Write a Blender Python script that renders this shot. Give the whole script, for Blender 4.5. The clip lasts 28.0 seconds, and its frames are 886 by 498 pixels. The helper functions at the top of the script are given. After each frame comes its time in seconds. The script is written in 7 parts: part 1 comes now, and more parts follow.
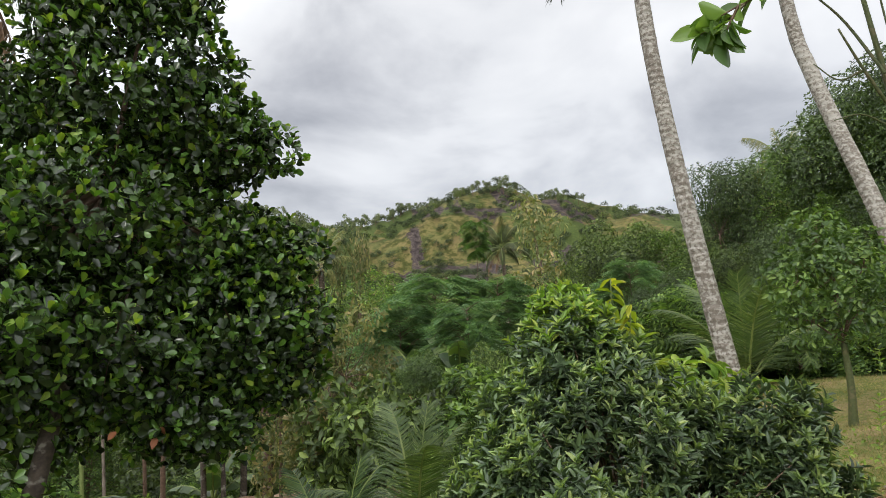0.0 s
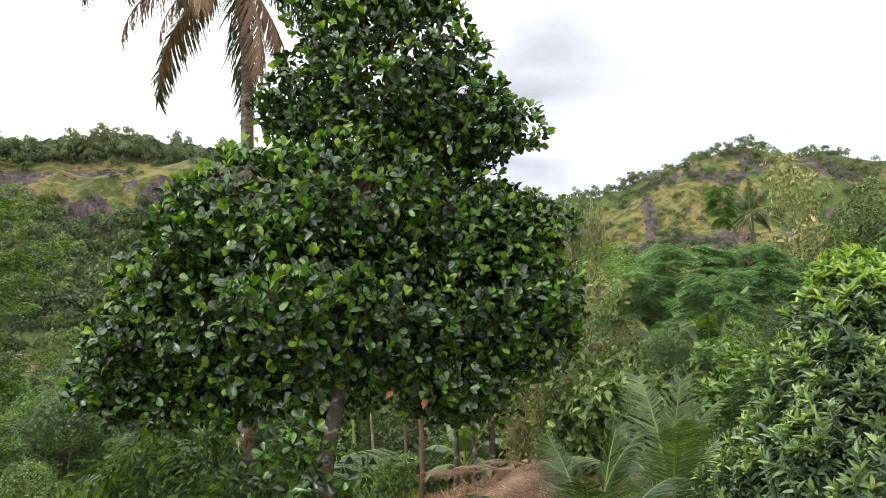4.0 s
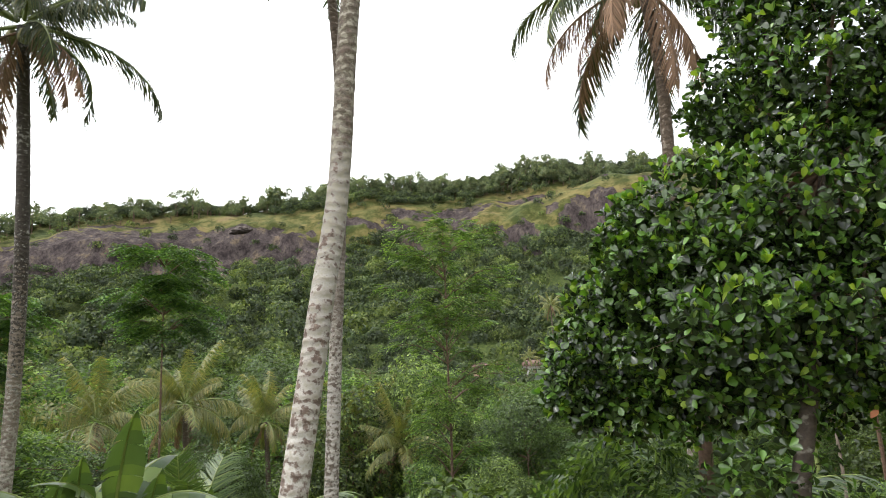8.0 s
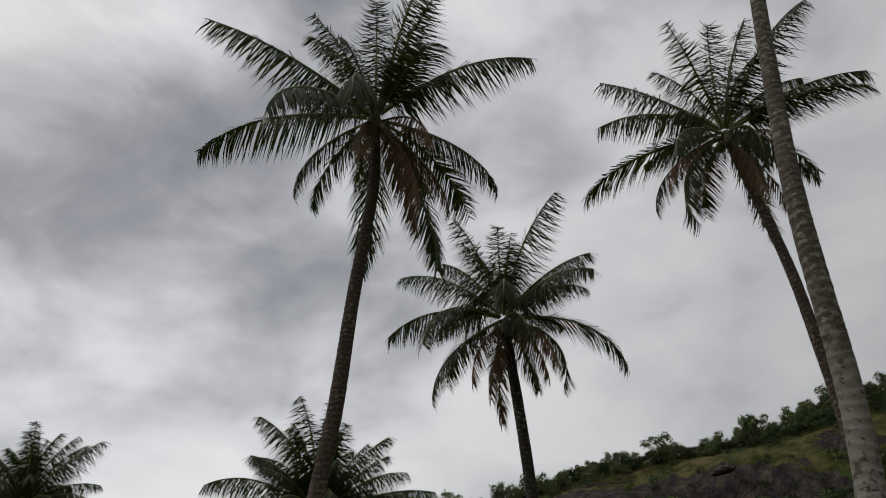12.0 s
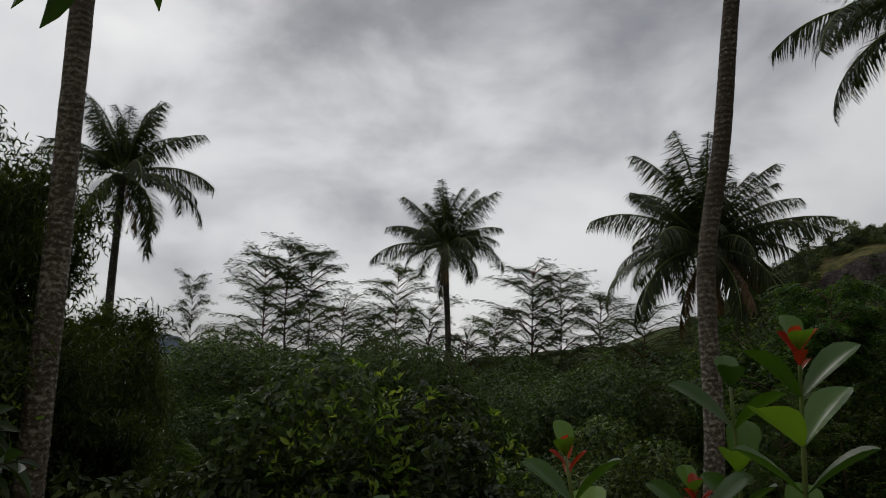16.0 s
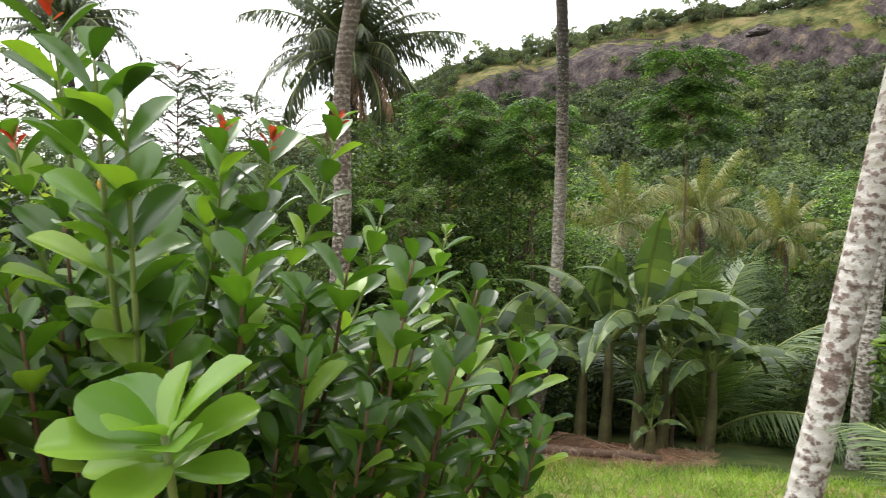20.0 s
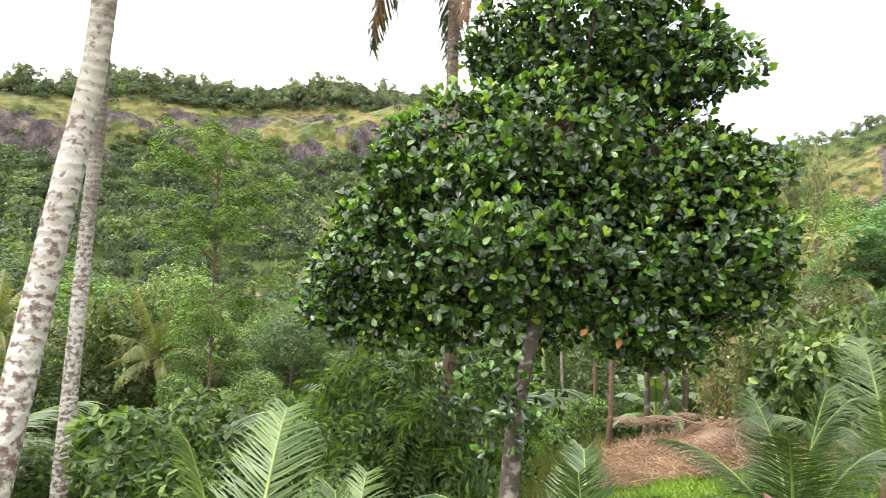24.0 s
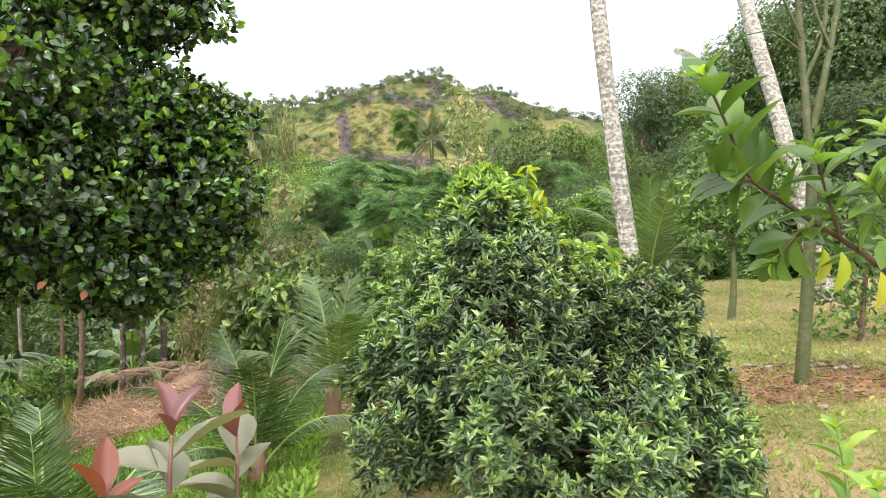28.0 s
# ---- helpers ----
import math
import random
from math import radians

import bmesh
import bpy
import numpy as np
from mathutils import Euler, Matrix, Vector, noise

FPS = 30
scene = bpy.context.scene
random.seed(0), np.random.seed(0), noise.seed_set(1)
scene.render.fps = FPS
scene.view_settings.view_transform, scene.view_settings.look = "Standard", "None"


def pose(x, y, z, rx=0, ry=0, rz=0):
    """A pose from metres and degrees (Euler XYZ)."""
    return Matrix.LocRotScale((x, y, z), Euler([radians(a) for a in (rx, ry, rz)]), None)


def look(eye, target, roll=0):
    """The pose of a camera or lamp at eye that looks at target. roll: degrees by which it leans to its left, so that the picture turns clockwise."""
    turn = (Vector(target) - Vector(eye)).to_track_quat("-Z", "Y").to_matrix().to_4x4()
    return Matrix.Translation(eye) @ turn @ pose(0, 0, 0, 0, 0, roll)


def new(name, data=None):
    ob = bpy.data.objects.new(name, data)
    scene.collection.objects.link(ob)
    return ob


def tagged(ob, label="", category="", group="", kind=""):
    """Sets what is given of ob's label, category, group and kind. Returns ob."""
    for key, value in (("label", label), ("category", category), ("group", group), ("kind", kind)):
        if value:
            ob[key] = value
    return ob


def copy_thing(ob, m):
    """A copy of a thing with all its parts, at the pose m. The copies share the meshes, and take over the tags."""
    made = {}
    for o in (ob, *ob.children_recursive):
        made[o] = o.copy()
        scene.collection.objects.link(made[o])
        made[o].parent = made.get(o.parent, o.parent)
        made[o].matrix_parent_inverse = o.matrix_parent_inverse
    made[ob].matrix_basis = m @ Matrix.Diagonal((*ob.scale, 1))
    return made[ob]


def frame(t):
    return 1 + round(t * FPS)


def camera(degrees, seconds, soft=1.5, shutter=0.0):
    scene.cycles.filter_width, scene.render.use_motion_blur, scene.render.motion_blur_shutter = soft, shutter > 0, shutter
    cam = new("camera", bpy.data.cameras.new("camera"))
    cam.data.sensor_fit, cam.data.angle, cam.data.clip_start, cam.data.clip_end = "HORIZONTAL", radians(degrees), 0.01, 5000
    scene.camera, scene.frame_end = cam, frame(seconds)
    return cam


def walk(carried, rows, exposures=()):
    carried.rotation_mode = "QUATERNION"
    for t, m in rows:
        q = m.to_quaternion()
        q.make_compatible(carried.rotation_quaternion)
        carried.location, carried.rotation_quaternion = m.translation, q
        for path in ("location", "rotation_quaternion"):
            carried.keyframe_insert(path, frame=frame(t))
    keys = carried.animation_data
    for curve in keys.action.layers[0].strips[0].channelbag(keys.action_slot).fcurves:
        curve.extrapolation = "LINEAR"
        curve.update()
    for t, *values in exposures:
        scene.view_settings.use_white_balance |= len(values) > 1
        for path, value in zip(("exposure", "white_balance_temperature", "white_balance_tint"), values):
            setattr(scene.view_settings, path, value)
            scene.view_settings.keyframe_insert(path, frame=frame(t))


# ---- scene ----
cam = camera(65.41, 28.0, soft=0.9, shutter=0.15)
PATH = [
    (0.0, pose(-0.066, 0.476, 1.592, 99.51, 2.46, 0.41)),
    (0.5, pose(-0.072, 0.464, 1.589, 100.03, 2.41, 1.12)),
    (1.0, pose(-0.079, 0.451, 1.585, 100.25, 1.37, 1.91)),
    (1.5, pose(-0.089, 0.437, 1.581, 99.18, 1.86, 3.66)),
    (2.0, pose(-0.101, 0.424, 1.575, 98.57, 1.29, 6.65)),
    (2.5, pose(-0.117, 0.414, 1.571, 98.10, 1.25, 10.93)),
    (3.0, pose(-0.137, 0.407, 1.569, 98.25, 1.03, 13.49)),
    (3.5, pose(-0.161, 0.403, 1.571, 98.13, 1.23, 16.28)),
    (5.5, pose(-0.272, 0.401, 1.603, 97.48, 1.88, 31.11)),
    (6.0, pose(-0.289, 0.407, 1.605, 97.64, 2.42, 35.50)),
    (6.5, pose(-0.280, 0.406, 1.604, 98.14, 1.72, 38.38)),
    (7.0, pose(-0.263, 0.380, 1.605, 98.78, 2.80, 42.18)),
    (7.5, pose(-0.263, 0.295, 1.605, 99.89, 1.49, 48.11)),
    (8.0, pose(-0.265, 0.215, 1.603, 99.49, 1.34, 53.51)),
    (8.5, pose(-0.272, 0.158, 1.603, 100.12, 0.73, 56.43)),
    (9.0, pose(-0.308, 0.136, 1.609, 102.10, 0.56, 62.46)),
    (9.5, pose(-0.339, 0.111, 1.611, 103.12, 0.48, 69.08)),
    (10.0, pose(-0.371, 0.094, 1.617, 103.83, 0.14, 73.78)),
    (10.5, pose(-0.386, 0.083, 1.629, 107.23, 1.80, 78.48)),
    (11.0, pose(-0.391, 0.068, 1.641, 112.82, 2.32, 83.10)),
    (11.5, pose(-0.394, 0.058, 1.645, 118.50, 2.41, 88.16)),
    (13.5, pose(-0.458, -0.037, 1.622, 115.60, 1.28, 101.37)),
    (14.0, pose(-0.470, -0.056, 1.612, 111.77, 1.61, 105.52)),
    (14.5, pose(-0.483, -0.089, 1.597, 107.43, 0.10, 108.70)),
    (15.0, pose(-0.494, -0.132, 1.587, 103.74, -0.04, 113.48)),
    (15.5, pose(-0.506, -0.191, 1.582, 102.13, -0.89, 117.88)),
    (16.0, pose(-0.513, -0.241, 1.579, 99.84, -0.76, 121.48)),
    (16.5, pose(-0.514, -0.247, 1.566, 95.64, -1.39, 126.18)),
    (17.0, pose(-0.512, -0.225, 1.548, 92.12, -1.53, 127.41)),
    (17.5, pose(-0.506, -0.202, 1.533, 89.72, -0.60, 124.88)),
    (18.0, pose(-0.497, -0.179, 1.518, 87.36, -0.80, 122.95)),
    (18.5, pose(-0.480, -0.139, 1.504, 84.62, -1.20, 118.18)),
    (19.0, pose(-0.460, -0.090, 1.495, 83.33, -0.55, 111.18)),
    (19.5, pose(-0.454, -0.036, 1.488, 84.46, -1.15, 103.41)),
    (20.0, pose(-0.460, 0.024, 1.479, 84.11, -0.91, 93.74)),
    (20.5, pose(-0.452, 0.049, 1.481, 86.17, -1.75, 87.06)),
    (22.5, pose(-0.193, 0.079, 1.492, 90.42, -3.05, 60.12)),
    (23.0, pose(-0.183, 0.145, 1.495, 92.57, -3.10, 53.12)),
    (23.5, pose(-0.179, 0.236, 1.504, 93.11, -3.46, 43.22)),
    (24.0, pose(-0.170, 0.267, 1.514, 93.30, -2.38, 35.07)),
    (24.5, pose(-0.168, 0.251, 1.509, 93.87, -0.79, 27.47)),
    (25.0, pose(-0.155, 0.229, 1.504, 93.70, 0.18, 20.45)),
    (25.5, pose(-0.137, 0.210, 1.502, 94.28, 0.48, 11.53)),
    (26.0, pose(-0.116, 0.211, 1.518, 94.80, 0.67, 7.14)),
    (26.5, pose(-0.096, 0.218, 1.530, 93.82, 1.55, 1.59)),
    (27.0, pose(-0.097, 0.192, 1.529, 93.38, 0.78, -2.49)),
    (27.5, pose(-0.088, 0.201, 1.506, 92.09, 0.18, -6.16)),
    (28.0, pose(-0.078, 0.211, 1.481, 90.45, -0.83, -6.02)),
]
EXPOSURES = [(0, -0.4), (1, -0.3), (3.5, 0.0), (5.5, 0.6), (7, 0.5), (8, 0.1), (9, -0.65), (10, -1.35), (11, -2.0), (11.5, -2.2), (13.5, -2.7), (14.5, -2.66), (16, -2.48), (17, -2.08),
             (18, -1.82), (19, -0.65), (20, 0.35), (23, 0.8), (24, 0.95), (26, 1.0), (27, 0.82), (28, 0.75)]
walk(cam, PATH, EXPOSURES)

# ---------------------------------------------------------------- world and sun
ORI = Vector((-0.28, 0.15, 1.55))
SUN_AZ, SUN_EL = 140.0, 42.0
world = bpy.data.worlds.new("world")
scene.world = world
world.use_nodes = True
wt = world.node_tree
wt.nodes.clear()


def wn(kind, **kw):
    n = wt.nodes.new(kind)
    for k, v in kw.items():
        n.inputs[k].default_value = v
    return n


sky = wn("ShaderNodeTexSky")
sky.sky_type, sky.sun_disc = "NISHITA", False
sky.sun_elevation, sky.sun_rotation = radians(SUN_EL), radians(-SUN_AZ)
coord = wn("ShaderNodeTexCoord")
flat = wn("ShaderNodeMapping")
flat.inputs["Scale"].default_value = (1.0, 1.0, 1.7)
wt.links.new(coord.outputs["Generated"], flat.inputs["Vector"])
puffs = wn("ShaderNodeTexNoise", Scale=3.8, Detail=8.0, Roughness=0.5, Distortion=0.3)
banks = wn("ShaderNodeTexNoise", Scale=1.1, Detail=3.0, Roughness=0.5)
wt.links.new(flat.outputs[0], puffs.inputs["Vector"])
wt.links.new(flat.outputs[0], banks.inputs["Vector"])
# the cloud deck is heavier towards the west and overhead, thin and bright near the horizon
heavy = wn("ShaderNodeVectorMath")
heavy.operation = "DOT_PRODUCT"
heavy.inputs[1].default_value = (-0.72, -0.385, 0.577)
wt.links.new(coord.outputs["Generated"], heavy.inputs[0])
deck = wn("ShaderNodeMapRange")
for k, v in (("From Min", 0.88), ("From Max", 1.0), ("To Min", 0.0), ("To Max", 0.34)):
    deck.inputs[k].default_value = v
wt.links.new(heavy.outputs["Value"], deck.inputs["Value"])
add = wn("ShaderNodeMath")
add.operation = "MULTIPLY_ADD"
wt.links.new(puffs.outputs["Fac"], add.inputs[0])
add.inputs[1].default_value = 1.15
wt.links.new(deck.outputs["Result"], add.inputs[2])
add2 = wn("ShaderNodeMath")
add2.operation = "MULTIPLY_ADD"
wt.links.new(banks.outputs["Fac"], add2.inputs[0])
add2.inputs[1].default_value = 0.6
wt.links.new(add.outputs[0], add2.inputs[2])
ramp = wn("ShaderNodeValToRGB")
cr = ramp.color_ramp
cr.elements[0].position, cr.elements[0].color = 0.0, (1.0, 1.0, 1.0, 1)
cr.elements[1].position, cr.elements[1].color = 1.0, (0.22, 0.23, 0.26, 1)
e = cr.elements.new(0.32)
e.color = (0.82, 0.825, 0.84, 1)
e = cr.elements.new(0.55)
e.color = (0.56, 0.565, 0.59, 1)
e = cr.elements.new(0.75)
e.color = (0.36, 0.365, 0.39, 1)
scale01 = wn("ShaderNodeMapRange")
for k, v in (("From Min", 0.69), ("From Max", 1.4), ("To Min", 0.0), ("To Max", 1.0)):
    scale01.inputs[k].default_value = v
wt.links.new(add2.outputs[0], scale01.inputs["Value"])
wt.links.new(scale01.outputs[0], ramp.inputs["Fac"])
b_sky = wn("ShaderNodeBackground", Strength=0.03)
b_cloud = wn("ShaderNodeBackground", Strength=1.0)
glow = wn("ShaderNodeVectorMath")
glow.operation = "DOT_PRODUCT"
ga0, ge0 = radians(SUN_AZ), radians(SUN_EL)
glow.inputs[1].default_value = (-math.sin(ga0) * math.cos(ge0), math.cos(ga0) * math.cos(ge0), math.sin(ge0))
wt.links.new(coord.outputs["Generated"], glow.inputs[0])
lit = wn("ShaderNodeMapRange")
for k, v in (("From Min", -0.1), ("From Max", 0.95), ("To Min", 1.25), ("To Max", 4.3)):
    lit.inputs[k].default_value = v
wt.links.new(glow.outputs["Value"], lit.inputs["Value"])
wt.links.new(lit.outputs["Result"], b_cloud.inputs["Strength"])
wt.links.new(sky.outputs[0], b_sky.inputs["Color"])
wt.links.new(ramp.outputs["Color"], b_cloud.inputs["Color"])
both = wn("ShaderNodeAddShader")
wt.links.new(b_sky.outputs[0], both.inputs[0])
wt.links.new(b_cloud.outputs[0], both.inputs[1])
wo = wn("ShaderNodeOutputWorld")
wt.links.new(both.outputs[0], wo.inputs["Surface"])

sun = new("sun", bpy.data.lights.new("sun", "SUN"))
sun.data.energy, sun.data.angle, sun.data.color = 1.5, radians(12), (1.0, 0.96, 0.9)
sa, se = radians(SUN_AZ), radians(SUN_EL)
sun.matrix_world = look((-math.sin(sa) * math.cos(se) * 50, math.cos(sa) * math.cos(se) * 50, math.sin(se) * 50), (0, 0, 0))

# ---------------------------------------------------------------- materials


def base_material(name):
    m = bpy.data.materials.new(name)
    m.use_nodes = True
    t = m.node_tree
    p = t.nodes["Principled BSDF"]
    return m, t, p


def node(t, kind, **kw):
    n = t.nodes.new(kind)
    for k, v in kw.items():
        n.inputs[k].default_value = v
    return n


def rampnode(t, stops):
    r = t.nodes.new("ShaderNodeValToRGB")
    el = r.color_ramp.elements
    el[0].position, el[0].color = stops[0][0], (*stops[0][1], 1)
    el[1].position, el[1].color = stops[-1][0], (*stops[-1][1], 1)
    for pos, col in stops[1:-1]:
        x = el.new(pos)
        x.color = (*col, 1)
    return r


def mixcol(t, a, b, fac, blend="MIX"):
    n = t.nodes.new("ShaderNodeMix")
    n.data_type, n.blend_type = "RGBA", blend
    for sock, v in ((n.inputs[0], fac), (n.inputs[6], a), (n.inputs[7], b)):
        if hasattr(v, "is_linked") or hasattr(v, "links"):
            t.links.new(v, sock)
        elif isinstance(v, (int, float)):
            sock.default_value = v
        else:
            sock.default_value = (*v, 1)
    return n.outputs[2]


def leaf_material(name, stops, rough=0.4, through_light=0.3, blotch=0.35, patch=1.3, gloss=0.5, vary=False):
    """Leaves: each one takes its own tone from the stops; a finer noise mottles it; some light passes through."""
    m, t, p = base_material(name)
    geo = t.nodes.new("ShaderNodeNewGeometry")
    r = rampnode(t, [(q, (c[0] * 1.2, c[1] * 1.0, c[2] * 1.1)) for q, c in stops])
    t.links.new(geo.outputs["Random Per Island"], r.inputs["Fac"])
    tc = t.nodes.new("ShaderNodeTexCoord")
    n = node(t, "ShaderNodeTexNoise", Scale=patch, Detail=4.0)
    t.links.new(tc.outputs["Object"], n.inputs["Vector"])
    mr = node(t, "ShaderNodeMapRange")
    for k, v in (("From Min", 0.3), ("From Max", 0.7), ("To Min", 1 - blotch), ("To Max", 1 + blotch)):
        mr.inputs[k].default_value = v
    t.links.new(n.outputs["Fac"], mr.inputs["Value"])
    info = t.nodes.new("ShaderNodeObjectInfo")
    tone = node(t, "ShaderNodeMapRange")
    tone.inputs["To Min"].default_value, tone.inputs["To Max"].default_value = 0.65, 1.5
    t.links.new(info.outputs["Random"], tone.inputs["Value"])
    both_tones = t.nodes.new("ShaderNodeMath")
    both_tones.operation = "MULTIPLY"
    t.links.new(mr.outputs["Result"], both_tones.inputs[0])
    t.links.new(tone.outputs["Result"], both_tones.inputs[1])
    vm = t.nodes.new("ShaderNodeVectorMath")
    vm.operation = "SCALE"
    t.links.new(r.outputs["Color"], vm.inputs[0])
    if vary:
        t.links.new(both_tones.outputs[0], vm.inputs["Scale"])
    else:
        t.links.new(mr.outputs["Result"], vm.inputs["Scale"])
    col = vm.outputs[0]
    t.links.new(col, p.inputs["Base Color"])
    p.inputs["Roughness"].default_value = rough
    p.inputs["Specular IOR Level"].default_value = gloss
    fine = node(t, "ShaderNodeTexNoise", Scale=40.0, Detail=2.0)
    t.links.new(tc.outputs["Object"], fine.inputs["Vector"])
    bump = node(t, "ShaderNodeBump", Strength=0.15, Distance=0.004)
    t.links.new(fine.outputs["Fac"], bump.inputs["Height"])
    t.links.new(bump.outputs[0], p.inputs["Normal"])
    tr = t.nodes.new("ShaderNodeBsdfTranslucent")
    warm = mixcol(t, col, (1.25, 1.35, 0.55), 1.0, "MULTIPLY")
    t.links.new(warm, tr.inputs["Color"])
    mx = node(t, "ShaderNodeMixShader", Fac=through_light)
    t.links.new(p.outputs[0], mx.inputs[1])
    t.links.new(tr.outputs[0], mx.inputs[2])
    t.links.new(mx.outputs[0], t.nodes["Material Output"].inputs["Surface"])
    return m


def bark_material(name, dark, light, lichen, amount, ring=0.0, scale=9.0, rough=0.9, upper=None, at=0.5):
    """Bark: two tones of grain, pale lichen patches and ring scars along the stem; upper: the tones that take over higher up."""
    m, t, p = base_material(name)
    tc = t.nodes.new("ShaderNodeTexCoord")
    n1 = node(t, "ShaderNodeTexNoise", Scale=scale * 2.5, Detail=6.0, Roughness=0.65)
    n2 = node(t, "ShaderNodeTexNoise", Scale=scale, Detail=4.0, Roughness=0.55)
    n3 = node(t, "ShaderNodeTexNoise", Scale=0.7, Detail=2.0)
    stretch = t.nodes.new("ShaderNodeMapping")
    stretch.inputs["Scale"].default_value = (1.0, 1.0, 1.25)
    t.links.new(tc.outputs["Object"], stretch.inputs["Vector"])
    for n in (n1, n2, n3):
        t.links.new(stretch.outputs[0], n.inputs["Vector"])
    grain = rampnode(t, [(0.3, dark), (0.7, light)])
    t.links.new(n1.outputs["Fac"], grain.inputs["Fac"])
    s = t.nodes.new("ShaderNodeMath")
    s.operation = "MULTIPLY_ADD"
    t.links.new(n3.outputs["Fac"], s.inputs[0])
    s.inputs[1].default_value = 0.35
    t.links.new(n2.outputs["Fac"], s.inputs[2])
    mask = rampnode(t, [(0.8 - amount, (0, 0, 0)), (0.9 - amount, (1, 1, 1))])
    t.links.new(s.outputs[0], mask.inputs["Fac"])
    c = mixcol(t, grain.outputs["Color"], lichen, mask.outputs["Color"])
    if upper:
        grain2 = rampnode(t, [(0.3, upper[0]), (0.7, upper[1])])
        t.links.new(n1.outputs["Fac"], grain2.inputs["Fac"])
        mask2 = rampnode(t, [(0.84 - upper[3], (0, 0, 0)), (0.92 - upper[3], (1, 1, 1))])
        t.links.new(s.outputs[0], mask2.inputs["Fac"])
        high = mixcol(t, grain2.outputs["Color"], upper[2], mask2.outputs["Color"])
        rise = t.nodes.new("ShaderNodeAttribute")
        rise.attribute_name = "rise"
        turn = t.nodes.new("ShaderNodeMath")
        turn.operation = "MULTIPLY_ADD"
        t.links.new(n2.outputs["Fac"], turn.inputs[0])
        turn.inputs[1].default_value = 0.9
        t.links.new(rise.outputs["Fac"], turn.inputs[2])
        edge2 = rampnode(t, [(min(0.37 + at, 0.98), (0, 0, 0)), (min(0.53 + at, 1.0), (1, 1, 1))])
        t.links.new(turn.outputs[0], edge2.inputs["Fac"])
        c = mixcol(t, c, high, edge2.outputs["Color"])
    t.links.new(c, p.inputs["Base Color"])
    p.inputs["Roughness"].default_value = rough
    bump = node(t, "ShaderNodeBump", Strength=0.7, Distance=0.012)
    if ring:
        w = node(t, "ShaderNodeTexWave", Scale=ring, Distortion=7.0, Detail=4.0)
        w.bands_direction = "Z"
        t.links.new(tc.outputs["Object"], w.inputs["Vector"])
        c2 = mixcol(t, c, (0.82, 0.79, 0.76), w.outputs["Fac"], "MULTIPLY")
        mixn = c2.node
        g = t.nodes.new("ShaderNodeMath")
        g.operation = "POWER"
        t.links.new(w.outputs["Fac"], g.inputs[0])
        g.inputs[1].default_value = 5.0
        t.links.new(g.outputs[0], mixn.inputs[0])
        t.links.new(c2, p.inputs["Base Color"])
        a = t.nodes.new("ShaderNodeMath")
        a.operation = "ADD"
        t.links.new(w.outputs["Fac"], a.inputs[0])
        t.links.new(n1.outputs["Fac"], a.inputs[1])
        t.links.new(a.outputs[0], bump.inputs["Height"])
    else:
        t.links.new(n1.outputs["Fac"], bump.inputs["Height"])
    t.links.new(bump.outputs[0], p.inputs["Normal"])
    return m


def plain_material(name, a, b, scale=6.0, rough=0.8):
    m, t, p = base_material(name)
    tc = t.nodes.new("ShaderNodeTexCoord")
    n = node(t, "ShaderNodeTexNoise", Scale=scale, Detail=5.0, Roughness=0.6)
    t.links.new(tc.outputs["Object"], n.inputs["Vector"])
    r = rampnode(t, [(0.3, a), (0.7, b)])
    t.links.new(n.outputs["Fac"], r.inputs["Fac"])
    t.links.new(r.outputs["Color"], p.inputs["Base Color"])
    p.inputs["Roughness"].default_value = rough
    bump = node(t, "ShaderNodeBump", Strength=0.4, Distance=0.01)
    t.links.new(n.outputs["Fac"], bump.inputs["Height"])
    t.links.new(bump.outputs[0], p.inputs["Normal"])
    return m


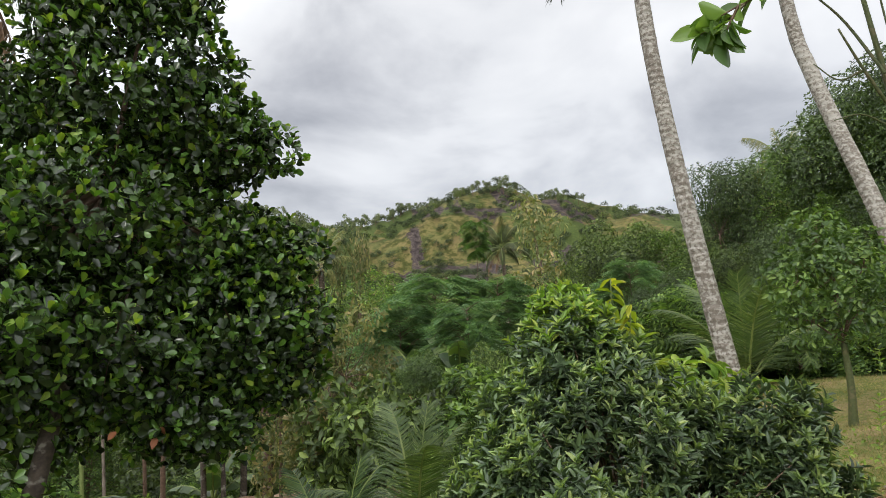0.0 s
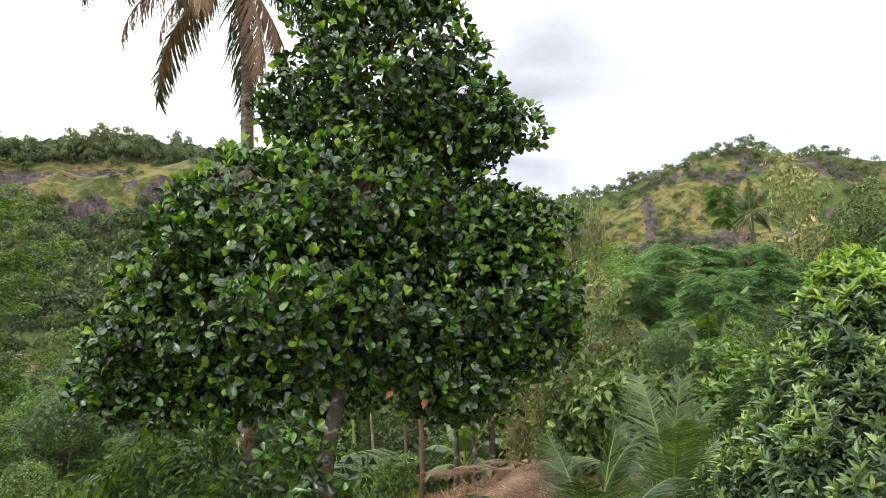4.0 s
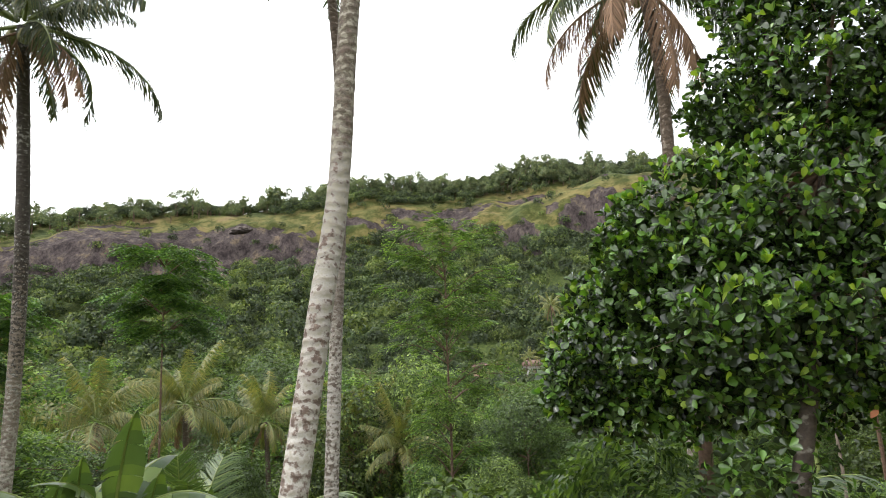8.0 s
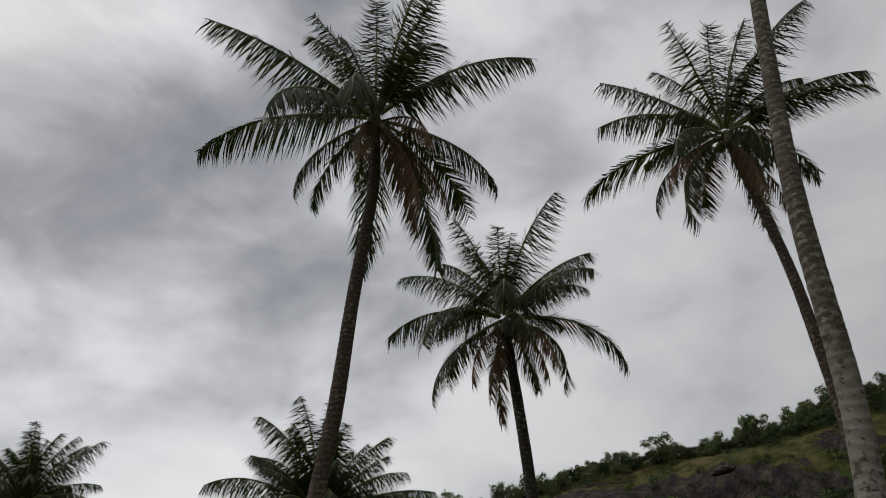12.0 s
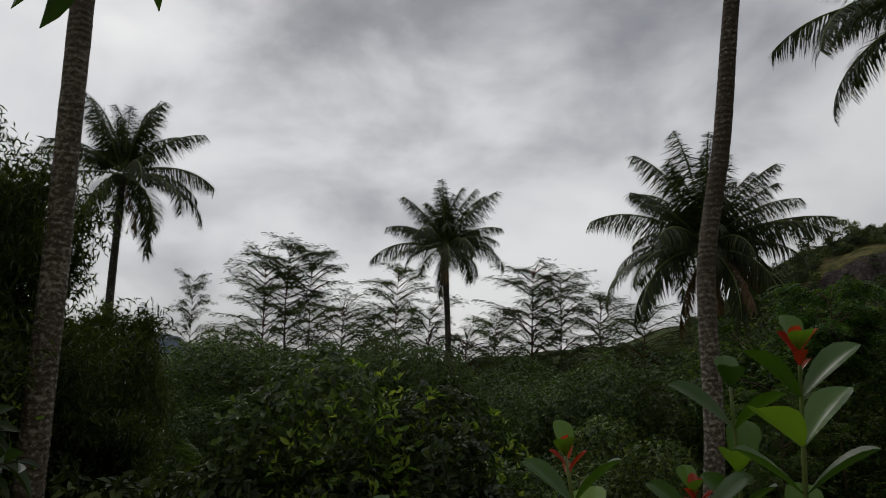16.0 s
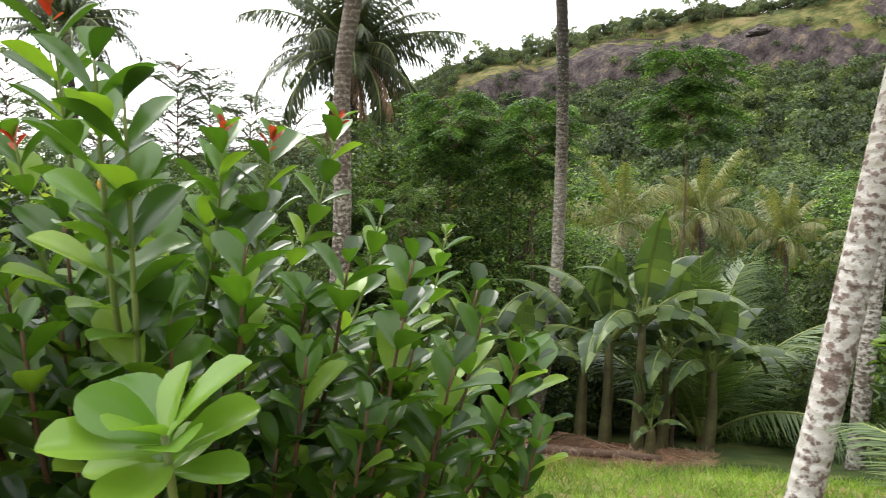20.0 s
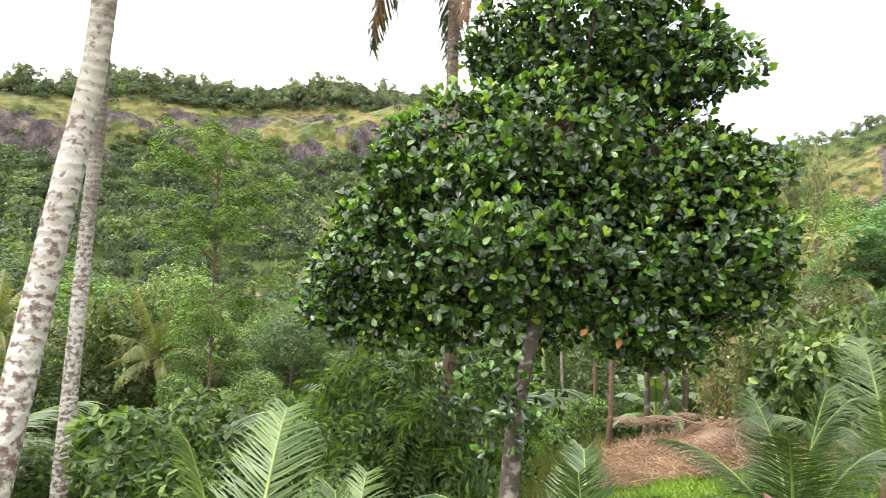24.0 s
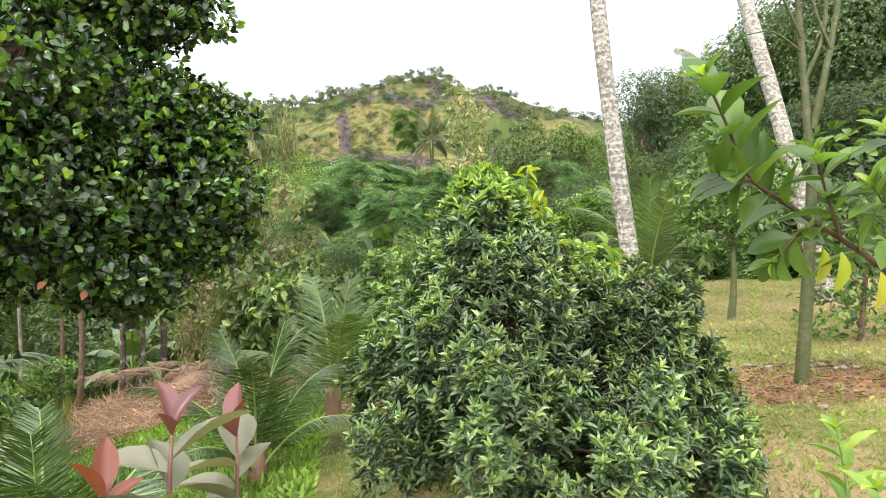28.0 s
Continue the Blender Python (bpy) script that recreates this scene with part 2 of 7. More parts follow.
def ground_material():
    """One sheet of ground: forest litter, lawn, red earth, dry hill grass and bare rock, mixed by what grows or lies where."""
    m, t, p = base_material("ground_cover")
    tc = t.nodes.new("ShaderNodeTexCoord")

    def noisy(scale, detail=5.0, rough=0.6):
        n = node(t, "ShaderNodeTexNoise", Scale=scale, Detail=detail, Roughness=rough)
        t.links.new(tc.outputs["Object"], n.inputs["Vector"])
        return n.outputs["Fac"]

    def attribute(name):
        a = t.nodes.new("ShaderNodeAttribute")
        a.attribute_name = name
        return a.outputs["Fac"]

    def edge(mask, grit, sharp=0.12):
        s = t.nodes.new("ShaderNodeMath")
        s.operation = "MULTIPLY_ADD"
        t.links.new(grit, s.inputs[0])
        s.inputs[1].default_value = 1.1
        t.links.new(mask, s.inputs[2])
        r = rampnode(t, [(1.05 - sharp, (0, 0, 0)), (1.05 + sharp, (1, 1, 1))])
        t.links.new(s.outputs[0], r.inputs["Fac"])
        return r.outputs["Color"]

    near, mid, far = noisy(14.0, 8.0, 0.7), noisy(0.9, 6.0), noisy(0.035, 8.0, 0.65)
    litter = rampnode(t, [(0.3, (0.03, 0.035, 0.012)), (0.5, (0.05, 0.075, 0.02)), (0.7, (0.11, 0.12, 0.035))])
    t.links.new(mid, litter.inputs["Fac"])
    lawn = rampnode(t, [(0.36, (0.055, 0.08, 0.016)), (0.46, (0.11, 0.13, 0.032)), (0.54, (0.22, 0.175, 0.08)), (0.62, (0.3, 0.2, 0.115))])
    lawn_mix = mixcol(t, near, mid, 0.55)
    t.links.new(lawn_mix, lawn.inputs["Fac"])
    earth = rampnode(t, [(0.3, (0.12, 0.05, 0.025)), (0.5, (0.25, 0.12, 0.065)), (0.7, (0.4, 0.27, 0.17))])
    earth_mix = mixcol(t, near, mid, 0.4)
    t.links.new(earth_mix, earth.inputs["Fac"])
    dry = rampnode(t, [(0.34, (0.05, 0.065, 0.022)), (0.45, (0.1, 0.1, 0.034)), (0.56, (0.145, 0.12, 0.045)), (0.7, (0.15, 0.11, 0.06))])
    t.links.new(far, dry.inputs["Fac"])
    streak = t.nodes.new("ShaderNodeMapping")
    streak.inputs["Scale"].default_value = (0.16, 0.16, 0.022)
    t.links.new(tc.outputs["Object"], streak.inputs["Vector"])
    sn = node(t, "ShaderNodeTexNoise", Scale=1.0, Detail=8.0, Roughness=0.6)
    t.links.new(streak.outputs[0], sn.inputs["Vector"])
    fine_streak = t.nodes.new("ShaderNodeMapping")
    fine_streak.inputs["Scale"].default_value = (0.75, 0.75, 0.05)
    t.links.new(tc.outputs["Object"], fine_streak.inputs["Vector"])
    fs = node(t, "ShaderNodeTexNoise", Scale=1.0, Detail=6.0, Roughness=0.65)
    t.links.new(fine_streak.outputs[0], fs.inputs["Vector"])
    stain = rampnode(t, [(0.35, (0.45, 0.43, 0.43)), (0.5, (0.9, 0.88, 0.88)), (0.68, (1.35, 1.3, 1.2))])
    t.links.new(fs.outputs["Fac"], stain.inputs["Fac"])
    rock = rampnode(t, [(0.34, (0.026, 0.02, 0.02)), (0.46, (0.05, 0.04, 0.039)), (0.56, (0.075, 0.062, 0.058)), (0.68, (0.12, 0.094, 0.066))])
    t.links.new(sn.outputs["Fac"], rock.inputs["Fac"])
    tuft = rampnode(t, [(0.42, (1, 1, 1)), (0.58, (0.35, 0.45, 0.3))])
    t.links.new(noisy(0.11, 6.0, 0.7), tuft.inputs["Fac"])
    dry_c = mixcol(t, dry.outputs["Color"], tuft.outputs["Color"], 1.0, "MULTIPLY")
    c = mixcol(t, litter.outputs["Color"], dry_c, edge(attribute("dry"), far, 0.1))
    rock_c = mixcol(t, rock.outputs["Color"], stain.outputs["Color"], 1.0, "MULTIPLY")
    c = mixcol(t, c, rock_c, edge(attribute("rock"), noisy(0.16, 7.0, 0.7), 0.08))
    c = mixcol(t, c, lawn.outputs["Color"], edge(attribute("lawn"), mid, 0.2))
    c = mixcol(t, c, earth.outputs["Color"], edge(attribute("earth"), mid, 0.15))
    t.links.new(c, p.inputs["Base Color"])
    p.inputs["Roughness"].default_value = 0.95
    p.inputs["Specular IOR Level"].default_value = 0.12
    bump = node(t, "ShaderNodeBump", Strength=0.7, Distance=0.03)
    t.links.new(near, bump.inputs["Height"])
    crag = node(t, "ShaderNodeBump", Strength=0.9, Distance=2.5)
    weather = t.nodes.new("ShaderNodeMath")
    weather.operation = "MULTIPLY"
    t.links.new(sn.outputs["Fac"], weather.inputs[0])
    t.links.new(attribute("rock"), weather.inputs[1])
    t.links.new(weather.outputs[0], crag.inputs["Height"])
    t.links.new(bump.outputs[0], crag.inputs["Normal"])
    t.links.new(crag.outputs[0], p.inputs["Normal"])
    return m


M_GROUND = ground_material()
M_JACK = leaf_material("jackfruit_leaf", [(0.0, (0.014, 0.026, 0.012)), (0.45, (0.028, 0.055, 0.016)), (0.75, (0.045, 0.105, 0.02)), (1.0, (0.085, 0.21, 0.026))], 0.25, 0.12, 0.3, 2.0, 0.5)
M_JACK_YOUNG = leaf_material("young_jackfruit_leaf", [(0.0, (0.035, 0.1, 0.014)), (0.5, (0.08, 0.2, 0.022)), (1.0, (0.22, 0.36, 0.04))], 0.33, 0.42, 0.3, 2.0, 0.4)
M_DARKTREE = leaf_material("dark_tree_leaf", [(0.0, (0.03, 0.055, 0.022)), (0.5, (0.05, 0.095, 0.03)), (0.85, (0.08, 0.15, 0.04)), (1.0, (0.13, 0.22, 0.055))], 0.42, 0.3, 0.35, 0.8, 0.4, True)
M_RUST = leaf_material("rust_leaf", [(0.0, (0.09, 0.028, 0.016)), (1.0, (0.17, 0.055, 0.026))], 0.45, 0.3)
M_DEAD = leaf_material("withered_leaf", [(0.0, (0.13, 0.055, 0.022)), (1.0, (0.22, 0.1, 0.035))], 0.7, 0.1)
M_CROTON = leaf_material("shrub_leaf", [(0.0, (0.032, 0.062, 0.028)), (0.45, (0.06, 0.115, 0.048)), (0.75, (0.095, 0.175, 0.065)), (1.0, (0.15, 0.25, 0.09))], 0.34, 0.16)
M_CROTON_TIP = leaf_material("young_shrub_leaf", [(0.0, (0.1, 0.19, 0.055)), (0.6, (0.18, 0.3, 0.085)), (1.0, (0.32, 0.45, 0.15))], 0.4, 0.35)
M_YELLOW = leaf_material("chartreuse_leaf", [(0.0, (0.16, 0.28, 0.025)), (0.5, (0.3, 0.42, 0.035)), (1.0, (0.46, 0.5, 0.06))], 0.45, 0.4)
M_SYZ = leaf_material("glossy_leaf", [(0.0, (0.020, 0.057, 0.007)), (0.5, (0.053, 0.138, 0.014)), (0.85, (0.112, 0.250, 0.025)), (1.0, (0.213, 0.375, 0.044))], 0.3, 0.34, 0.3, 6.0, 0.42)
M_SYZ_BRIGHT = leaf_material("young_glossy_leaf", [(0.0, (0.06, 0.17, 0.015)), (1.0, (0.15, 0.3, 0.035))], 0.25, 0.35, 0.25)
M_RED = leaf_material("red_young_leaf", [(0.0, (0.24, 0.02, 0.016)), (0.5, (0.38, 0.035, 0.025)), (1.0, (0.4, 0.09, 0.04))], 0.3, 0.4)
M_MAROON = leaf_material("maroon_leaf", [(0.0, (0.06, 0.022, 0.022)), (1.0, (0.13, 0.05, 0.042))], 0.35, 0.25)
M_GREYGREEN = leaf_material("grey_green_leaf", [(0.0, (0.09, 0.12, 0.07)), (1.0, (0.15, 0.17, 0.1))], 0.5, 0.25)
M_GUAVA = leaf_material("guava_leaf", [(0.0, (0.04, 0.09, 0.025)), (0.6, (0.08, 0.17, 0.035)), (1.0, (0.17, 0.3, 0.06))], 0.4, 0.35)
M_GUAVA_BRIGHT = leaf_material("bright_guava_leaf", [(0.0, (0.045, 0.1, 0.02)), (0.6, (0.08, 0.17, 0.03)), (1.0, (0.15, 0.27, 0.05))], 0.42, 0.4)
M_FEATHER = leaf_material("feathery_leaf", [(0.0, (0.068, 0.156, 0.066)), (0.5, (0.108, 0.226, 0.098)), (1.0, (0.169, 0.312, 0.124))], 0.5, 0.38, 0.3, 1.0, 0.35)
M_LIME = leaf_material("lime_leaf", [(0.0, (0.1, 0.22, 0.03)), (0.6, (0.18, 0.33, 0.045)), (1.0, (0.32, 0.44, 0.075))], 0.42, 0.4)
M_PALM = leaf_material("palm_leaflet", [(0.0, (0.019, 0.036, 0.012)), (0.6, (0.042, 0.068, 0.018)), (1.0, (0.091, 0.107, 0.029))], 0.48, 0.2, 0.35, 1.3, 0.3)
M_PALM_YOUNG = leaf_material("young_palm_leaflet", [(0.0, (0.05, 0.1, 0.03)), (0.6, (0.085, 0.16, 0.04)), (1.0, (0.15, 0.23, 0.065))], 0.4, 0.3)
M_PALM_DEEP = leaf_material("deep_green_palm_leaflet", [(0.0, (0.02, 0.05, 0.014)), (0.6, (0.045, 0.1, 0.024)), (1.0, (0.1, 0.17, 0.04))], 0.35, 0.25)
M_PALM_LIGHT = leaf_material("yellowish_palm_leaflet", [(0.0, (0.08, 0.12, 0.035)), (0.6, (0.15, 0.19, 0.05)), (1.0, (0.28, 0.27, 0.08))], 0.35, 0.3)
M_PALM_DRY = leaf_material("dry_palm_leaflet", [(0.0, (0.11, 0.075, 0.04)), (1.0, (0.24, 0.17, 0.09))], 0.7, 0.15)
M_BANANA = leaf_material("banana_leaf", [(0.0, (0.04, 0.08, 0.033)), (0.6, (0.065, 0.125, 0.04)), (1.0, (0.13, 0.22, 0.05))], 0.4, 0.3)
M_PINNATE = leaf_material("pinnate_leaf", [(0.0, (0.024, 0.055, 0.016)), (0.5, (0.065, 0.135, 0.034)), (1.0, (0.16, 0.28, 0.06))], 0.5, 0.38, 0.35, 1.0, 0.35, True)
M_OLIVE = leaf_material("olive_leaf", [(0.0, (0.08, 0.12, 0.04)), (0.6, (0.14, 0.185, 0.06)), (0.9, (0.24, 0.25, 0.1)), (1.0, (0.34, 0.3, 0.15))], 0.55, 0.3, 0.3, 1.0, 0.4, True)
M_FOREST = leaf_material("forest_leaf", [(0.0, (0.026, 0.046, 0.021)), (0.5, (0.045, 0.078, 0.030)), (0.8, (0.070, 0.111, 0.039)), (1.0, (0.107, 0.148, 0.049))], 0.7, 0.3, 0.7, 0.12, 0.3)
# crest foliage, lightened and slightly blued to paint in distance haze
M_FOREST_FAR = leaf_material("haze_paled_crest_leaf", [(0.0, (0.058, 0.094, 0.051)), (0.5, (0.104, 0.156, 0.078)), (1.0, (0.195, 0.250, 0.114))], 0.7, 0.35, 0.5, 0.12, 0.3)
M_FOREST_DARK = leaf_material("deep_forest_leaf", [(0.0, (0.017, 0.031, 0.014)), (0.5, (0.030, 0.053, 0.022)), (1.0, (0.060, 0.093, 0.034))], 0.7, 0.25, 0.5, 0.12, 0.3)
M_FOREST_LIME = leaf_material("light_forest_leaf", [(0.0, (0.045, 0.079, 0.022)), (0.5, (0.083, 0.135, 0.038)), (1.0, (0.150, 0.210, 0.064))], 0.7, 0.35, 0.5, 0.12, 0.3)
WOODS = [M_FOREST, M_FOREST_DARK, M_FOREST_LIME]
M_FOREST_NEAR = leaf_material("slope_leaf", [(0.0, (0.026, 0.048, 0.016)), (0.5, (0.07, 0.125, 0.034)), (0.85, (0.13, 0.215, 0.055)), (1.0, (0.21, 0.32, 0.08))], 0.5, 0.32, 0.4, 0.8, 0.4, True)
M_BAMBOO = leaf_material("bamboo_leaf", [(0.0, (0.03, 0.055, 0.015)), (0.6, (0.06, 0.1, 0.025)), (1.0, (0.11, 0.16, 0.04))], 0.45, 0.3)
M_GRASS = leaf_material("grass_blade", [(0.0, (0.09, 0.13, 0.03)), (0.6, (0.17, 0.21, 0.05)), (1.0, (0.34, 0.3, 0.13))], 0.6, 0.3)
M_HERB = leaf_material("bright_herb_leaf", [(0.0, (0.1, 0.22, 0.03)), (1.0, (0.24, 0.4, 0.06))], 0.5, 0.35)
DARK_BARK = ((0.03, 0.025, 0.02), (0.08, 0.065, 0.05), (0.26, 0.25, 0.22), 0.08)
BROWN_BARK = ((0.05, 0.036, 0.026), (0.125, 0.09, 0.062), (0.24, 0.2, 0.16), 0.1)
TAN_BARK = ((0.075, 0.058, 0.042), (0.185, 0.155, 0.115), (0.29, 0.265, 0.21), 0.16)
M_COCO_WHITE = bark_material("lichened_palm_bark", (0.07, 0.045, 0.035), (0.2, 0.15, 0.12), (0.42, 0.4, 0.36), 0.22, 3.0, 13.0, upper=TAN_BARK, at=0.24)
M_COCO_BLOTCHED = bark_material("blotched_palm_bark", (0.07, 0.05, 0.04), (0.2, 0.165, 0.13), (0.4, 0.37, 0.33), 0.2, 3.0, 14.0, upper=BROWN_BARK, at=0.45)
M_COCO_CRUST = bark_material("crusted_palm_bark", (0.12, 0.1, 0.082), (0.25, 0.22, 0.185), (0.36, 0.34, 0.3), 0.18, 3.0, 22.0)
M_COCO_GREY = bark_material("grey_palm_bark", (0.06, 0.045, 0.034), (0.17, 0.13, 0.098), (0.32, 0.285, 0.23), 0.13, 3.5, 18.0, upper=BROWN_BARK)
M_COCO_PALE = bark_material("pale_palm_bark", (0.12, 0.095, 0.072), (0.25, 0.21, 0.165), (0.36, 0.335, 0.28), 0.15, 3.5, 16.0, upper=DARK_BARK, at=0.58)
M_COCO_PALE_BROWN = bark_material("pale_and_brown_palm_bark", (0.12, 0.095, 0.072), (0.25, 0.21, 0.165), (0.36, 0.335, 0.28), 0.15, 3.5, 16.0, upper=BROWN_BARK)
M_COCO_DARK = bark_material("dark_palm_bark", *DARK_BARK, 3.5, 16.0)
M_BARK = bark_material("mottled_bark", (0.035, 0.026, 0.02), (0.1, 0.076, 0.056), (0.25, 0.23, 0.19), 0.1)
M_BARK_BROWN = bark_material("brown_bark", (0.07, 0.04, 0.025), (0.16, 0.1, 0.065), (0.25, 0.2, 0.15), 0.06)
M_BARK_GREEN = bark_material("smooth_green_bark", (0.034, 0.046, 0.009), (0.074, 0.087, 0.019), (0.099, 0.087, 0.034), 0.12, 0.0, 12.0, 0.6)
M_STEM = plain_material("green_stem", (0.12, 0.17, 0.04), (0.24, 0.28, 0.09), 12.0, 0.5)
M_RED_STEM = plain_material("red_brown_stem", (0.1, 0.045, 0.03), (0.2, 0.1, 0.06), 12.0, 0.6)
M_RACHIS = plain_material("frond_rib", (0.13, 0.18, 0.04), (0.24, 0.28, 0.08), 6.0, 0.5)
M_PSEUDO = plain_material("banana_stem", (0.06, 0.05, 0.025), (0.16, 0.15, 0.06), 5.0, 0.6)
M_NUT = plain_material("coconut_husk", (0.1, 0.14, 0.03), (0.26, 0.22, 0.07), 5.0, 0.5)
M_EARTH = plain_material("red_earth", (0.1, 0.05, 0.03), (0.3, 0.2, 0.13), 2.2, 0.95)
M_STRAW = leaf_material("dry_straw", [(0.0, (0.16, 0.1, 0.06)), (0.5, (0.27, 0.2, 0.12)), (1.0, (0.42, 0.34, 0.22))], 0.8, 0.2)
M_LITTER = leaf_material("fallen_leaf", [(0.0, (0.072, 0.048, 0.032)), (0.6, (0.144, 0.095, 0.063)), (1.0, (0.240, 0.190, 0.126))], 0.8, 0.1)
M_ORANGE = plain_material("orange_petal", (0.7, 0.28, 0.03), (0.8, 0.4, 0.05), 200.0, 0.5)
M_STONE = plain_material("stone", (0.12, 0.09, 0.07), (0.3, 0.25, 0.2), 8.0, 0.95)
M_WALL = plain_material("painted_wall", (0.28, 0.19, 0.13), (0.4, 0.28, 0.2), 1.0, 0.9)
M_WHITEWALL = plain_material("white_painted_wall", (0.28, 0.27, 0.25), (0.4, 0.39, 0.37), 1.0, 0.9)
M_ROOF = plain_material("tiled_roof", (0.1, 0.06, 0.045), (0.2, 0.13, 0.1), 3.0, 0.9)
M_DARKPANE = plain_material("dark_window_pane", (0.02, 0.02, 0.022), (0.03, 0.03, 0.034), 2.0, 0.2)

M_CANE = leaf_material("cane_grass", [(0.0, (0.08, 0.13, 0.03)), (0.6, (0.14, 0.2, 0.045)), (1.0, (0.28, 0.27, 0.08))], 0.55, 0.35)
M_SAP = leaf_material("sapling_leaf", [(0.0, (0.027, 0.075, 0.018)), (0.6, (0.062, 0.150, 0.031)), (1.0, (0.138, 0.275, 0.050))], 0.5, 0.35)
M_CRAG = plain_material("dark_cliff_rock", (0.03, 0.024, 0.023), (0.12, 0.095, 0.08), 0.35, 0.95)
# blue-grey base colour in place of the haze over the distance
M_HAZE = plain_material("haze_tinted_mountain", (0.075, 0.1, 0.135), (0.095, 0.12, 0.155), 0.004, 1.0)

# ---------------------------------------------------------------- mesh helpers


O0, O6, O8, O11, O17 = (-0.066, 0.476, 1.592), (-0.289, 0.407, 1.605), (-0.265, 0.215, 1.603), (-0.391, 0.068, 1.641), (-0.512, -0.225, 1.548)
O20, O23, O25, O28 = (-0.460, 0.024, 1.479), (-0.183, 0.145, 1.495), (-0.155, 0.229, 1.504), (-0.078, 0.211, 1.481)


def pol(az, d, el=None, z=None, o=ORI):
    """A point d metres from a standpoint o towards azimuth az (degrees, anticlockwise from +y), at an elevation or a height."""
    a = radians(az)
    if el is not None:
        z = o[2] + d * math.tan(radians(el))
    x, y = o[0] - math.sin(a) * d, o[1] + math.cos(a) * d
    return np.array((x, y, ground_at(x, y) if z is None else z))


def unit(v):
    v = np.asarray(v, float)
    return v / np.maximum(np.linalg.norm(v, axis=-1, keepdims=True), 1e-9)


def make_mesh(name, V, T, mats, index=None, smooth=True):
    V, T = np.asarray(V, np.float32), np.asarray(T, np.int32)
    me = bpy.data.meshes.new(name)
    me.vertices.add(len(V))
    me.vertices.foreach_set("co", V.ravel())
    me.loops.add(T.size)
    me.loops.foreach_set("vertex_index", T.ravel())
    me.polygons.add(len(T))
    me.polygons.foreach_set("loop_start", np.arange(0, T.size, 3, dtype=np.int32))
    for m in mats if isinstance(mats, (list, tuple)) else [mats]:
        me.materials.append(m)
    if index is not None:
        me.polygons.foreach_set("material_index", np.asarray(index, np.int32))
    if smooth:
        me.polygons.foreach_set("use_smooth", np.ones(len(T), bool))
    me.update(calc_edges=True)
    return me


def thing(name, at, label, category, group="", kind=""):
    ob = new(name)
    ob.location = [float(c) for c in at]
    ob.empty_display_size = 0.2
    return tagged(ob, label, category, group, kind)


def part(name, V, T, mat, parent, label="", index=None, smooth=True):
    """Links a mesh, given in world metres, as one part under a thing or under a part of it."""
    root, off = parent, np.zeros(3)
    while root is not None:
        off = off + np.array(root.location)
        root = root.parent
    ob = new(name, make_mesh(name, np.asarray(V) - off, T, mat, index, smooth))
    ob.parent = parent
    if label:
        tagged(ob, label)
    return ob


def template(stations, fold=0.12, sag=0.15, columns=3):
    """A leaf outline: stations of (along, half width); a fold along the midrib and a sag towards the tip."""
    v, t = [], []
    for s, w in stations:
        for c in ((-1, 0, 1) if columns == 3 else (-1, -0.5, 0, 0.5, 1)):
            v.append((s, c * w, abs(c) * w * fold - sag * s * s))
    k = columns
    for i in range(len(stations) - 1):
        for j in range(k - 1):
            a, b, c, d = i * k + j, i * k + j + 1, (i + 1) * k + j + 1, (i + 1) * k + j
            t += [(a, b, c), (a, c, d)]
    return np.array(v), np.array(t)


LEAF = template([(0, 0.04), (0.3, 0.4), (0.68, 0.42), (1, 0.03)], 0.3, 0.12)
LANCE = template([(0, 0.05), (0.35, 0.45), (0.7, 0.36), (1, 0.02)], 0.35, 0.18)
OBOVATE = template([(0, 0.05), (0.35, 0.3), (0.72, 0.52), (0.92, 0.36), (1, 0.08)], 0.3, 0.1)
JACK_LEAF = template([(0, 0.06), (0.42, 0.4), (0.78, 0.5), (1, 0.14)], 0.18, 0.14)
ROUND = template([(0, 0.05), (0.1, 0.12), (0.28, 0.3), (0.5, 0.44), (0.7, 0.5), (0.86, 0.44), (0.96, 0.25), (1, 0.05)], 0.22, 0.12, 5)
OVAL = template([(0, 0.04), (0.12, 0.22), (0.3, 0.42), (0.5, 0.5), (0.7, 0.44), (0.86, 0.27), (1, 0.02)], 0.25, 0.2, 5)
CARD = (np.array([(0, 0, 0), (0.5, 0.5, 0.08), (1, 0, -0.1), (0.5, -0.5, 0.08)], float), np.array([(0, 1, 2), (0, 2, 3)]))
BLADE = (np.array([(0, -0.5, 0), (0, 0.5, 0), (0.55, -0.45, -0.08), (0.55, 0.45, -0.08), (1, 0, -0.32)], float), np.array([(0, 1, 3), (0, 3, 2), (2, 3, 4)]))
CLUMP = (np.array([(0, -0.5, 0), (0.25, 0.5, 0.1), (1, 0.1, -0.1)], float), np.array([(0, 1, 2)]))
TUFT = (np.array([(0, -0.5, 0), (0, 0.5, 0), (1, 0, 0)], float), np.array([(0, 1, 2)]))


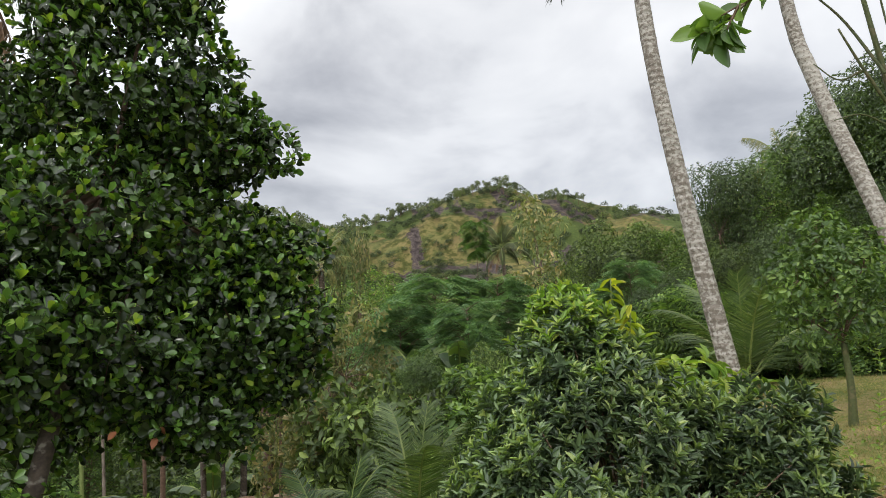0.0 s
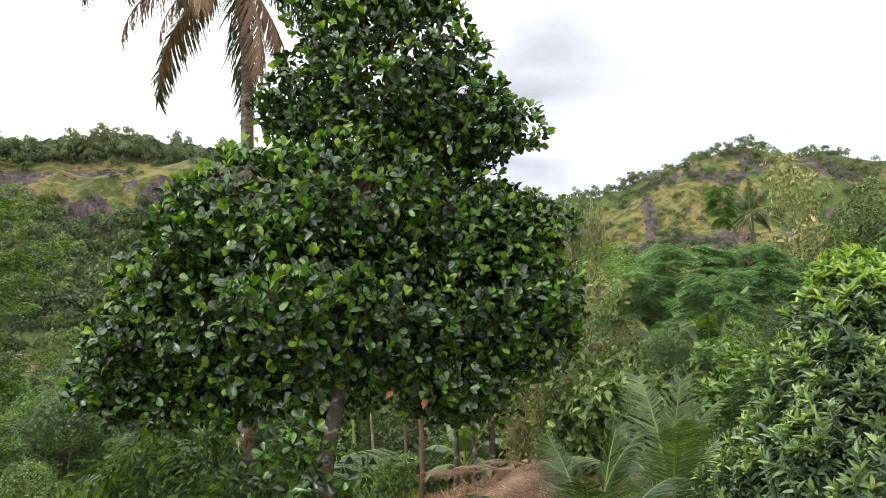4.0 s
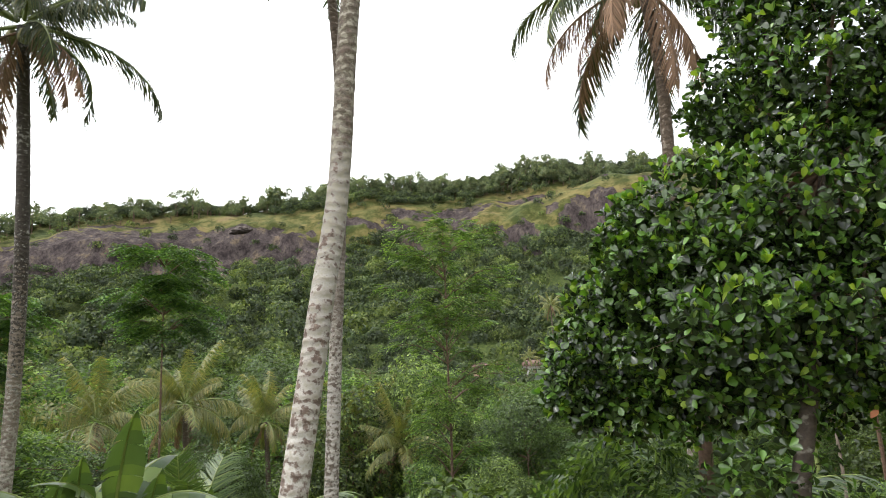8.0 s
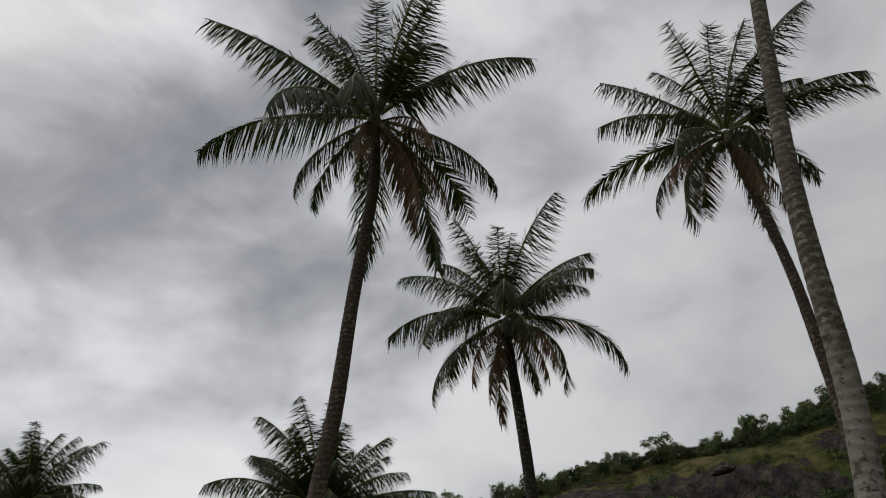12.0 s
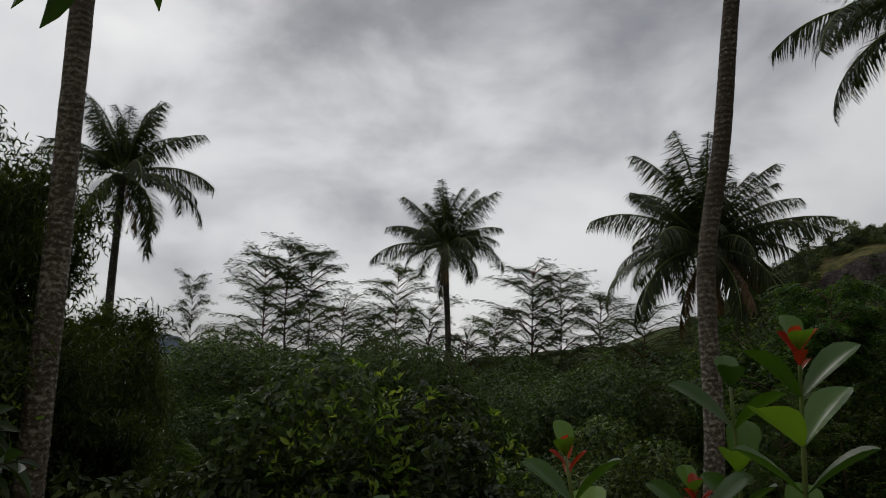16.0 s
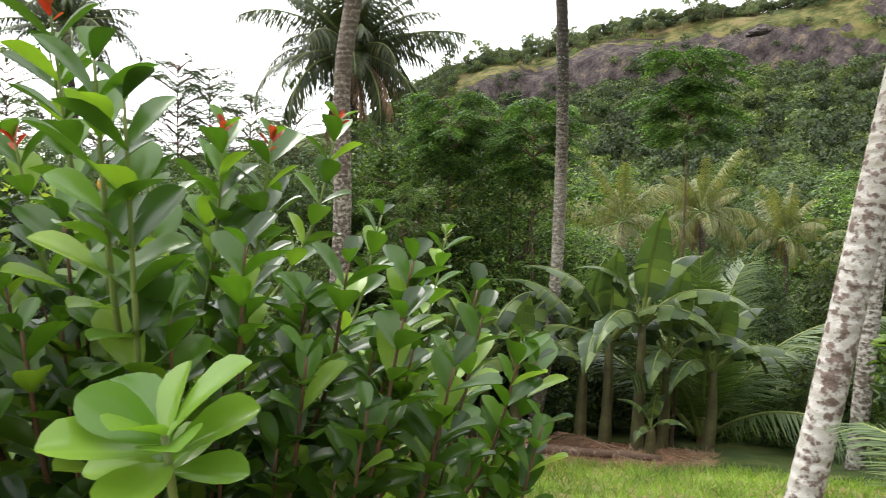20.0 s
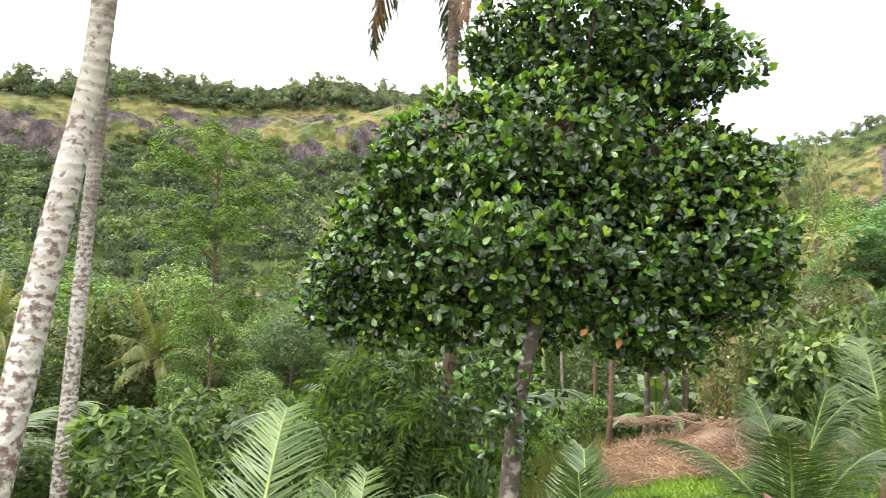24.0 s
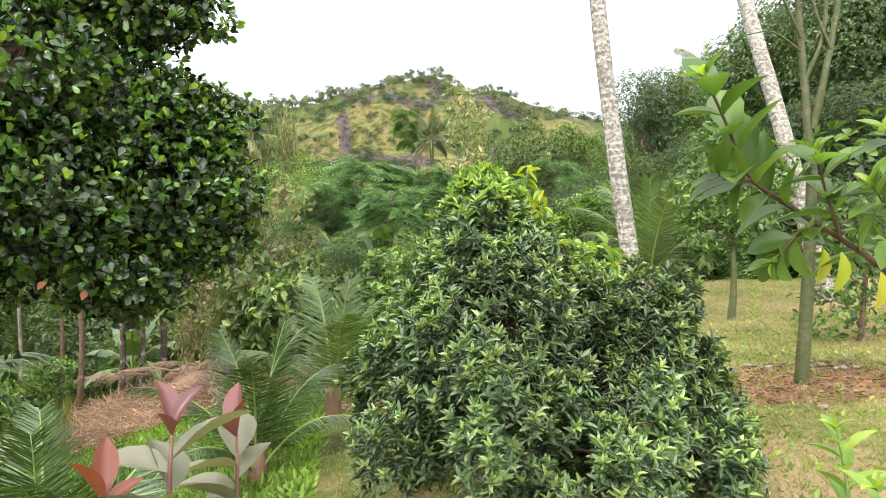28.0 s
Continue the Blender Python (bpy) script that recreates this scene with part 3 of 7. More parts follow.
def pinnate_template(pairs=8, wide=0.07):
    v, t = [], []
    for i in range(pairs):
        s = 0.18 + 0.8 * i / (pairs - 1)
        ln = 0.34 * math.sin(math.pi * (0.18 + 0.75 * i / pairs)) + 0.06
        for side in (-1, 1):
            b = len(v)
            drop = -0.25 * s * s
            v += [(s, 0, drop), (s, side * ln * 0.5, drop + 0.01), (s + wide, side * ln, drop - 0.05), (s + wide + 0.005, side * ln * 0.45, drop + 0.01)]
            t += [(b, b + 1, b + 2), (b, b + 2, b + 3)] if side > 0 else [(b, b + 2, b + 1), (b, b + 3, b + 2)]
    b = len(v)
    v += [(0, -0.012, 0), (0, 0.012, 0), (0.95, 0, -0.23)]
    t.append((b, b + 1, b + 2))
    return np.array(v), np.array(t)


PINNATE = pinnate_template(7)
PINNATE_BROAD = pinnate_template(5, 0.14)


def leaves(P, D, N, L, W, shape):
    """Leaves of one shape: bases P, directions D, upper sides N, lengths L, widths W. Returns vertices and triangles."""
    tv, tt = shape
    P, D = np.asarray(P, float), unit(D)
    N = np.asarray(N, float)
    N = unit(N - D * (N * D).sum(1, keepdims=True) + 1e-6)
    S = np.cross(N, D)
    n = len(P)
    L = np.broadcast_to(np.asarray(L, float), (n,))[:, None, None]
    W = np.broadcast_to(np.asarray(W, float), (n,))[:, None, None]
    V = P[:, None] + tv[None, :, 0:1] * L * D[:, None] + tv[None, :, 1:2] * W * S[:, None] + tv[None, :, 2:3] * L * N[:, None]
    T = tt[None] + (np.arange(n) * len(tv))[:, None, None]
    return V.reshape(-1, 3), T.reshape(-1, 3)


def join(parts):
    vs, ts, off = [], [], 0
    for V, T in parts:
        vs.append(V), ts.append(T + off)
        off += len(V)
    return np.concatenate(vs), np.concatenate(ts)


def curve(points, n):
    """A smooth line through the points, n samples."""
    p = np.asarray(points, float)
    if len(p) == 2:
        return p[0] + (p[1] - p[0]) * np.linspace(0, 1, n)[:, None]
    q = np.vstack([2 * p[0] - p[1], p, 2 * p[-1] - p[-2]])
    u = np.linspace(0, len(p) - 1 - 1e-6, n)
    i = u.astype(int)
    f = (u - i)[:, None]
    a, b, c, d = q[i], q[i + 1], q[i + 2], q[i + 3]
    return 0.5 * (2 * b + (c - a) * f + (2 * a - 5 * b + 4 * c - d) * f ** 2 + (3 * b - a - 3 * c + d) * f ** 3)


def tube(path, radii, sides=7):
    path = np.asarray(path, float)
    n = len(path)
    radii = np.broadcast_to(radii, (n,))
    tan = unit(np.gradient(path, axis=0))
    ref = np.array((1.0, 0, 0)) if abs(tan[:, 0]).mean() < 0.8 else np.array((0, 0, 1.0))
    a = unit(np.cross(tan, ref))
    b = np.cross(tan, a)
    th = np.linspace(0, 2 * math.pi, sides, endpoint=False)
    V = path[:, None] + radii[:, None, None] * (np.cos(th)[None, :, None] * a[:, None] + np.sin(th)[None, :, None] * b[:, None])
    V = np.vstack([V.reshape(-1, 3), path[-1]])
    i, j = np.meshgrid(np.arange(n - 1), np.arange(sides), indexing="ij")
    i, j = i.ravel(), j.ravel()
    k = (j + 1) % sides
    q = np.stack([i * sides + j, i * sides + k, (i + 1) * sides + k, (i + 1) * sides + j], 1)
    top = np.array([((n - 1) * sides + s, (n - 1) * sides + (s + 1) % sides, n * sides) for s in range(sides)])
    return V, np.vstack([q[:, (0, 1, 2)], q[:, (0, 2, 3)], top])


def sphere_dirs(rng, n):
    return unit(rng.normal(size=(n, 3)))


# ---------------------------------------------------------------- ground
RIDGE = [(-180, 3), (-60, 8), (-30, 10), (-17, 11.9), (-13, 12.8), (-11, 13.6), (-7.5, 14.3), (-5, 15), (-1, 14.4), (1, 14.2), (4.4, 12.4), (10, 12.3), (20, 14.5), (36, 16.7), (44, 16.6),
         (52, 15.4), (60, 14.9), (67, 14.2), (72, 13.2), (81, 12.8), (86, 11.1), (90.5, 10.5), (94, 9.1), (97, 7.2), (101, 5), (108, 3), (120, 1.5), (138, 0.6), (144, 1.8), (150, 0.8), (180, 3)]
PROFILE = [(0, 0), (0.15, 0), (0.42, 0.10), (0.6, 0.26), (0.79, 0.5), (0.815, 0.58), (0.85, 0.73), (0.89, 0.82), (0.94, 0.9), (1.0, 1.0), (1.15, 0.95), (1.8, 0.6), (4, 0.5), (9, 0.4)]


def rough_noise(x, y, seed, scale, octaves=4):
    r = np.random.RandomState(seed)
    out, amp = np.zeros_like(x, float), 1.0
    for o in range(octaves):
        for k in range(4):
            a = r.uniform(0, 2 * math.pi)
            f = 2 * math.pi / scale * r.uniform(0.7, 1.4)
            out += amp * 0.35 * np.sin(f * (x * math.cos(a) + y * math.sin(a)) + r.uniform(0, 6.3))
        amp *= 0.5
        scale *= 0.45
    return out


def step(a, b, x):
    t = np.clip((x - a) / (b - a), 0, 1)
    return t * t * (3 - 2 * t)


def land(x, y):
    """Height of the ground, and how far along its hillside a place lies (1 at the ridge), and its azimuth."""
    x, y = np.asarray(x, float), np.asarray(y, float)
    dx, dy = x - ORI.x, y - ORI.y
    r = np.hypot(dx, dy)
    az = np.degrees(np.arctan2(-dx, dy))
    near = np.where(x > 0, 1.25 * np.tanh(x * 0.2 / 1.25), 14.0 * np.tanh(x * 0.27 / 14.0))
    near = near + 0.035 * np.maximum(np.minimum(y, 60) - 9, 0) * step(-5, 12, x) + 0.22 * np.maximum(x - 9, 0) * step(3, 15, y)
    near = near + 0.05 * rough_noise(x, y, 3, 5.0) * step(1, 6, r) + 0.25 * rough_noise(x, y, 4, 40.0) * step(8, 40, r)
    el = np.interp(az, [a for a, _ in RIDGE], [b for _, b in RIDGE])
    dist = 470 + 430 * step(34, 12, az) * step(-70, -20, az) + 350 * step(100, 130, az)
    u = r / dist * (1 + 0.02 * rough_noise(x, y, 8, 120.0))
    top = dist * np.tan(np.radians(el - 0.55 - 0.35 * step(24, 30, az)))
    far = -12 + (top + 12) * np.interp(u, [a for a, _ in PROFILE], [b for _, b in PROFILE])
    far = far + (2.2 * rough_noise(x, y, 5, 90.0) + 1.0 * rough_noise(x, y, 6, 25.0, 2)) * step(0.2, 0.6, u) * (u < 1.6)
    w = step(45, 130, r)
    return near * (1 - w) + far * w, u, az


def ground_at(x, y):
    return float(land(np.array([x]), np.array([y]))[0][0])


rings = np.concatenate([np.linspace(0.4, 16, 60), np.geomspace(16.4, 330, 60), np.linspace(334, 480, 55), np.geomspace(486, 1050, 40), np.geomspace(1080, 4200, 14)])
azs = np.radians(np.concatenate([np.linspace(-180, -60, 60, endpoint=False), np.linspace(-60, 160, 420, endpoint=False), np.linspace(160, 180, 10, endpoint=False)]))
gr, ga = np.meshgrid(rings, azs, indexing="ij")
gx, gy = ORI.x - np.sin(ga) * gr, ORI.y + np.cos(ga) * gr
gz, gu, gaz = land(gx, gy)
nr, na = gr.shape
GV = np.vstack([np.stack([gx, gy, gz], -1).reshape(-1, 3), (ORI.x, ORI.y, ground_at(ORI.x, ORI.y))])
gi, gj = np.meshgrid(np.arange(nr - 1), np.arange(na), indexing="ij")
gi, gj = gi.ravel(), gj.ravel()
gk = (gj + 1) % na
quad = np.stack([gi * na + gj, (gi + 1) * na + gj, (gi + 1) * na + gk, gi * na + gk], 1)
fan = np.stack([np.full(na, nr * na), np.arange(na), (np.arange(na) + 1) % na], 1)
GT = np.vstack([quad[:, (0, 2, 1)], quad[:, (0, 3, 2)], fan[:, (0, 2, 1)]])
ground = new("ground", make_mesh("ground", GV, GT, M_GROUND))
tagged(ground, "sloping hillside ground with patchy lawn, red earth, litter and bare rock", "ground", kind="structure")
tufts = rough_noise(gaz * 9.0, gu * 900.0, 41, 12.0, 3)
crag_top = np.interp(gaz, [61, 64, 68, 74, 82, 88, 93, 97], [0.79, 0.845, 0.882, 0.898, 0.892, 0.878, 0.85, 0.79]) + 0.014 * tufts
rock_w = step(0.765, 0.775, gu) * step(0.012, -0.016, gu - crag_top) * step(60, 63, gaz)
slabs = rough_noise(gaz * 6.0, gu * 420.0, 11, 34.0, 3)
rock_w = np.maximum(rock_w, step(0.785, 0.80, gu) * step(0.91, 0.9, gu) * step(33, 38, gaz) * step(66, 62, gaz) * step(0.0, 0.35, slabs))
rock_w = np.maximum(rock_w, step(0.916, 0.92, gu) * step(0.936, 0.93, gu) * step(76, 77, gaz) * step(83, 82, gaz))
mount = step(12, 2, gaz) * step(-24, -12, gaz) * step(0.55, 0.7, gu) * step(1.1, 1.0, gu)
dry_w = np.clip(step(0.035, 0.02, np.abs(gu - 0.555)) * step(77, 79, gaz) * step(89, 87, gaz) + step(0.80, 0.86, gu) * step(1.02, 0.97, gu) * step(28, 36, gaz) * step(99, 95, gaz) + 1.0 * mount * (0.6 + 0.5 * rough_noise(gx, gy, 12, 180.0)), 0, 1)
rock_w = np.clip(rock_w + 0.95 * mount * np.clip(0.15 + rough_noise(gx, gy, 13, 120.0), 0, 1), 0, 1)
lawn_w = np.clip(step(-0.5, 1.2, gx) * step(16, 11, gr) * step(-70, -50, gaz) * step(6, -8, gaz) + 0.8 * step(7, 5, gr) * step(150, 140, np.abs(gaz)), 0, 1)
lawn_w = np.maximum(lawn_w, 0.55 * step(14, 9, gr))
earth_c = np.exp(-((gaz - 12) / 6.0) ** 2 - ((gr - 10.5) / 2.6) ** 2) + np.exp(-((gaz - 82) / 8.0) ** 2 - ((gr - 12.0) / 1.8) ** 2) + 1.05 * np.exp(-((gx - 3.06) / 0.55) ** 2 - ((gy - 4.85) / 0.55) ** 2)
for key, val in (("rock", rock_w), ("dry", dry_w), ("lawn", lawn_w), ("earth", np.clip(earth_c * 1.1, 0, 1))):
    at = ground.data.attributes.new(key, "FLOAT", "POINT")
    at.data.foreach_set("value", np.append(val.ravel(), 0.5).astype(np.float32))

# ---------------------------------------------------------------- far woods


def crowns(rng, C, R, k, size, flat=0.8):
    """Crowns of many small clumps round the centres C with radii R; k clumps each."""
    n = len(C)
    d = sphere_dirs(rng, n * k).reshape(n, k, 3)
    d[..., 2] = np.where(d[..., 2] < -0.35, -d[..., 2], d[..., 2])
    lump = 0.74 + 0.26 * np.sin(d[..., 0] * 5 + rng.uniform(0, 6, (n, 1))) * np.sin(d[..., 1] * 4 + rng.uniform(0, 6, (n, 1))) + rng.uniform(-0.12, 0.2, (n, k))
    P = C[:, None] + d * (R[:, None] * lump)[..., None] * np.array((1, 1, flat))
    D = unit(np.cross(d, sphere_dirs(rng, n * k).reshape(n, k, 3)) + np.array((0, 0, -0.3)))
    L = (size * R[:, None] * rng.uniform(0.6, 1.3, (n, k))).ravel()
    N = (d + rng.normal(size=(n, k, 3)) * 0.45).reshape(-1, 3)
    return leaves(P.reshape(-1, 3) - D.reshape(-1, 3) * L[:, None] * 0.5, D.reshape(-1, 3), N, L, L * 0.85, CLUMP)


def scatter_woods(rng, n, az0, az1, r0, r1):
    az = rng.uniform(az0, az1, n)
    r = np.sqrt(rng.uniform(r0 ** 2, r1 ** 2, n))
    a = np.radians(az)
    x, y = ORI.x - np.sin(a) * r, ORI.y + np.cos(a) * r
    z, u, _ = land(x, y)
    return np.stack([x, y, z], 1), r, u, az


HOUSE_AZ, HOUSE_D = 48.7, 172.0
rng = np.random.RandomState(21)
p, r, u, az = scatter_woods(rng, 5600, 8, 168, 75, 400)
keep = (u < 0.795 - 0.025 * step(61, 64, az) * step(97, 94, az)) & ~((np.abs(u - 0.555) < 0.028) & (az > 78) & (az < 88)) & ((az < 108) | (rng.uniform(size=len(u)) < 0.4)) & ~((np.abs(az - HOUSE_AZ) < 4.0) & (r > 128) & (r < HOUSE_D + 6))
p, r = p[keep], r[keep]
R = rng.uniform(2.2, 4.6, len(p)) * (1 + 0.25 * (r > 200))
p[:, 2] += R * rng.uniform(0.7, 1.7, len(p))
nearer = r < 170
woods, tones = [], []


def grow(C, R, k, size, flat=0.8, mix=(0.5, 0.34, 0.16)):
    """Adds crowns to the woods, each with one of three tones of green."""
    tone = rng.choice(3, len(C), p=mix)
    for q in range(3):
        if (tone == q).any():
            woods.append(crowns(rng, C[tone == q], R[tone == q], k, size, flat))
            tones.append(np.full(len(woods[-1][1]), q))


grow(p[nearer], R[nearer], 420, 0.2)
grow(p[~nearer], R[~nearer], 250, 0.23)
# scrub over the dry band and on the ledges below the crest
p, r, u, az = scatter_woods(rng, 9000, 26, 102, 370, 500)
keep = (np.abs(u - 0.975) < 0.05) & (az < 67) | (np.abs(u - 0.99) < 0.022) | ((az > 88) & (u > 0.92) & (u < 1.02)) | ((rng.uniform(size=len(u)) < 0.05) & (u < 1.0)) | ((u < 0.83) & (rough_noise(p[:, 0], p[:, 1], 17, 60.0) > 0.35)) | ((az > 93) & (u < 1.0))
p, u = p[keep], u[keep]
R = rng.uniform(1.6, 4.2, len(p))
p[:, 2] += R * 0.8
grow(p, R, 130, 0.27)
V, T = join(woods)
far_woods = new("far_woods", make_mesh("far_woods", V, T, WOODS, np.concatenate(tones)))
tagged(far_woods, "dense mixed green woods covering the far side of the valley", "woods", kind="stuff")
woods, tones = [], []
p, r, u, az = scatter_woods(rng, 5200, -62, 24, 110, 930)
keep = (u < 0.62) | ((u < 0.99) & (rough_noise(p[:, 0], p[:, 1], 12, 180.0) + 0.35 * np.sin(az * 0.7) < 0.05)) | (np.abs(u - 0.96) < 0.05) & (az > -7) | (az > -2) & (u < 1.0) & (rough_noise(p[:, 0], p[:, 1], 14, 90.0) > -0.25) | (rng.uniform(size=len(u)) < 0.07) | ((az > 2) & (u > 0.8) & (u < 1.0) & (rng.uniform(size=len(u)) < 0.6))
p, r = p[keep], r[keep]
R = rng.uniform(2.4, 5.4, len(p)) * (1 + 0.2 * (r > 400))
p[:, 2] += R * rng.uniform(0.5, 1.2, len(p))
grow(p, R, 200, 0.2)
V, T = join(woods)
hill_woods = new("hill_woods", make_mesh("hill_woods", V, T, WOODS, np.concatenate(tones)))
tagged(hill_woods, "mixed green woods on the slopes of the grassy mountain", "woods", kind="stuff")
# trees along the crests, each with a thin stem
crest, stems = [], []
for az in np.concatenate([np.arange(26, 66, 0.085), np.arange(66, 99, 0.17), np.arange(-9.5, 9, 0.13), np.arange(-16, -9.5, 0.3), np.arange(9, 26, 0.2)]):
    az = az + rng.uniform(-0.3, 0.3)
    d = (470 if az > 25 else 890) * rng.uniform(0.945, 0.998)
    b = pol(az, d)
    if math.sin(az * 1.9) + math.sin(az * 4.7 + 1) + rng.uniform(-1.3, 1.3) < -1.2:
        continue
    h = rng.uniform(4.5, 11.5) * (1.35 if az < 25 else 1.1) * rng.choice((0.8, 1.0, 1.5), p=(0.5, 0.4, 0.1))
    rr = h * rng.uniform(0.26, 0.4)
    for q in range(4):
        c = b + np.array((rng.uniform(-0.7, 0.7) * rr, rng.uniform(-0.7, 0.7) * rr, h * (0.45 + 0.13 * q)))
        crest.append((c, rr * rng.uniform(0.55, 0.8)))
    stems.append(tube(np.array([b - (0, 0, 1.0), b + (0.3, 0, h * 0.4), b + (0, 0, h * 0.8)]), (0.35, 0.28, 0.12), 4))
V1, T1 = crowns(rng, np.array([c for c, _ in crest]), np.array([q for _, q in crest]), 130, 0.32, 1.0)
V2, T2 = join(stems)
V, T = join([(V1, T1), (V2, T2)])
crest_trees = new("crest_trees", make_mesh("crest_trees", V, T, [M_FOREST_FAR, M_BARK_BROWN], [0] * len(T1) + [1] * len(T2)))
tagged(crest_trees, "row of scattered trees along the hill crests", "trees", kind="stuff")

# ---------------------------------------------------------------- coconut palms
FRONDS = {}


def frond_mesh(th0, droop, variant, dry=False, pairs=96, ll=0.26, young=False, light=False):
    """A frond one metre long, leaving its base along +x at th0 degrees and drooping; leaflets hang from both sides of the rib."""
    key = (th0, droop, variant, dry, young, pairs, light)
    if key in FRONDS:
        return FRONDS[key]
    rng = np.random.RandomState(int(th0 * 7 + droop * 13 + variant * 101 + dry * 37 + young * 61) % 9973)
    n = 22
    s = np.linspace(0, 1, n)
    th = np.radians(th0 - droop * s ** 1.8)
    side = rng.uniform(-0.06, 0.06)
    path = np.stack([np.cumsum(np.cos(th)) / n, side * s ** 2, np.cumsum(np.sin(th)) / n], 1)
    rv, rt = tube(path, 0.014 * (1 - 0.85 * s), 5)
    u = np.linspace(0.14, 0.995, pairs)
    keep = rng.uniform(size=pairs) > (0.35 if dry else 0.1)
    P = np.stack([np.interp(u, s, path[:, k]) for k in range(3)], 1)
    tan = unit(np.stack([np.interp(u, s, np.gradient(path[:, k])) for k in range(3)], 1))
    up = np.cross(tan, np.array((0, 1.0, 0)))
    up = unit(np.where(up[:, 2:3] < 0, up, up) * np.sign(np.cross(tan, (0, 1.0, 0))[:, 2:3] + 1e-9))
    across = np.cross(up, tan)
    Ls = ll * (0.45 + 0.55 * np.sin(np.pi * np.clip(u * 0.95 + 0.08, 0, 1)))
    vs = [(rv, rt)]
    for sg in (-1, 1):
        hang = rng.uniform(0.5, 1.9, pairs) if not dry else rng.uniform(0.9, 1.8, pairs)
        if young or th0 == 0:
            hang = rng.uniform(-0.05, 0.22, pairs)
        fwd = 0.45 + 0.6 * u + rng.uniform(-0.08, 0.08, pairs)
        D = unit(sg * across + fwd[:, None] * tan + np.array((0, 0, -1.0)) * hang[:, None] + rng.normal(size=(pairs, 3)) * 0.06)
        N = up + 0.35 * sg * across + rng.normal(size=(pairs, 3)) * 0.12
        lv, lt = leaves(P[keep], D[keep], N[keep], (Ls * rng.uniform(0.85, 1.1, pairs))[keep], 0.0082 if not young else 0.0066, BLADE)
        vs.append((lv, lt))
    V, T = join(vs)
    idx = [1] * len(rt) + [0] * (len(T) - len(rt))
    leafm = M_PALM_DRY if dry else ((M_PALM_DEEP if light else M_PALM_YOUNG) if young else (M_PALM_LIGHT if light else M_PALM))
    FRONDS[key] = make_mesh("frond", V, T, [leafm, M_PALM_DRY if dry else M_RACHIS], idx)
    return FRONDS[key]


def add_frond(parent, mesh_data, at, az, length, tilt=0.0, roll=0.0, label=""):
    f = new("frond", mesh_data)
    f.parent = parent
    f.location = at
    f.rotation_euler = Euler((radians(roll), radians(tilt), az))
    f.scale = (length, length, length)
    if label:
        tagged(f, label)
    return f


def nut_mesh():
    if "nut" not in FRONDS:
        bm = bmesh.new()
        bmesh.ops.create_icosphere(bm, subdivisions=2, radius=0.12)
        for v in bm.verts:
            v.co.z *= 1.25
            v.co.x *= 1 + 0.15 * v.co.z / 0.12
        me = bpy.data.meshes.new("coconut")
        bm.to_mesh(me)
        bm.free()
        me.materials.append(M_NUT)
        FRONDS["nut"] = me
    return FRONDS["nut"]


def palm(points, r0, r1, size, bark, label, seed, fronds=24, lean=(0, 0), dead=3, nuts=4, up_bias=0.0, section=0.16, light=False):
    """A coconut palm: ringed trunk through the points, a crown of drooping fronds of the given length, dead fronds hanging under it."""
    rng = np.random.RandomState(seed)
    pts = [np.asarray(q, float) for q in points]
    low = pts[0].copy()
    low[2] = ground_at(low[0], low[1]) - 0.15
    if pts[0][2] - low[2] > 0.5:
        pts = [low] + pts
    else:
        pts[0] = low
    root = thing("coconut_palm", pts[0], label, "palm", "coconut palms")
    length = np.linalg.norm(np.diff(pts, axis=0), axis=1).sum()
    n = int(length / section) + 8
    path = curve(pts, n)
    s = np.linspace(0, 1, n)
    r0, r1 = r0 * 0.88, r1 * 0.86
    rad = r1 + (r0 - r1) * (1 - s) ** 0.8
    rad = rad * (1 + 0.45 * np.exp(-s * length / 0.35)) * (1 + 0.012 * rng.normal(size=n)) * (1 + 0.05 * rng.normal(size=n).cumsum() / math.sqrt(n))
    V, T = tube(path, rad, 14)
    stem = part("trunk", V, T, bark, root, "ringed trunk with lichen patches")
    rise = stem.data.attributes.new("rise", "FLOAT", "POINT")
    rise.data.foreach_set("value", ((V[:, 2] - pts[0][2]) / (path[-1][2] - pts[0][2])).astype(np.float32))
    top = path[-1] - np.array(root.location)
    for i in range(fronds):
        f = (i + 0.5) / fronds
        th0 = 86 - 118 * f ** 0.9 + up_bias + rng.uniform(-7, 7)
        th0 = round(th0 / 12) * 12
        droop = round((24 + 50 * f + rng.uniform(-20, 26)) / 15) * 15
        az = i * 2.39996 + rng.uniform(-0.25, 0.25)
        add_frond(root, frond_mesh(th0, droop, i % 3, light=light), top + np.array((0, 0, 0.12 * (1 - f))), az, size * rng.uniform(0.66, 1.12) * (1 if f > 0.12 else 0.8))
    for i in range(dead):
        add_frond(root, frond_mesh((-36, -54, -20)[i % 3], (50, 35, 65)[i % 3], i % 4, True), top - np.array((0, 0, 0.1)), rng.uniform(0, 6.28), size * rng.uniform(0.55, 0.85), label="dry brown hanging frond")
    for i in range(nuts):
        c = new("coconut", nut_mesh())
        c.parent = root
        a = rng.uniform(0, 6.28)
        c.location = top + np.array((0.2 * math.cos(a), 0.2 * math.sin(a), -0.18 - rng.uniform(0, 0.12)))
        c.scale = [rng.uniform(0.8, 1.1)] * 3
    return root


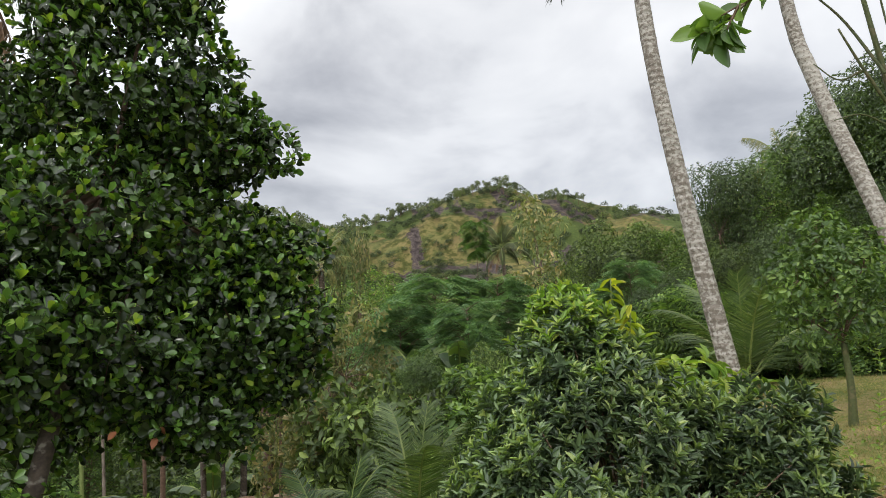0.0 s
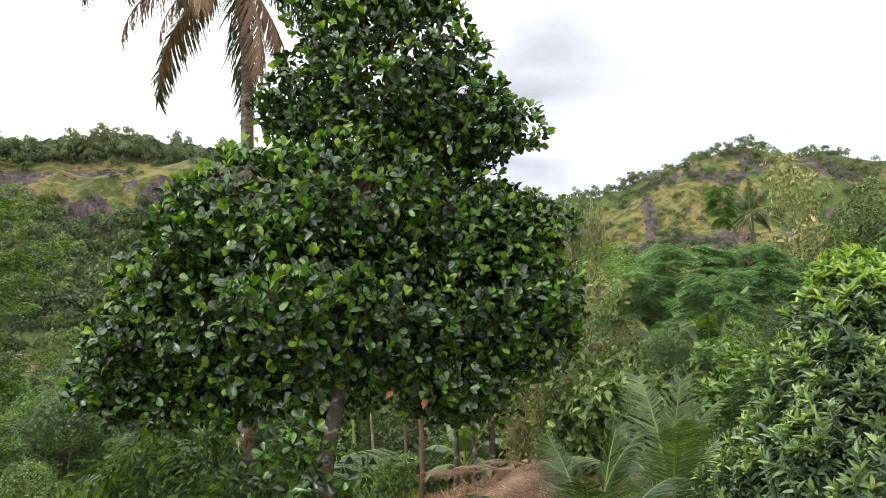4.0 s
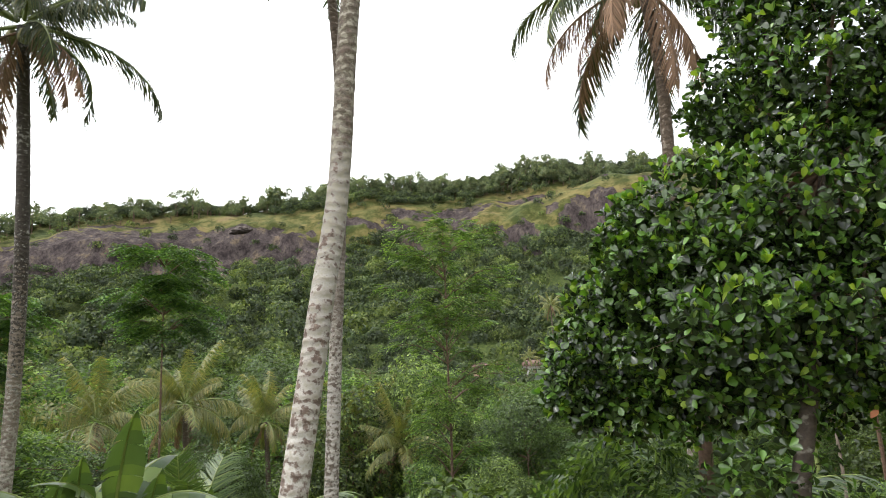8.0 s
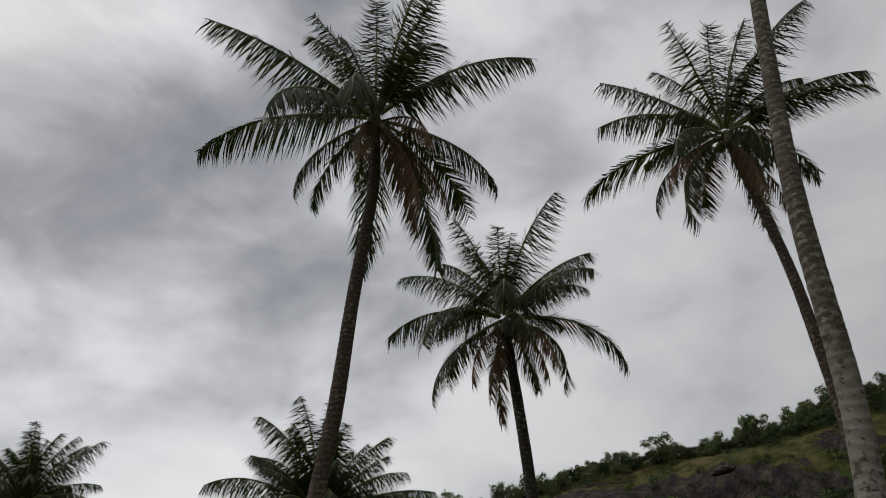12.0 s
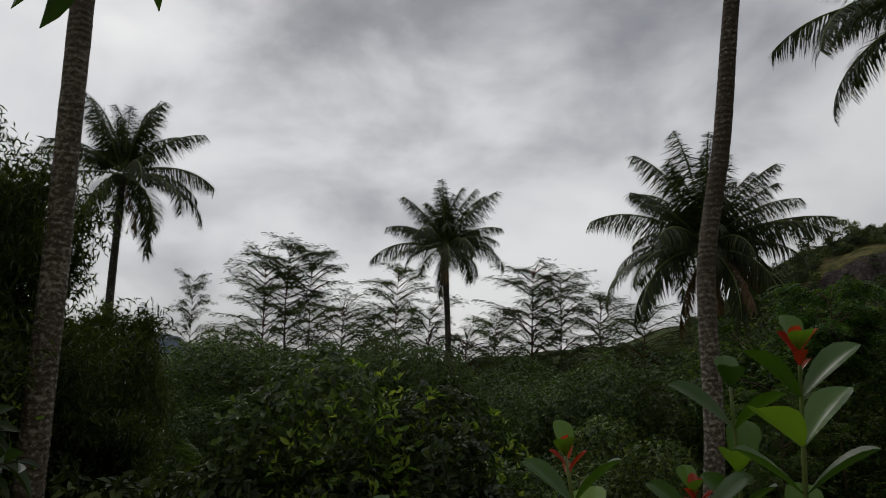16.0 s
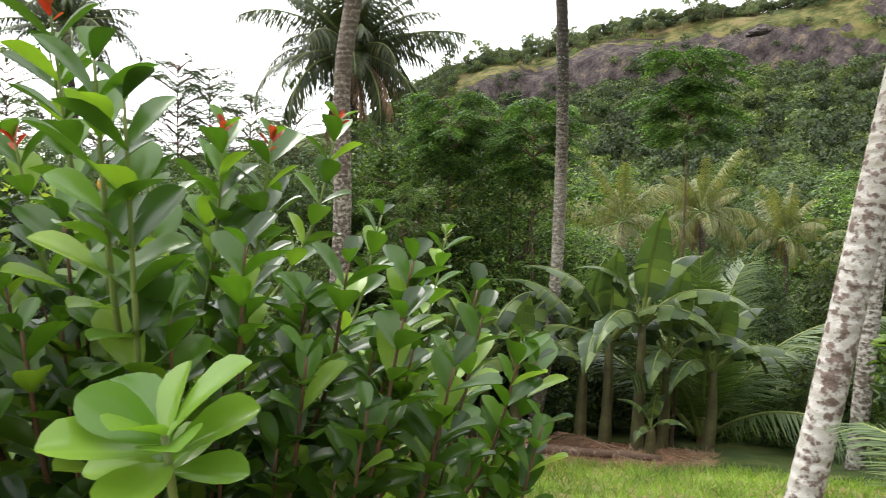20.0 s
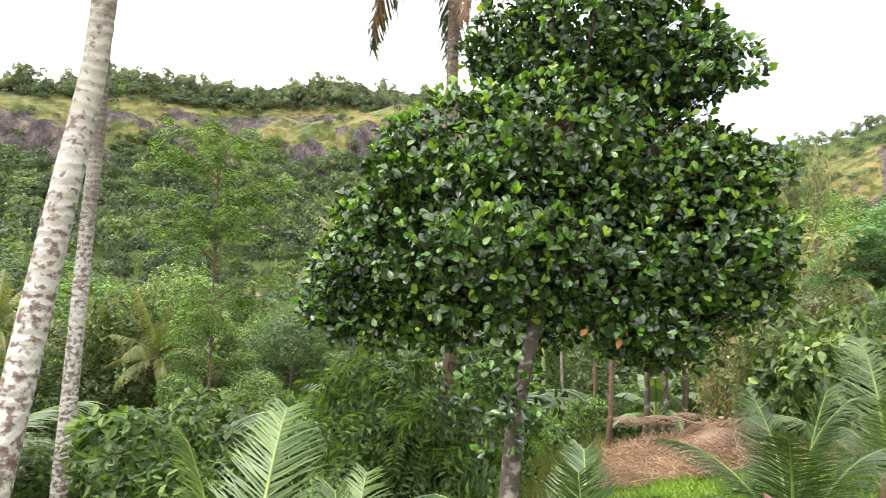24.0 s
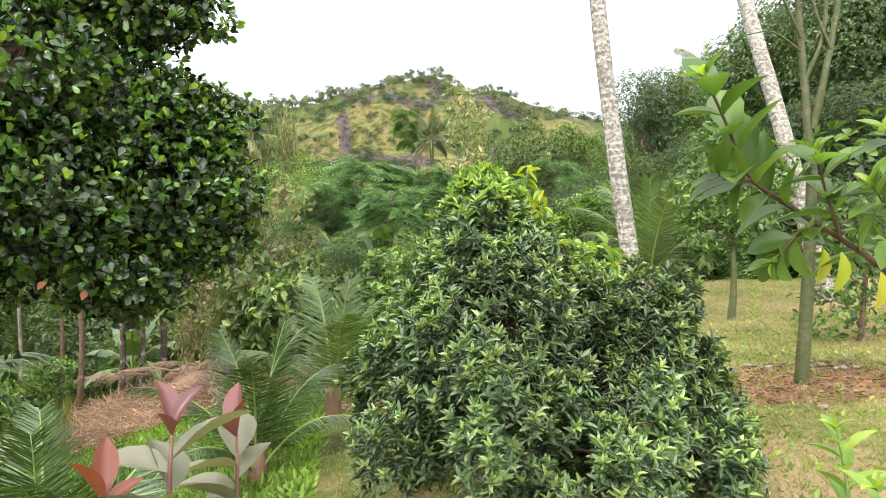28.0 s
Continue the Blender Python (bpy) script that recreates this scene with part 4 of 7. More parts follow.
palm([*[(-5.33 - 0.16 * h, 2.43 + 0.23 * h, h) for h in (-1.6, -0.3, 1.0, 2.2, 3.3)], pol(61.0, 6.6, 29.2, o=O8), pol(57.6, 7.1, 39.1, o=O11), pol(54, 7.6, 52, o=O11), pol(51, 8.1, 61, o=O11)], 0.135, 0.086, 3.6, M_COCO_WHITE,
     "tall coconut palm, leaning trunk whitened by lichen", 1, nuts=0, section=0.05)
palm([pol(62.7, 12.6, -17.7, o=O23), pol(62.4, 12.7, -7.8, o=O23), pol(62.2, 12.8, 2.5, o=O8), pol(61.9, 13, 11, o=O8), pol(61.1, 13.2, 18.8, o=O11), pol(61.4, 13.5, 25.6, o=O11), pol(62.9, 13.9, 35.4, o=O11)], 0.16, 0.11, 3.2, M_COCO_BLOTCHED,
     "coconut palm with a curved grey trunk and ragged crown", 2, 24, dead=6, section=0.08)
palm([pol(85.9, 14, -21.3, o=O20), pol(84.4, 14, -11, o=O20), pol(84.1, 14, 3, o=O20), pol(84.7, 14, 13.5, o=O11), pol(85.5, 14, 24.2, o=O11)], 0.15, 0.11, 2.9, M_COCO_PALE,
     "slender coconut palm with a ragged windblown crown", 3, 25, dead=5, section=0.08, up_bias=6)
palm([pol(102.7, 9.7, -15, o=O20), pol(102.0, 9.8, -3.5, o=O20), pol(100.6, 9.9, 8, o=O17), pol(100.5, 10.1, 16.9, o=O11), pol(99.2, 10.2, 26.5, o=O11), pol(97.5, 10.3, 35.6, o=O11), pol(97.4, 10.4, 41, o=O11)], 0.157, 0.095, 3.3, M_COCO_GREY,
     "tall leaning coconut palm with mottled trunk", 4, 24, dead=5, section=0.07)
palm([pol(100.5, 21, -6, o=O17), pol(100.5, 21, 9.6, o=O17)], 0.2, 0.16, 3.4, M_COCO_DARK, "low full coconut palm with a dense crown", 5, 52, dead=6, up_bias=12)
palm([pol(121.1, 28, -5, o=O17), pol(121.1, 28, 1.9, o=O17), pol(121.5, 28, 10, o=O17)], 0.17, 0.13, 3.1, M_COCO_DARK, "coconut palm with a round full crown", 6, 34, dead=2, up_bias=14)
palm([pol(147.4, 25, -4, o=O17), pol(147.4, 25, 5, o=O17), pol(147.3, 25, 14.2, o=O17)], 0.17, 0.13, 3.2, M_COCO_DARK, "coconut palm rising behind the bamboo", 7, 34, dead=2, up_bias=10)
palm([pol(151.4, 9.0, o=O17), pol(151.3, 9.0, -5, o=O17), pol(151.2, 9.0, 7.4, o=O17), pol(151.3, 9.0, 20, o=O17), pol(151.6, 9.0, 56, o=O17)], 0.19, 0.14, 3.6, M_COCO_GREY, "dark palm trunk with pale spots and a root flare", 8, nuts=0, section=0.07)
palm([pol(35, 9.2, -14, o=O6), pol(34.7, 9.2, -6, o=O6), pol(34.6, 9.3, 5, o=O6), pol(34.9, 9.4, 16, o=O6), pol(35.1, 9.5, 23.2, o=O6), pol(36.2, 9.6, 30, o=O6)], 0.12, 0.082, 2.8, M_COCO_PALE_BROWN,
     "coconut palm with brown hanging fronds behind the jackfruit", 9, 18, dead=7, section=0.08)
palm([pol(-22.8, 8.8, -6, o=O0), pol(-22.3, 8.8, -4.1, o=O0), pol(-20.7, 8.8, 6.3, o=O0), pol(-19.1, 8.9, 17.8, o=O0), pol(-18.1, 9, 27.5, o=O0), pol(-17.3, 9.2, 42, o=O0)], 0.14, 0.105, 3.4, M_COCO_CRUST,
     "leaning coconut palm, pale trunk crusted with lichen", 10, nuts=0, section=0.06)
palm([pol(-35.2, 10.4, -5, o=O28), pol(-33.3, 10.4, 4.8, o=O28), pol(-31.5, 10.6, 11.9, o=O28), pol(-29.9, 10.8, 19.7, o=O0), pol(-28.8, 11, 25.5, o=O0), pol(-27, 11.4, 42, o=O0)], 0.14, 0.105, 3.4, M_COCO_CRUST,
     "second leaning coconut palm with pale lichened trunk", 11, nuts=0, section=0.07)
# shorter palms down the slope and across the valley
for k, (az, d, el, size, fr) in enumerate([(73.5, 30, -2.5, 2.8, 20), (60.5, 28, -5.0, 2.6, 18), (56.7, 26, -6.2, 2.4, 18), (67.5, 33, -4.0, 2.6, 18), (86, 30, -1.5, 2.6, 18), (79.5, 26, -3.5, 2.4, 18),
                                          (93, 26, -4.5, 2.2, 16), (44.5, 120, 4.6, 3.2, 16), (-5.2, 40, 9.3, 2.0, 18), (9.6, 24, 8.6, 1.6, 14), (-27.5, 38, 13.2, 2.6, 18), (-24.5, 34, 10.5, 2.4, 18)]):
    b = pol(az, d)
    t = pol(az, d, el)
    if t[2] - b[2] < 0.8:
        t[2] = b[2] + 0.8
    palm([b, (b + t) / 2 + (0.15, 0.1, 0), t], 0.15, 0.12, size, M_COCO_GREY, "young coconut palm with yellowish drooping fronds on the slope", 30 + k, fr, dead=2, nuts=3, up_bias=4, section=0.3, light=k != 8)


def young_palm(base, size, n, seed, label, tilt=0.0, spear=True, spread=1.0, azc=None, dark=False):
    """A trunkless young coconut: upright, arching fronds from the ground."""
    rng = np.random.RandomState(seed)
    root = thing("young_palm", base, label, "palm", "young palms")
    for i in range(n):
        f = i / max(n - 1, 1)
        th0 = round((86 - 42 * f * spread + rng.uniform(-4, 4)) / 6) * 6
        az = i * 2.39996 + rng.uniform(-0.3, 0.3) if azc is None else radians(azc[i % len(azc)])
        add_frond(root, frond_mesh(th0, round((40 + 45 * f) / 15) * 15, i % 3, False, 116, 0.27, True, dark), (0, 0, 0.05), az, size * rng.uniform(0.85, 1.1))
    if spear:
        add_frond(root, frond_mesh(84, 15, 1, False, 116, 0.27, True, dark), (0, 0, 0.05), rng.uniform(0, 6), size * 0.95)
    V, T = tube(np.array(base) + np.array([(0, 0, -0.1), (0, 0, 0.15), (0, 0, 0.35)]), (0.09, 0.08, 0.04), 8)
    part("stem", V, T, M_PALM_DRY, root)
    return root


young_palm(pol(48.2, 3.6, o=O23), 1.6, 8, 50, "young coconut palm with broad pale fronds by the path")
young_palm(pol(40.5, 3.6, o=O23), 1.15, 6, 51, "small coconut palm with feathery pale fronds")
young_palm(pol(22.5, 3.4, o=O25), 1.15, 9, 52, "young coconut palm with dark green fronds under the jackfruit", dark=True)
young_palm(pol(8.0, 5.4, o=O25), 1.25, 8, 53, "young coconut palm beside the earth bank", dark=True)
young_palm(pol(2.2, 7.0, o=O25), 1.4, 7, 54, "young coconut palm beside the shrub")
young_palm(pol(37.5, 9.5, o=O25), 2.9, 6, 55, "young coconut palm with upright spear fronds on the slope", dark=True)
young_palm(pol(-22.6, 13, o=O28), 2.0, 9, 56, "low coconut palm with pale fronds at the lawn edge")
young_palm(pol(-25.5, 14.5, o=O28), 1.9, 8, 57, "low coconut palm with arching fronds at the lawn edge")
young_palm(pol(112, 7.0), 2.2, 7, 58, "young coconut palm among dark undergrowth")
young_palm(pol(138, 12), 2.6, 7, 59, "young coconut palm in the shade of bamboo")
young_palm(pol(73, 15), 4.2, 9, 60, "young coconut palm with long fronds behind the bananas")

# ---------------------------------------------------------------- broadleaved trees and shrubs


def whorls(rng, lumps, n, k, ll, ratio, shape, inner=0.6, lift=0.35, spread=0.9, up=0.3):
    """Leaves in whorls of k over and inside a set of lumps (centre, radius or three radii)."""
    C = np.array([np.asarray(c, float) for c, _ in lumps])
    R = np.array([np.broadcast_to(np.asarray(q, float), (3,)) for _, q in lumps])
    w = (R.prod(1)) ** 0.67
    idx = rng.choice(len(lumps), n, p=w / w.sum())
    d = sphere_dirs(rng, n)
    rad = rng.uniform(inner, 1.05, n) ** 0.6
    P = C[idx] + d * R[idx] * rad[:, None]
    axis = unit(d + np.array((0, 0, up)) + rng.normal(size=(n, 3)) * 0.35)
    Pk = np.repeat(P, k, 0)
    ax = np.repeat(axis, k, 0)
    sidev = unit(np.cross(ax, sphere_dirs(rng, n * k)))
    D = unit(ax * lift + sidev * spread)
    L = ll * rng.uniform(0.65, 1.15, n * k)
    return leaves(Pk + D * 0.15 * L[:, None], D, ax + rng.normal(size=ax.shape) * 0.25, L, L * ratio, shape), P


def limbs(rng, trunk_top, lumps, r, P=None, twigs=0):
    out = []
    for c, q in lumps:
        c = np.asarray(c, float)
        mid = (trunk_top + c) / 2 + rng.normal(size=3) * 0.08 * np.linalg.norm(c - trunk_top) + (0, 0, 0.05)
        out.append(tube(curve([trunk_top, mid, c], 7), np.linspace(r, r * 0.3, 7), 6))
    if P is not None and twigs:
        C = np.array([np.asarray(c, float) for c, _ in lumps])
        for i in rng.choice(len(P), min(twigs, len(P)), replace=False):
            j = np.argmin(((C - P[i]) ** 2).sum(1))
            out.append(tube(np.array([C[j], (C[j] + P[i]) / 2 + rng.normal(size=3) * 0.03, P[i]]), (r * 0.28, r * 0.18, r * 0.08), 4))
    return join(out)


def tree(name, label, category, base, trunk_pts, r0, r1, lumps, n, k, ll, ratio, leaf_mat, bark, seed, shape=LEAF, group="", inner=0.6, lift=0.35, up=0.3, twigs=60, spread=0.9):
    rng = np.random.RandomState(seed)
    root = thing(name, base, label, category, group)
    path = curve([np.asarray(base, float) - (0, 0, 0.1), *trunk_pts], 24)
    V, T = tube(path, np.linspace(r0, r1, 24) * (1 + 0.4 * np.exp(-np.linspace(0, 9, 24))), 10)
    part("trunk", V, T, bark, root)
    (V, T), P = whorls(rng, lumps, n, k, ll, ratio, shape, inner, lift, spread, up)
    part("crown", V, T, leaf_mat, root)
    V, T = limbs(rng, path[-1], lumps[:28], r1 * 0.5, P, twigs)
    part("branchwork", V, T, M_BARK_BROWN, root)
    return root


# jackfruit
JD = 5.45
jb = pol(29.0, JD - 0.6, o=O6)
jl = [(pol(a, JD + p, e, o=O6), q * 0.93) for a, e, q, p in [
    (22.5, 22.5, 0.78, 0), (26, 28, 0.62, 0.1), (20, 30, 0.5, 0), (17.3, 18.5, 0.5, 0), (28.8, 19.5, 0.5, 0.2), (14.2, 17.5, 0.3, -0.1), (33, 10.5, 0.58, -0.3), (25.5, 11, 0.66, -0.15), (17, 9.5, 0.58, 0.1), (12.5, 8, 0.36, 0),
    (38, 5, 0.48, -0.1), (31.5, 3, 0.7, -0.5), (23, 3, 0.68, -0.25), (14.5, 3.5, 0.55, 0), (41.8, 0.3, 0.4, 0), (37.5, -1.5, 0.42, 0.1), (11.3, 0.5, 0.4, 0.2), (15.5, -3.2, 0.38, 0.1), (27, -1.5, 0.5, 0.4), (20.5, 14, 0.5, 0.5), (29, 5, 0.6, 0.5),
    (34.5, -2.5, 0.4, -0.2), (19.5, -2.2, 0.42, -0.1), (37.2, 9, 0.36, 0), (43.6, -1.8, 0.3, 0), (40.2, -3.2, 0.34, 0), (9.5, 3.5, 0.3, 0), (41, 3.5, 0.36, 0)]]
rng = np.random.RandomState(68)
for i in range(150):
    c, q = jl[rng.randint(28)]
    d = sphere_dirs(rng, 1)[0]
    if d[2] > -0.4:
        jl.append((c + d * q * rng.uniform(0.95, 1.15), rng.uniform(0.1, 0.19)))
jack = tree("jackfruit_tree", "dense jackfruit tree with glossy dark green leaves on the slope", "tree", jb, [pol(28.3, JD - 0.55, -12, o=O6), pol(27.1, JD - 0.5, -4.7, o=O6), pol(25.5, JD - 0.3, 4, o=O6), pol(24, JD, 14, o=O6)], 0.07, 0.04,
            jl, 17500, 4, 0.071, 0.6, M_JACK, M_BARK, 70, shape=JACK_LEAF, inner=0.35, lift=0.75, up=0.6, twigs=160)
rng = np.random.RandomState(71)
(V, T), _ = whorls(rng, jl, 4200, 3, 0.07, 0.62, JACK_LEAF, 0.97, 1.3, 0.7, 1.0)
part("young_foliage", V, T, M_JACK_YOUNG, jack, "bright green young leaves at the shoot tips")
(V, T), _ = whorls(rng, [(pol(31.2, JD - 0.7, -9, o=O6), (0.28, 0.28, 0.3)), (pol(27.4, JD - 0.8, -10.5, o=O6), 0.26), (pol(29.2, JD - 0.7, -6, o=O6), 0.32), (pol(30.2, JD - 0.7, -12, o=O6), 0.22)], 130, 4, 0.075, 0.6, OBOVATE, up=0.4)
part("low_foliage", V, T, M_JACK, jack, "leafy shoots low on the trunk")
(V, T), _ = whorls(rng, [(pol(a, JD - 0.55, e, o=O6), 0.05) for a, e in ((19.5, -4.6), (22.5, -3.8))], 4, 1, 0.1, 0.6, LEAF)
part("withered_leaves", V, T, M_DEAD, jack, "orange withered leaves")
bs = np.array((-4.42, 6.45, ground_at(-4.42, 6.45)))
brown = thing("thin_trunk", bs, "straight reddish-brown trunk rising into the jackfruit crown", "trunk", "thin trunks")
V, T = tube(curve([bs - (0, 0, 0.1), bs * (1, 1, 0) + (0.02, 0, 0.2), bs * (1, 1, 0) + (0.08, 0.02, 2.6)], 16), np.linspace(0.085, 0.06, 16) * (1 + 0.03 * np.sin(np.arange(16) * 2.1)), 10)
part("stem", V, T, M_BARK_BROWN, brown)

# ---------------------------------------------------------------- middle distance: trees down the slope and round the terrace


def plant(name, label, category, height, lumps, n, k, ll, ratio, leaf_mat, bark, seed, shape=LEAF, trunk_r=0.06, group="", **kw):
    """A tree or shrub of the given height standing at the origin, to be copied."""
    z0 = np.array((0.0, 0.0, 0.0))
    top = np.array((0.0, 0.0, height * 0.62))
    return tree(name, label, category, z0, [np.array((0.05, 0.03, height * 0.3)), top], trunk_r, trunk_r * 0.55, lumps, n, k, ll, ratio, leaf_mat, bark, seed, shape, group, **kw)


def lumps_round(rng, h, r, n, low=0.35):
    out = []
    for i in range(n):
        a, z = rng.uniform(0, 6.28), rng.uniform(low, 0.92)
        q = r * (1.0 - 0.55 * abs(z - 0.6) / 0.4) * rng.uniform(0.4, 0.95)
        out.append((np.array((math.cos(a) * q, math.sin(a) * q, z * h)), r * rng.uniform(0.32, 0.5)))
    return out


def tier_tree(label, h, r, low, count, per, leaf, mat, seed, trunk_r=0.07, flat=0.1, forks=2, group=""):
    """An open tree: slim forking stems and near-level branches that carry flat layers of small leaves."""
    rng = np.random.RandomState(seed)
    root = thing("tree", (0, 0, 0), label, "tree", group)
    woods_, P, Nn = [], [], []
    stems_ = []
    for f in range(forks):
        a = rng.uniform(0, 6.28)
        off = r * 0.3 * (f > 0)
        top = np.array((math.cos(a) * off, math.sin(a) * off, h * (1.0 if f == 0 else rng.uniform(0.8, 0.97))))
        path = curve([np.array((0.0, 0, -0.1)), np.array((0.04, 0.02, h * 0.35)), top * (0.6, 0.6, 0.7), top], 20)
        woods_.append(tube(path, np.linspace(trunk_r, trunk_r * 0.15, 20), 7))
        stems_.append(path)
    for i in range(count):
        path = stems_[i % forks]
        z = low + (1 - low) * (i + rng.uniform(0, 1)) / count
        b = path[min(19, int(z * 19.5))]
        a = i * 2.39996 + rng.uniform(-0.4, 0.4)
        k = (z - low) / (1 - low)
        ln = r * (0.35 + 0.9 * math.sin(math.pi * (0.22 + 0.74 * k))) * rng.uniform(0.55, 1.0)
        rise = rng.uniform(0.1, 0.45) * ln
        tip = b + np.array((math.cos(a) * ln, math.sin(a) * ln, rise))
        br = curve([b, (b + tip) / 2 + (0, 0, 0.12 * ln), tip], 7)
        woods_.append(tube(br, np.linspace(trunk_r * 0.3, trunk_r * 0.06, 7), 4))
        u = rng.uniform(0.3, 1.05, per)
        Q = np.stack([np.interp(u, np.linspace(0, 1, 7), br[:, q]) for q in range(3)], 1)
        side_ = np.array((-math.sin(a), math.cos(a), 0))
        Q = Q + side_ * (rng.normal(size=per) * 0.24 * ln * (1.15 - 0.5 * u))[:, None] + np.array((0, 0, 1.0)) * (rng.normal(size=per) * flat * ln)[:, None]
        P.append(Q)
    P = np.repeat(np.vstack(P), 4, 0)
    P = P + rng.normal(size=P.shape) * (0.09, 0.09, 0.03)
    D = rng.normal(size=P.shape) * (1, 1, 0.25) + (0, 0, -0.25)
    V, T = leaves(P, D, rng.normal(size=P.shape) * 0.35 + (0, 0, 1.0), leaf * rng.uniform(0.6, 1.25, len(P)), leaf * 0.42, CARD)
    part("crown", V, T, mat, root)
    V, T = join(woods_)
    part("trunk", V, T, M_BARK_BROWN, root)
    return root


def layered_tree(label, h, r, low, count, size, mat, seed, trunk_r=0.06, group="", tiers=9, top=0.3, droop=0.0, loose=1.0, jitter=0.3, shape=PINNATE):
    """A slim tree with rising branches set in tiers, each with feathery compound leaves spread level on both sides, and air between the tiers."""
    rng = np.random.RandomState(seed)
    root = thing("tree", (0, 0, 0), label, "tree", group)
    trunk = curve([np.array((0.0, 0, -0.1)), np.array((0.06, 0.03, h * 0.4)), np.array((-0.05, 0.06, h * 0.75)), np.array((0.0, 0, h))], 30)
    woods_ = [tube(trunk, np.linspace(trunk_r, 0.01, 30), 7)]
    P, D = [], []
    for i in range(count):
        k = ((i % tiers) + rng.uniform(-jitter, jitter)) / (tiers - 0.5)
        k = min(max(k, 0.0), 1.0)
        b = trunk[min(29, int((low + (1 - low) * k * 0.97) * 29.5))]
        a = i * 2.39996 + rng.uniform(-0.5, 0.5)
        ln = r * (top + (1 - top) * (1 - k) ** 0.7) * min(1, 0.6 + 1.5 * k) * rng.uniform(0.45, 1.1)
        out = np.array((math.cos(a), math.sin(a), rng.uniform(0.15, 0.5)))
        tip = b + out * ln
        br = curve([b, (b + tip) / 2 + (0, 0, 0.12 * ln), tip - (0, 0, droop * ln)], 7)
        woods_.append(tube(br, np.linspace(trunk_r * 0.3, 0.007, 7), 4))
        m = int(7 + 12 * ln / r)
        u = np.linspace(0.35, 1.0, m)
        Q = np.stack([np.interp(u, np.linspace(0, 1, 7), br[:, q]) for q in range(3)], 1)
        side_ = np.array((-math.sin(a), math.cos(a), 0))
        turn = np.where(np.arange(m) % 2 == 0, 1.0, -1.0) * rng.uniform(0.35, 1.5, m)
        P.append(Q)
        D.append(out * (1, 1, 0.15) + side_ * turn[:, None] + rng.normal(size=(m, 3)) * (0.12, 0.12, 0.06) - (0, 0, droop))
    P, D = np.repeat(np.vstack(P), 2, 0), np.repeat(np.vstack(D), 2, 0)
    D = D + rng.normal(size=D.shape) * (0.4, 0.4, 0.1 * loose)
    P = P + rng.normal(size=P.shape) * (0.06, 0.06, 0.03 * loose)
    V, T = leaves(P, D, np.array((0, 0, 1.0)) + rng.normal(size=P.shape) * 0.2 * loose, size * rng.uniform(0.6, 1.2, len(P)), size * 0.6, shape)
    part("crown", V, T, mat, root)
    V, T = join(woods_)
    part("trunk", V, T, M_BARK_BROWN, root)
    return root


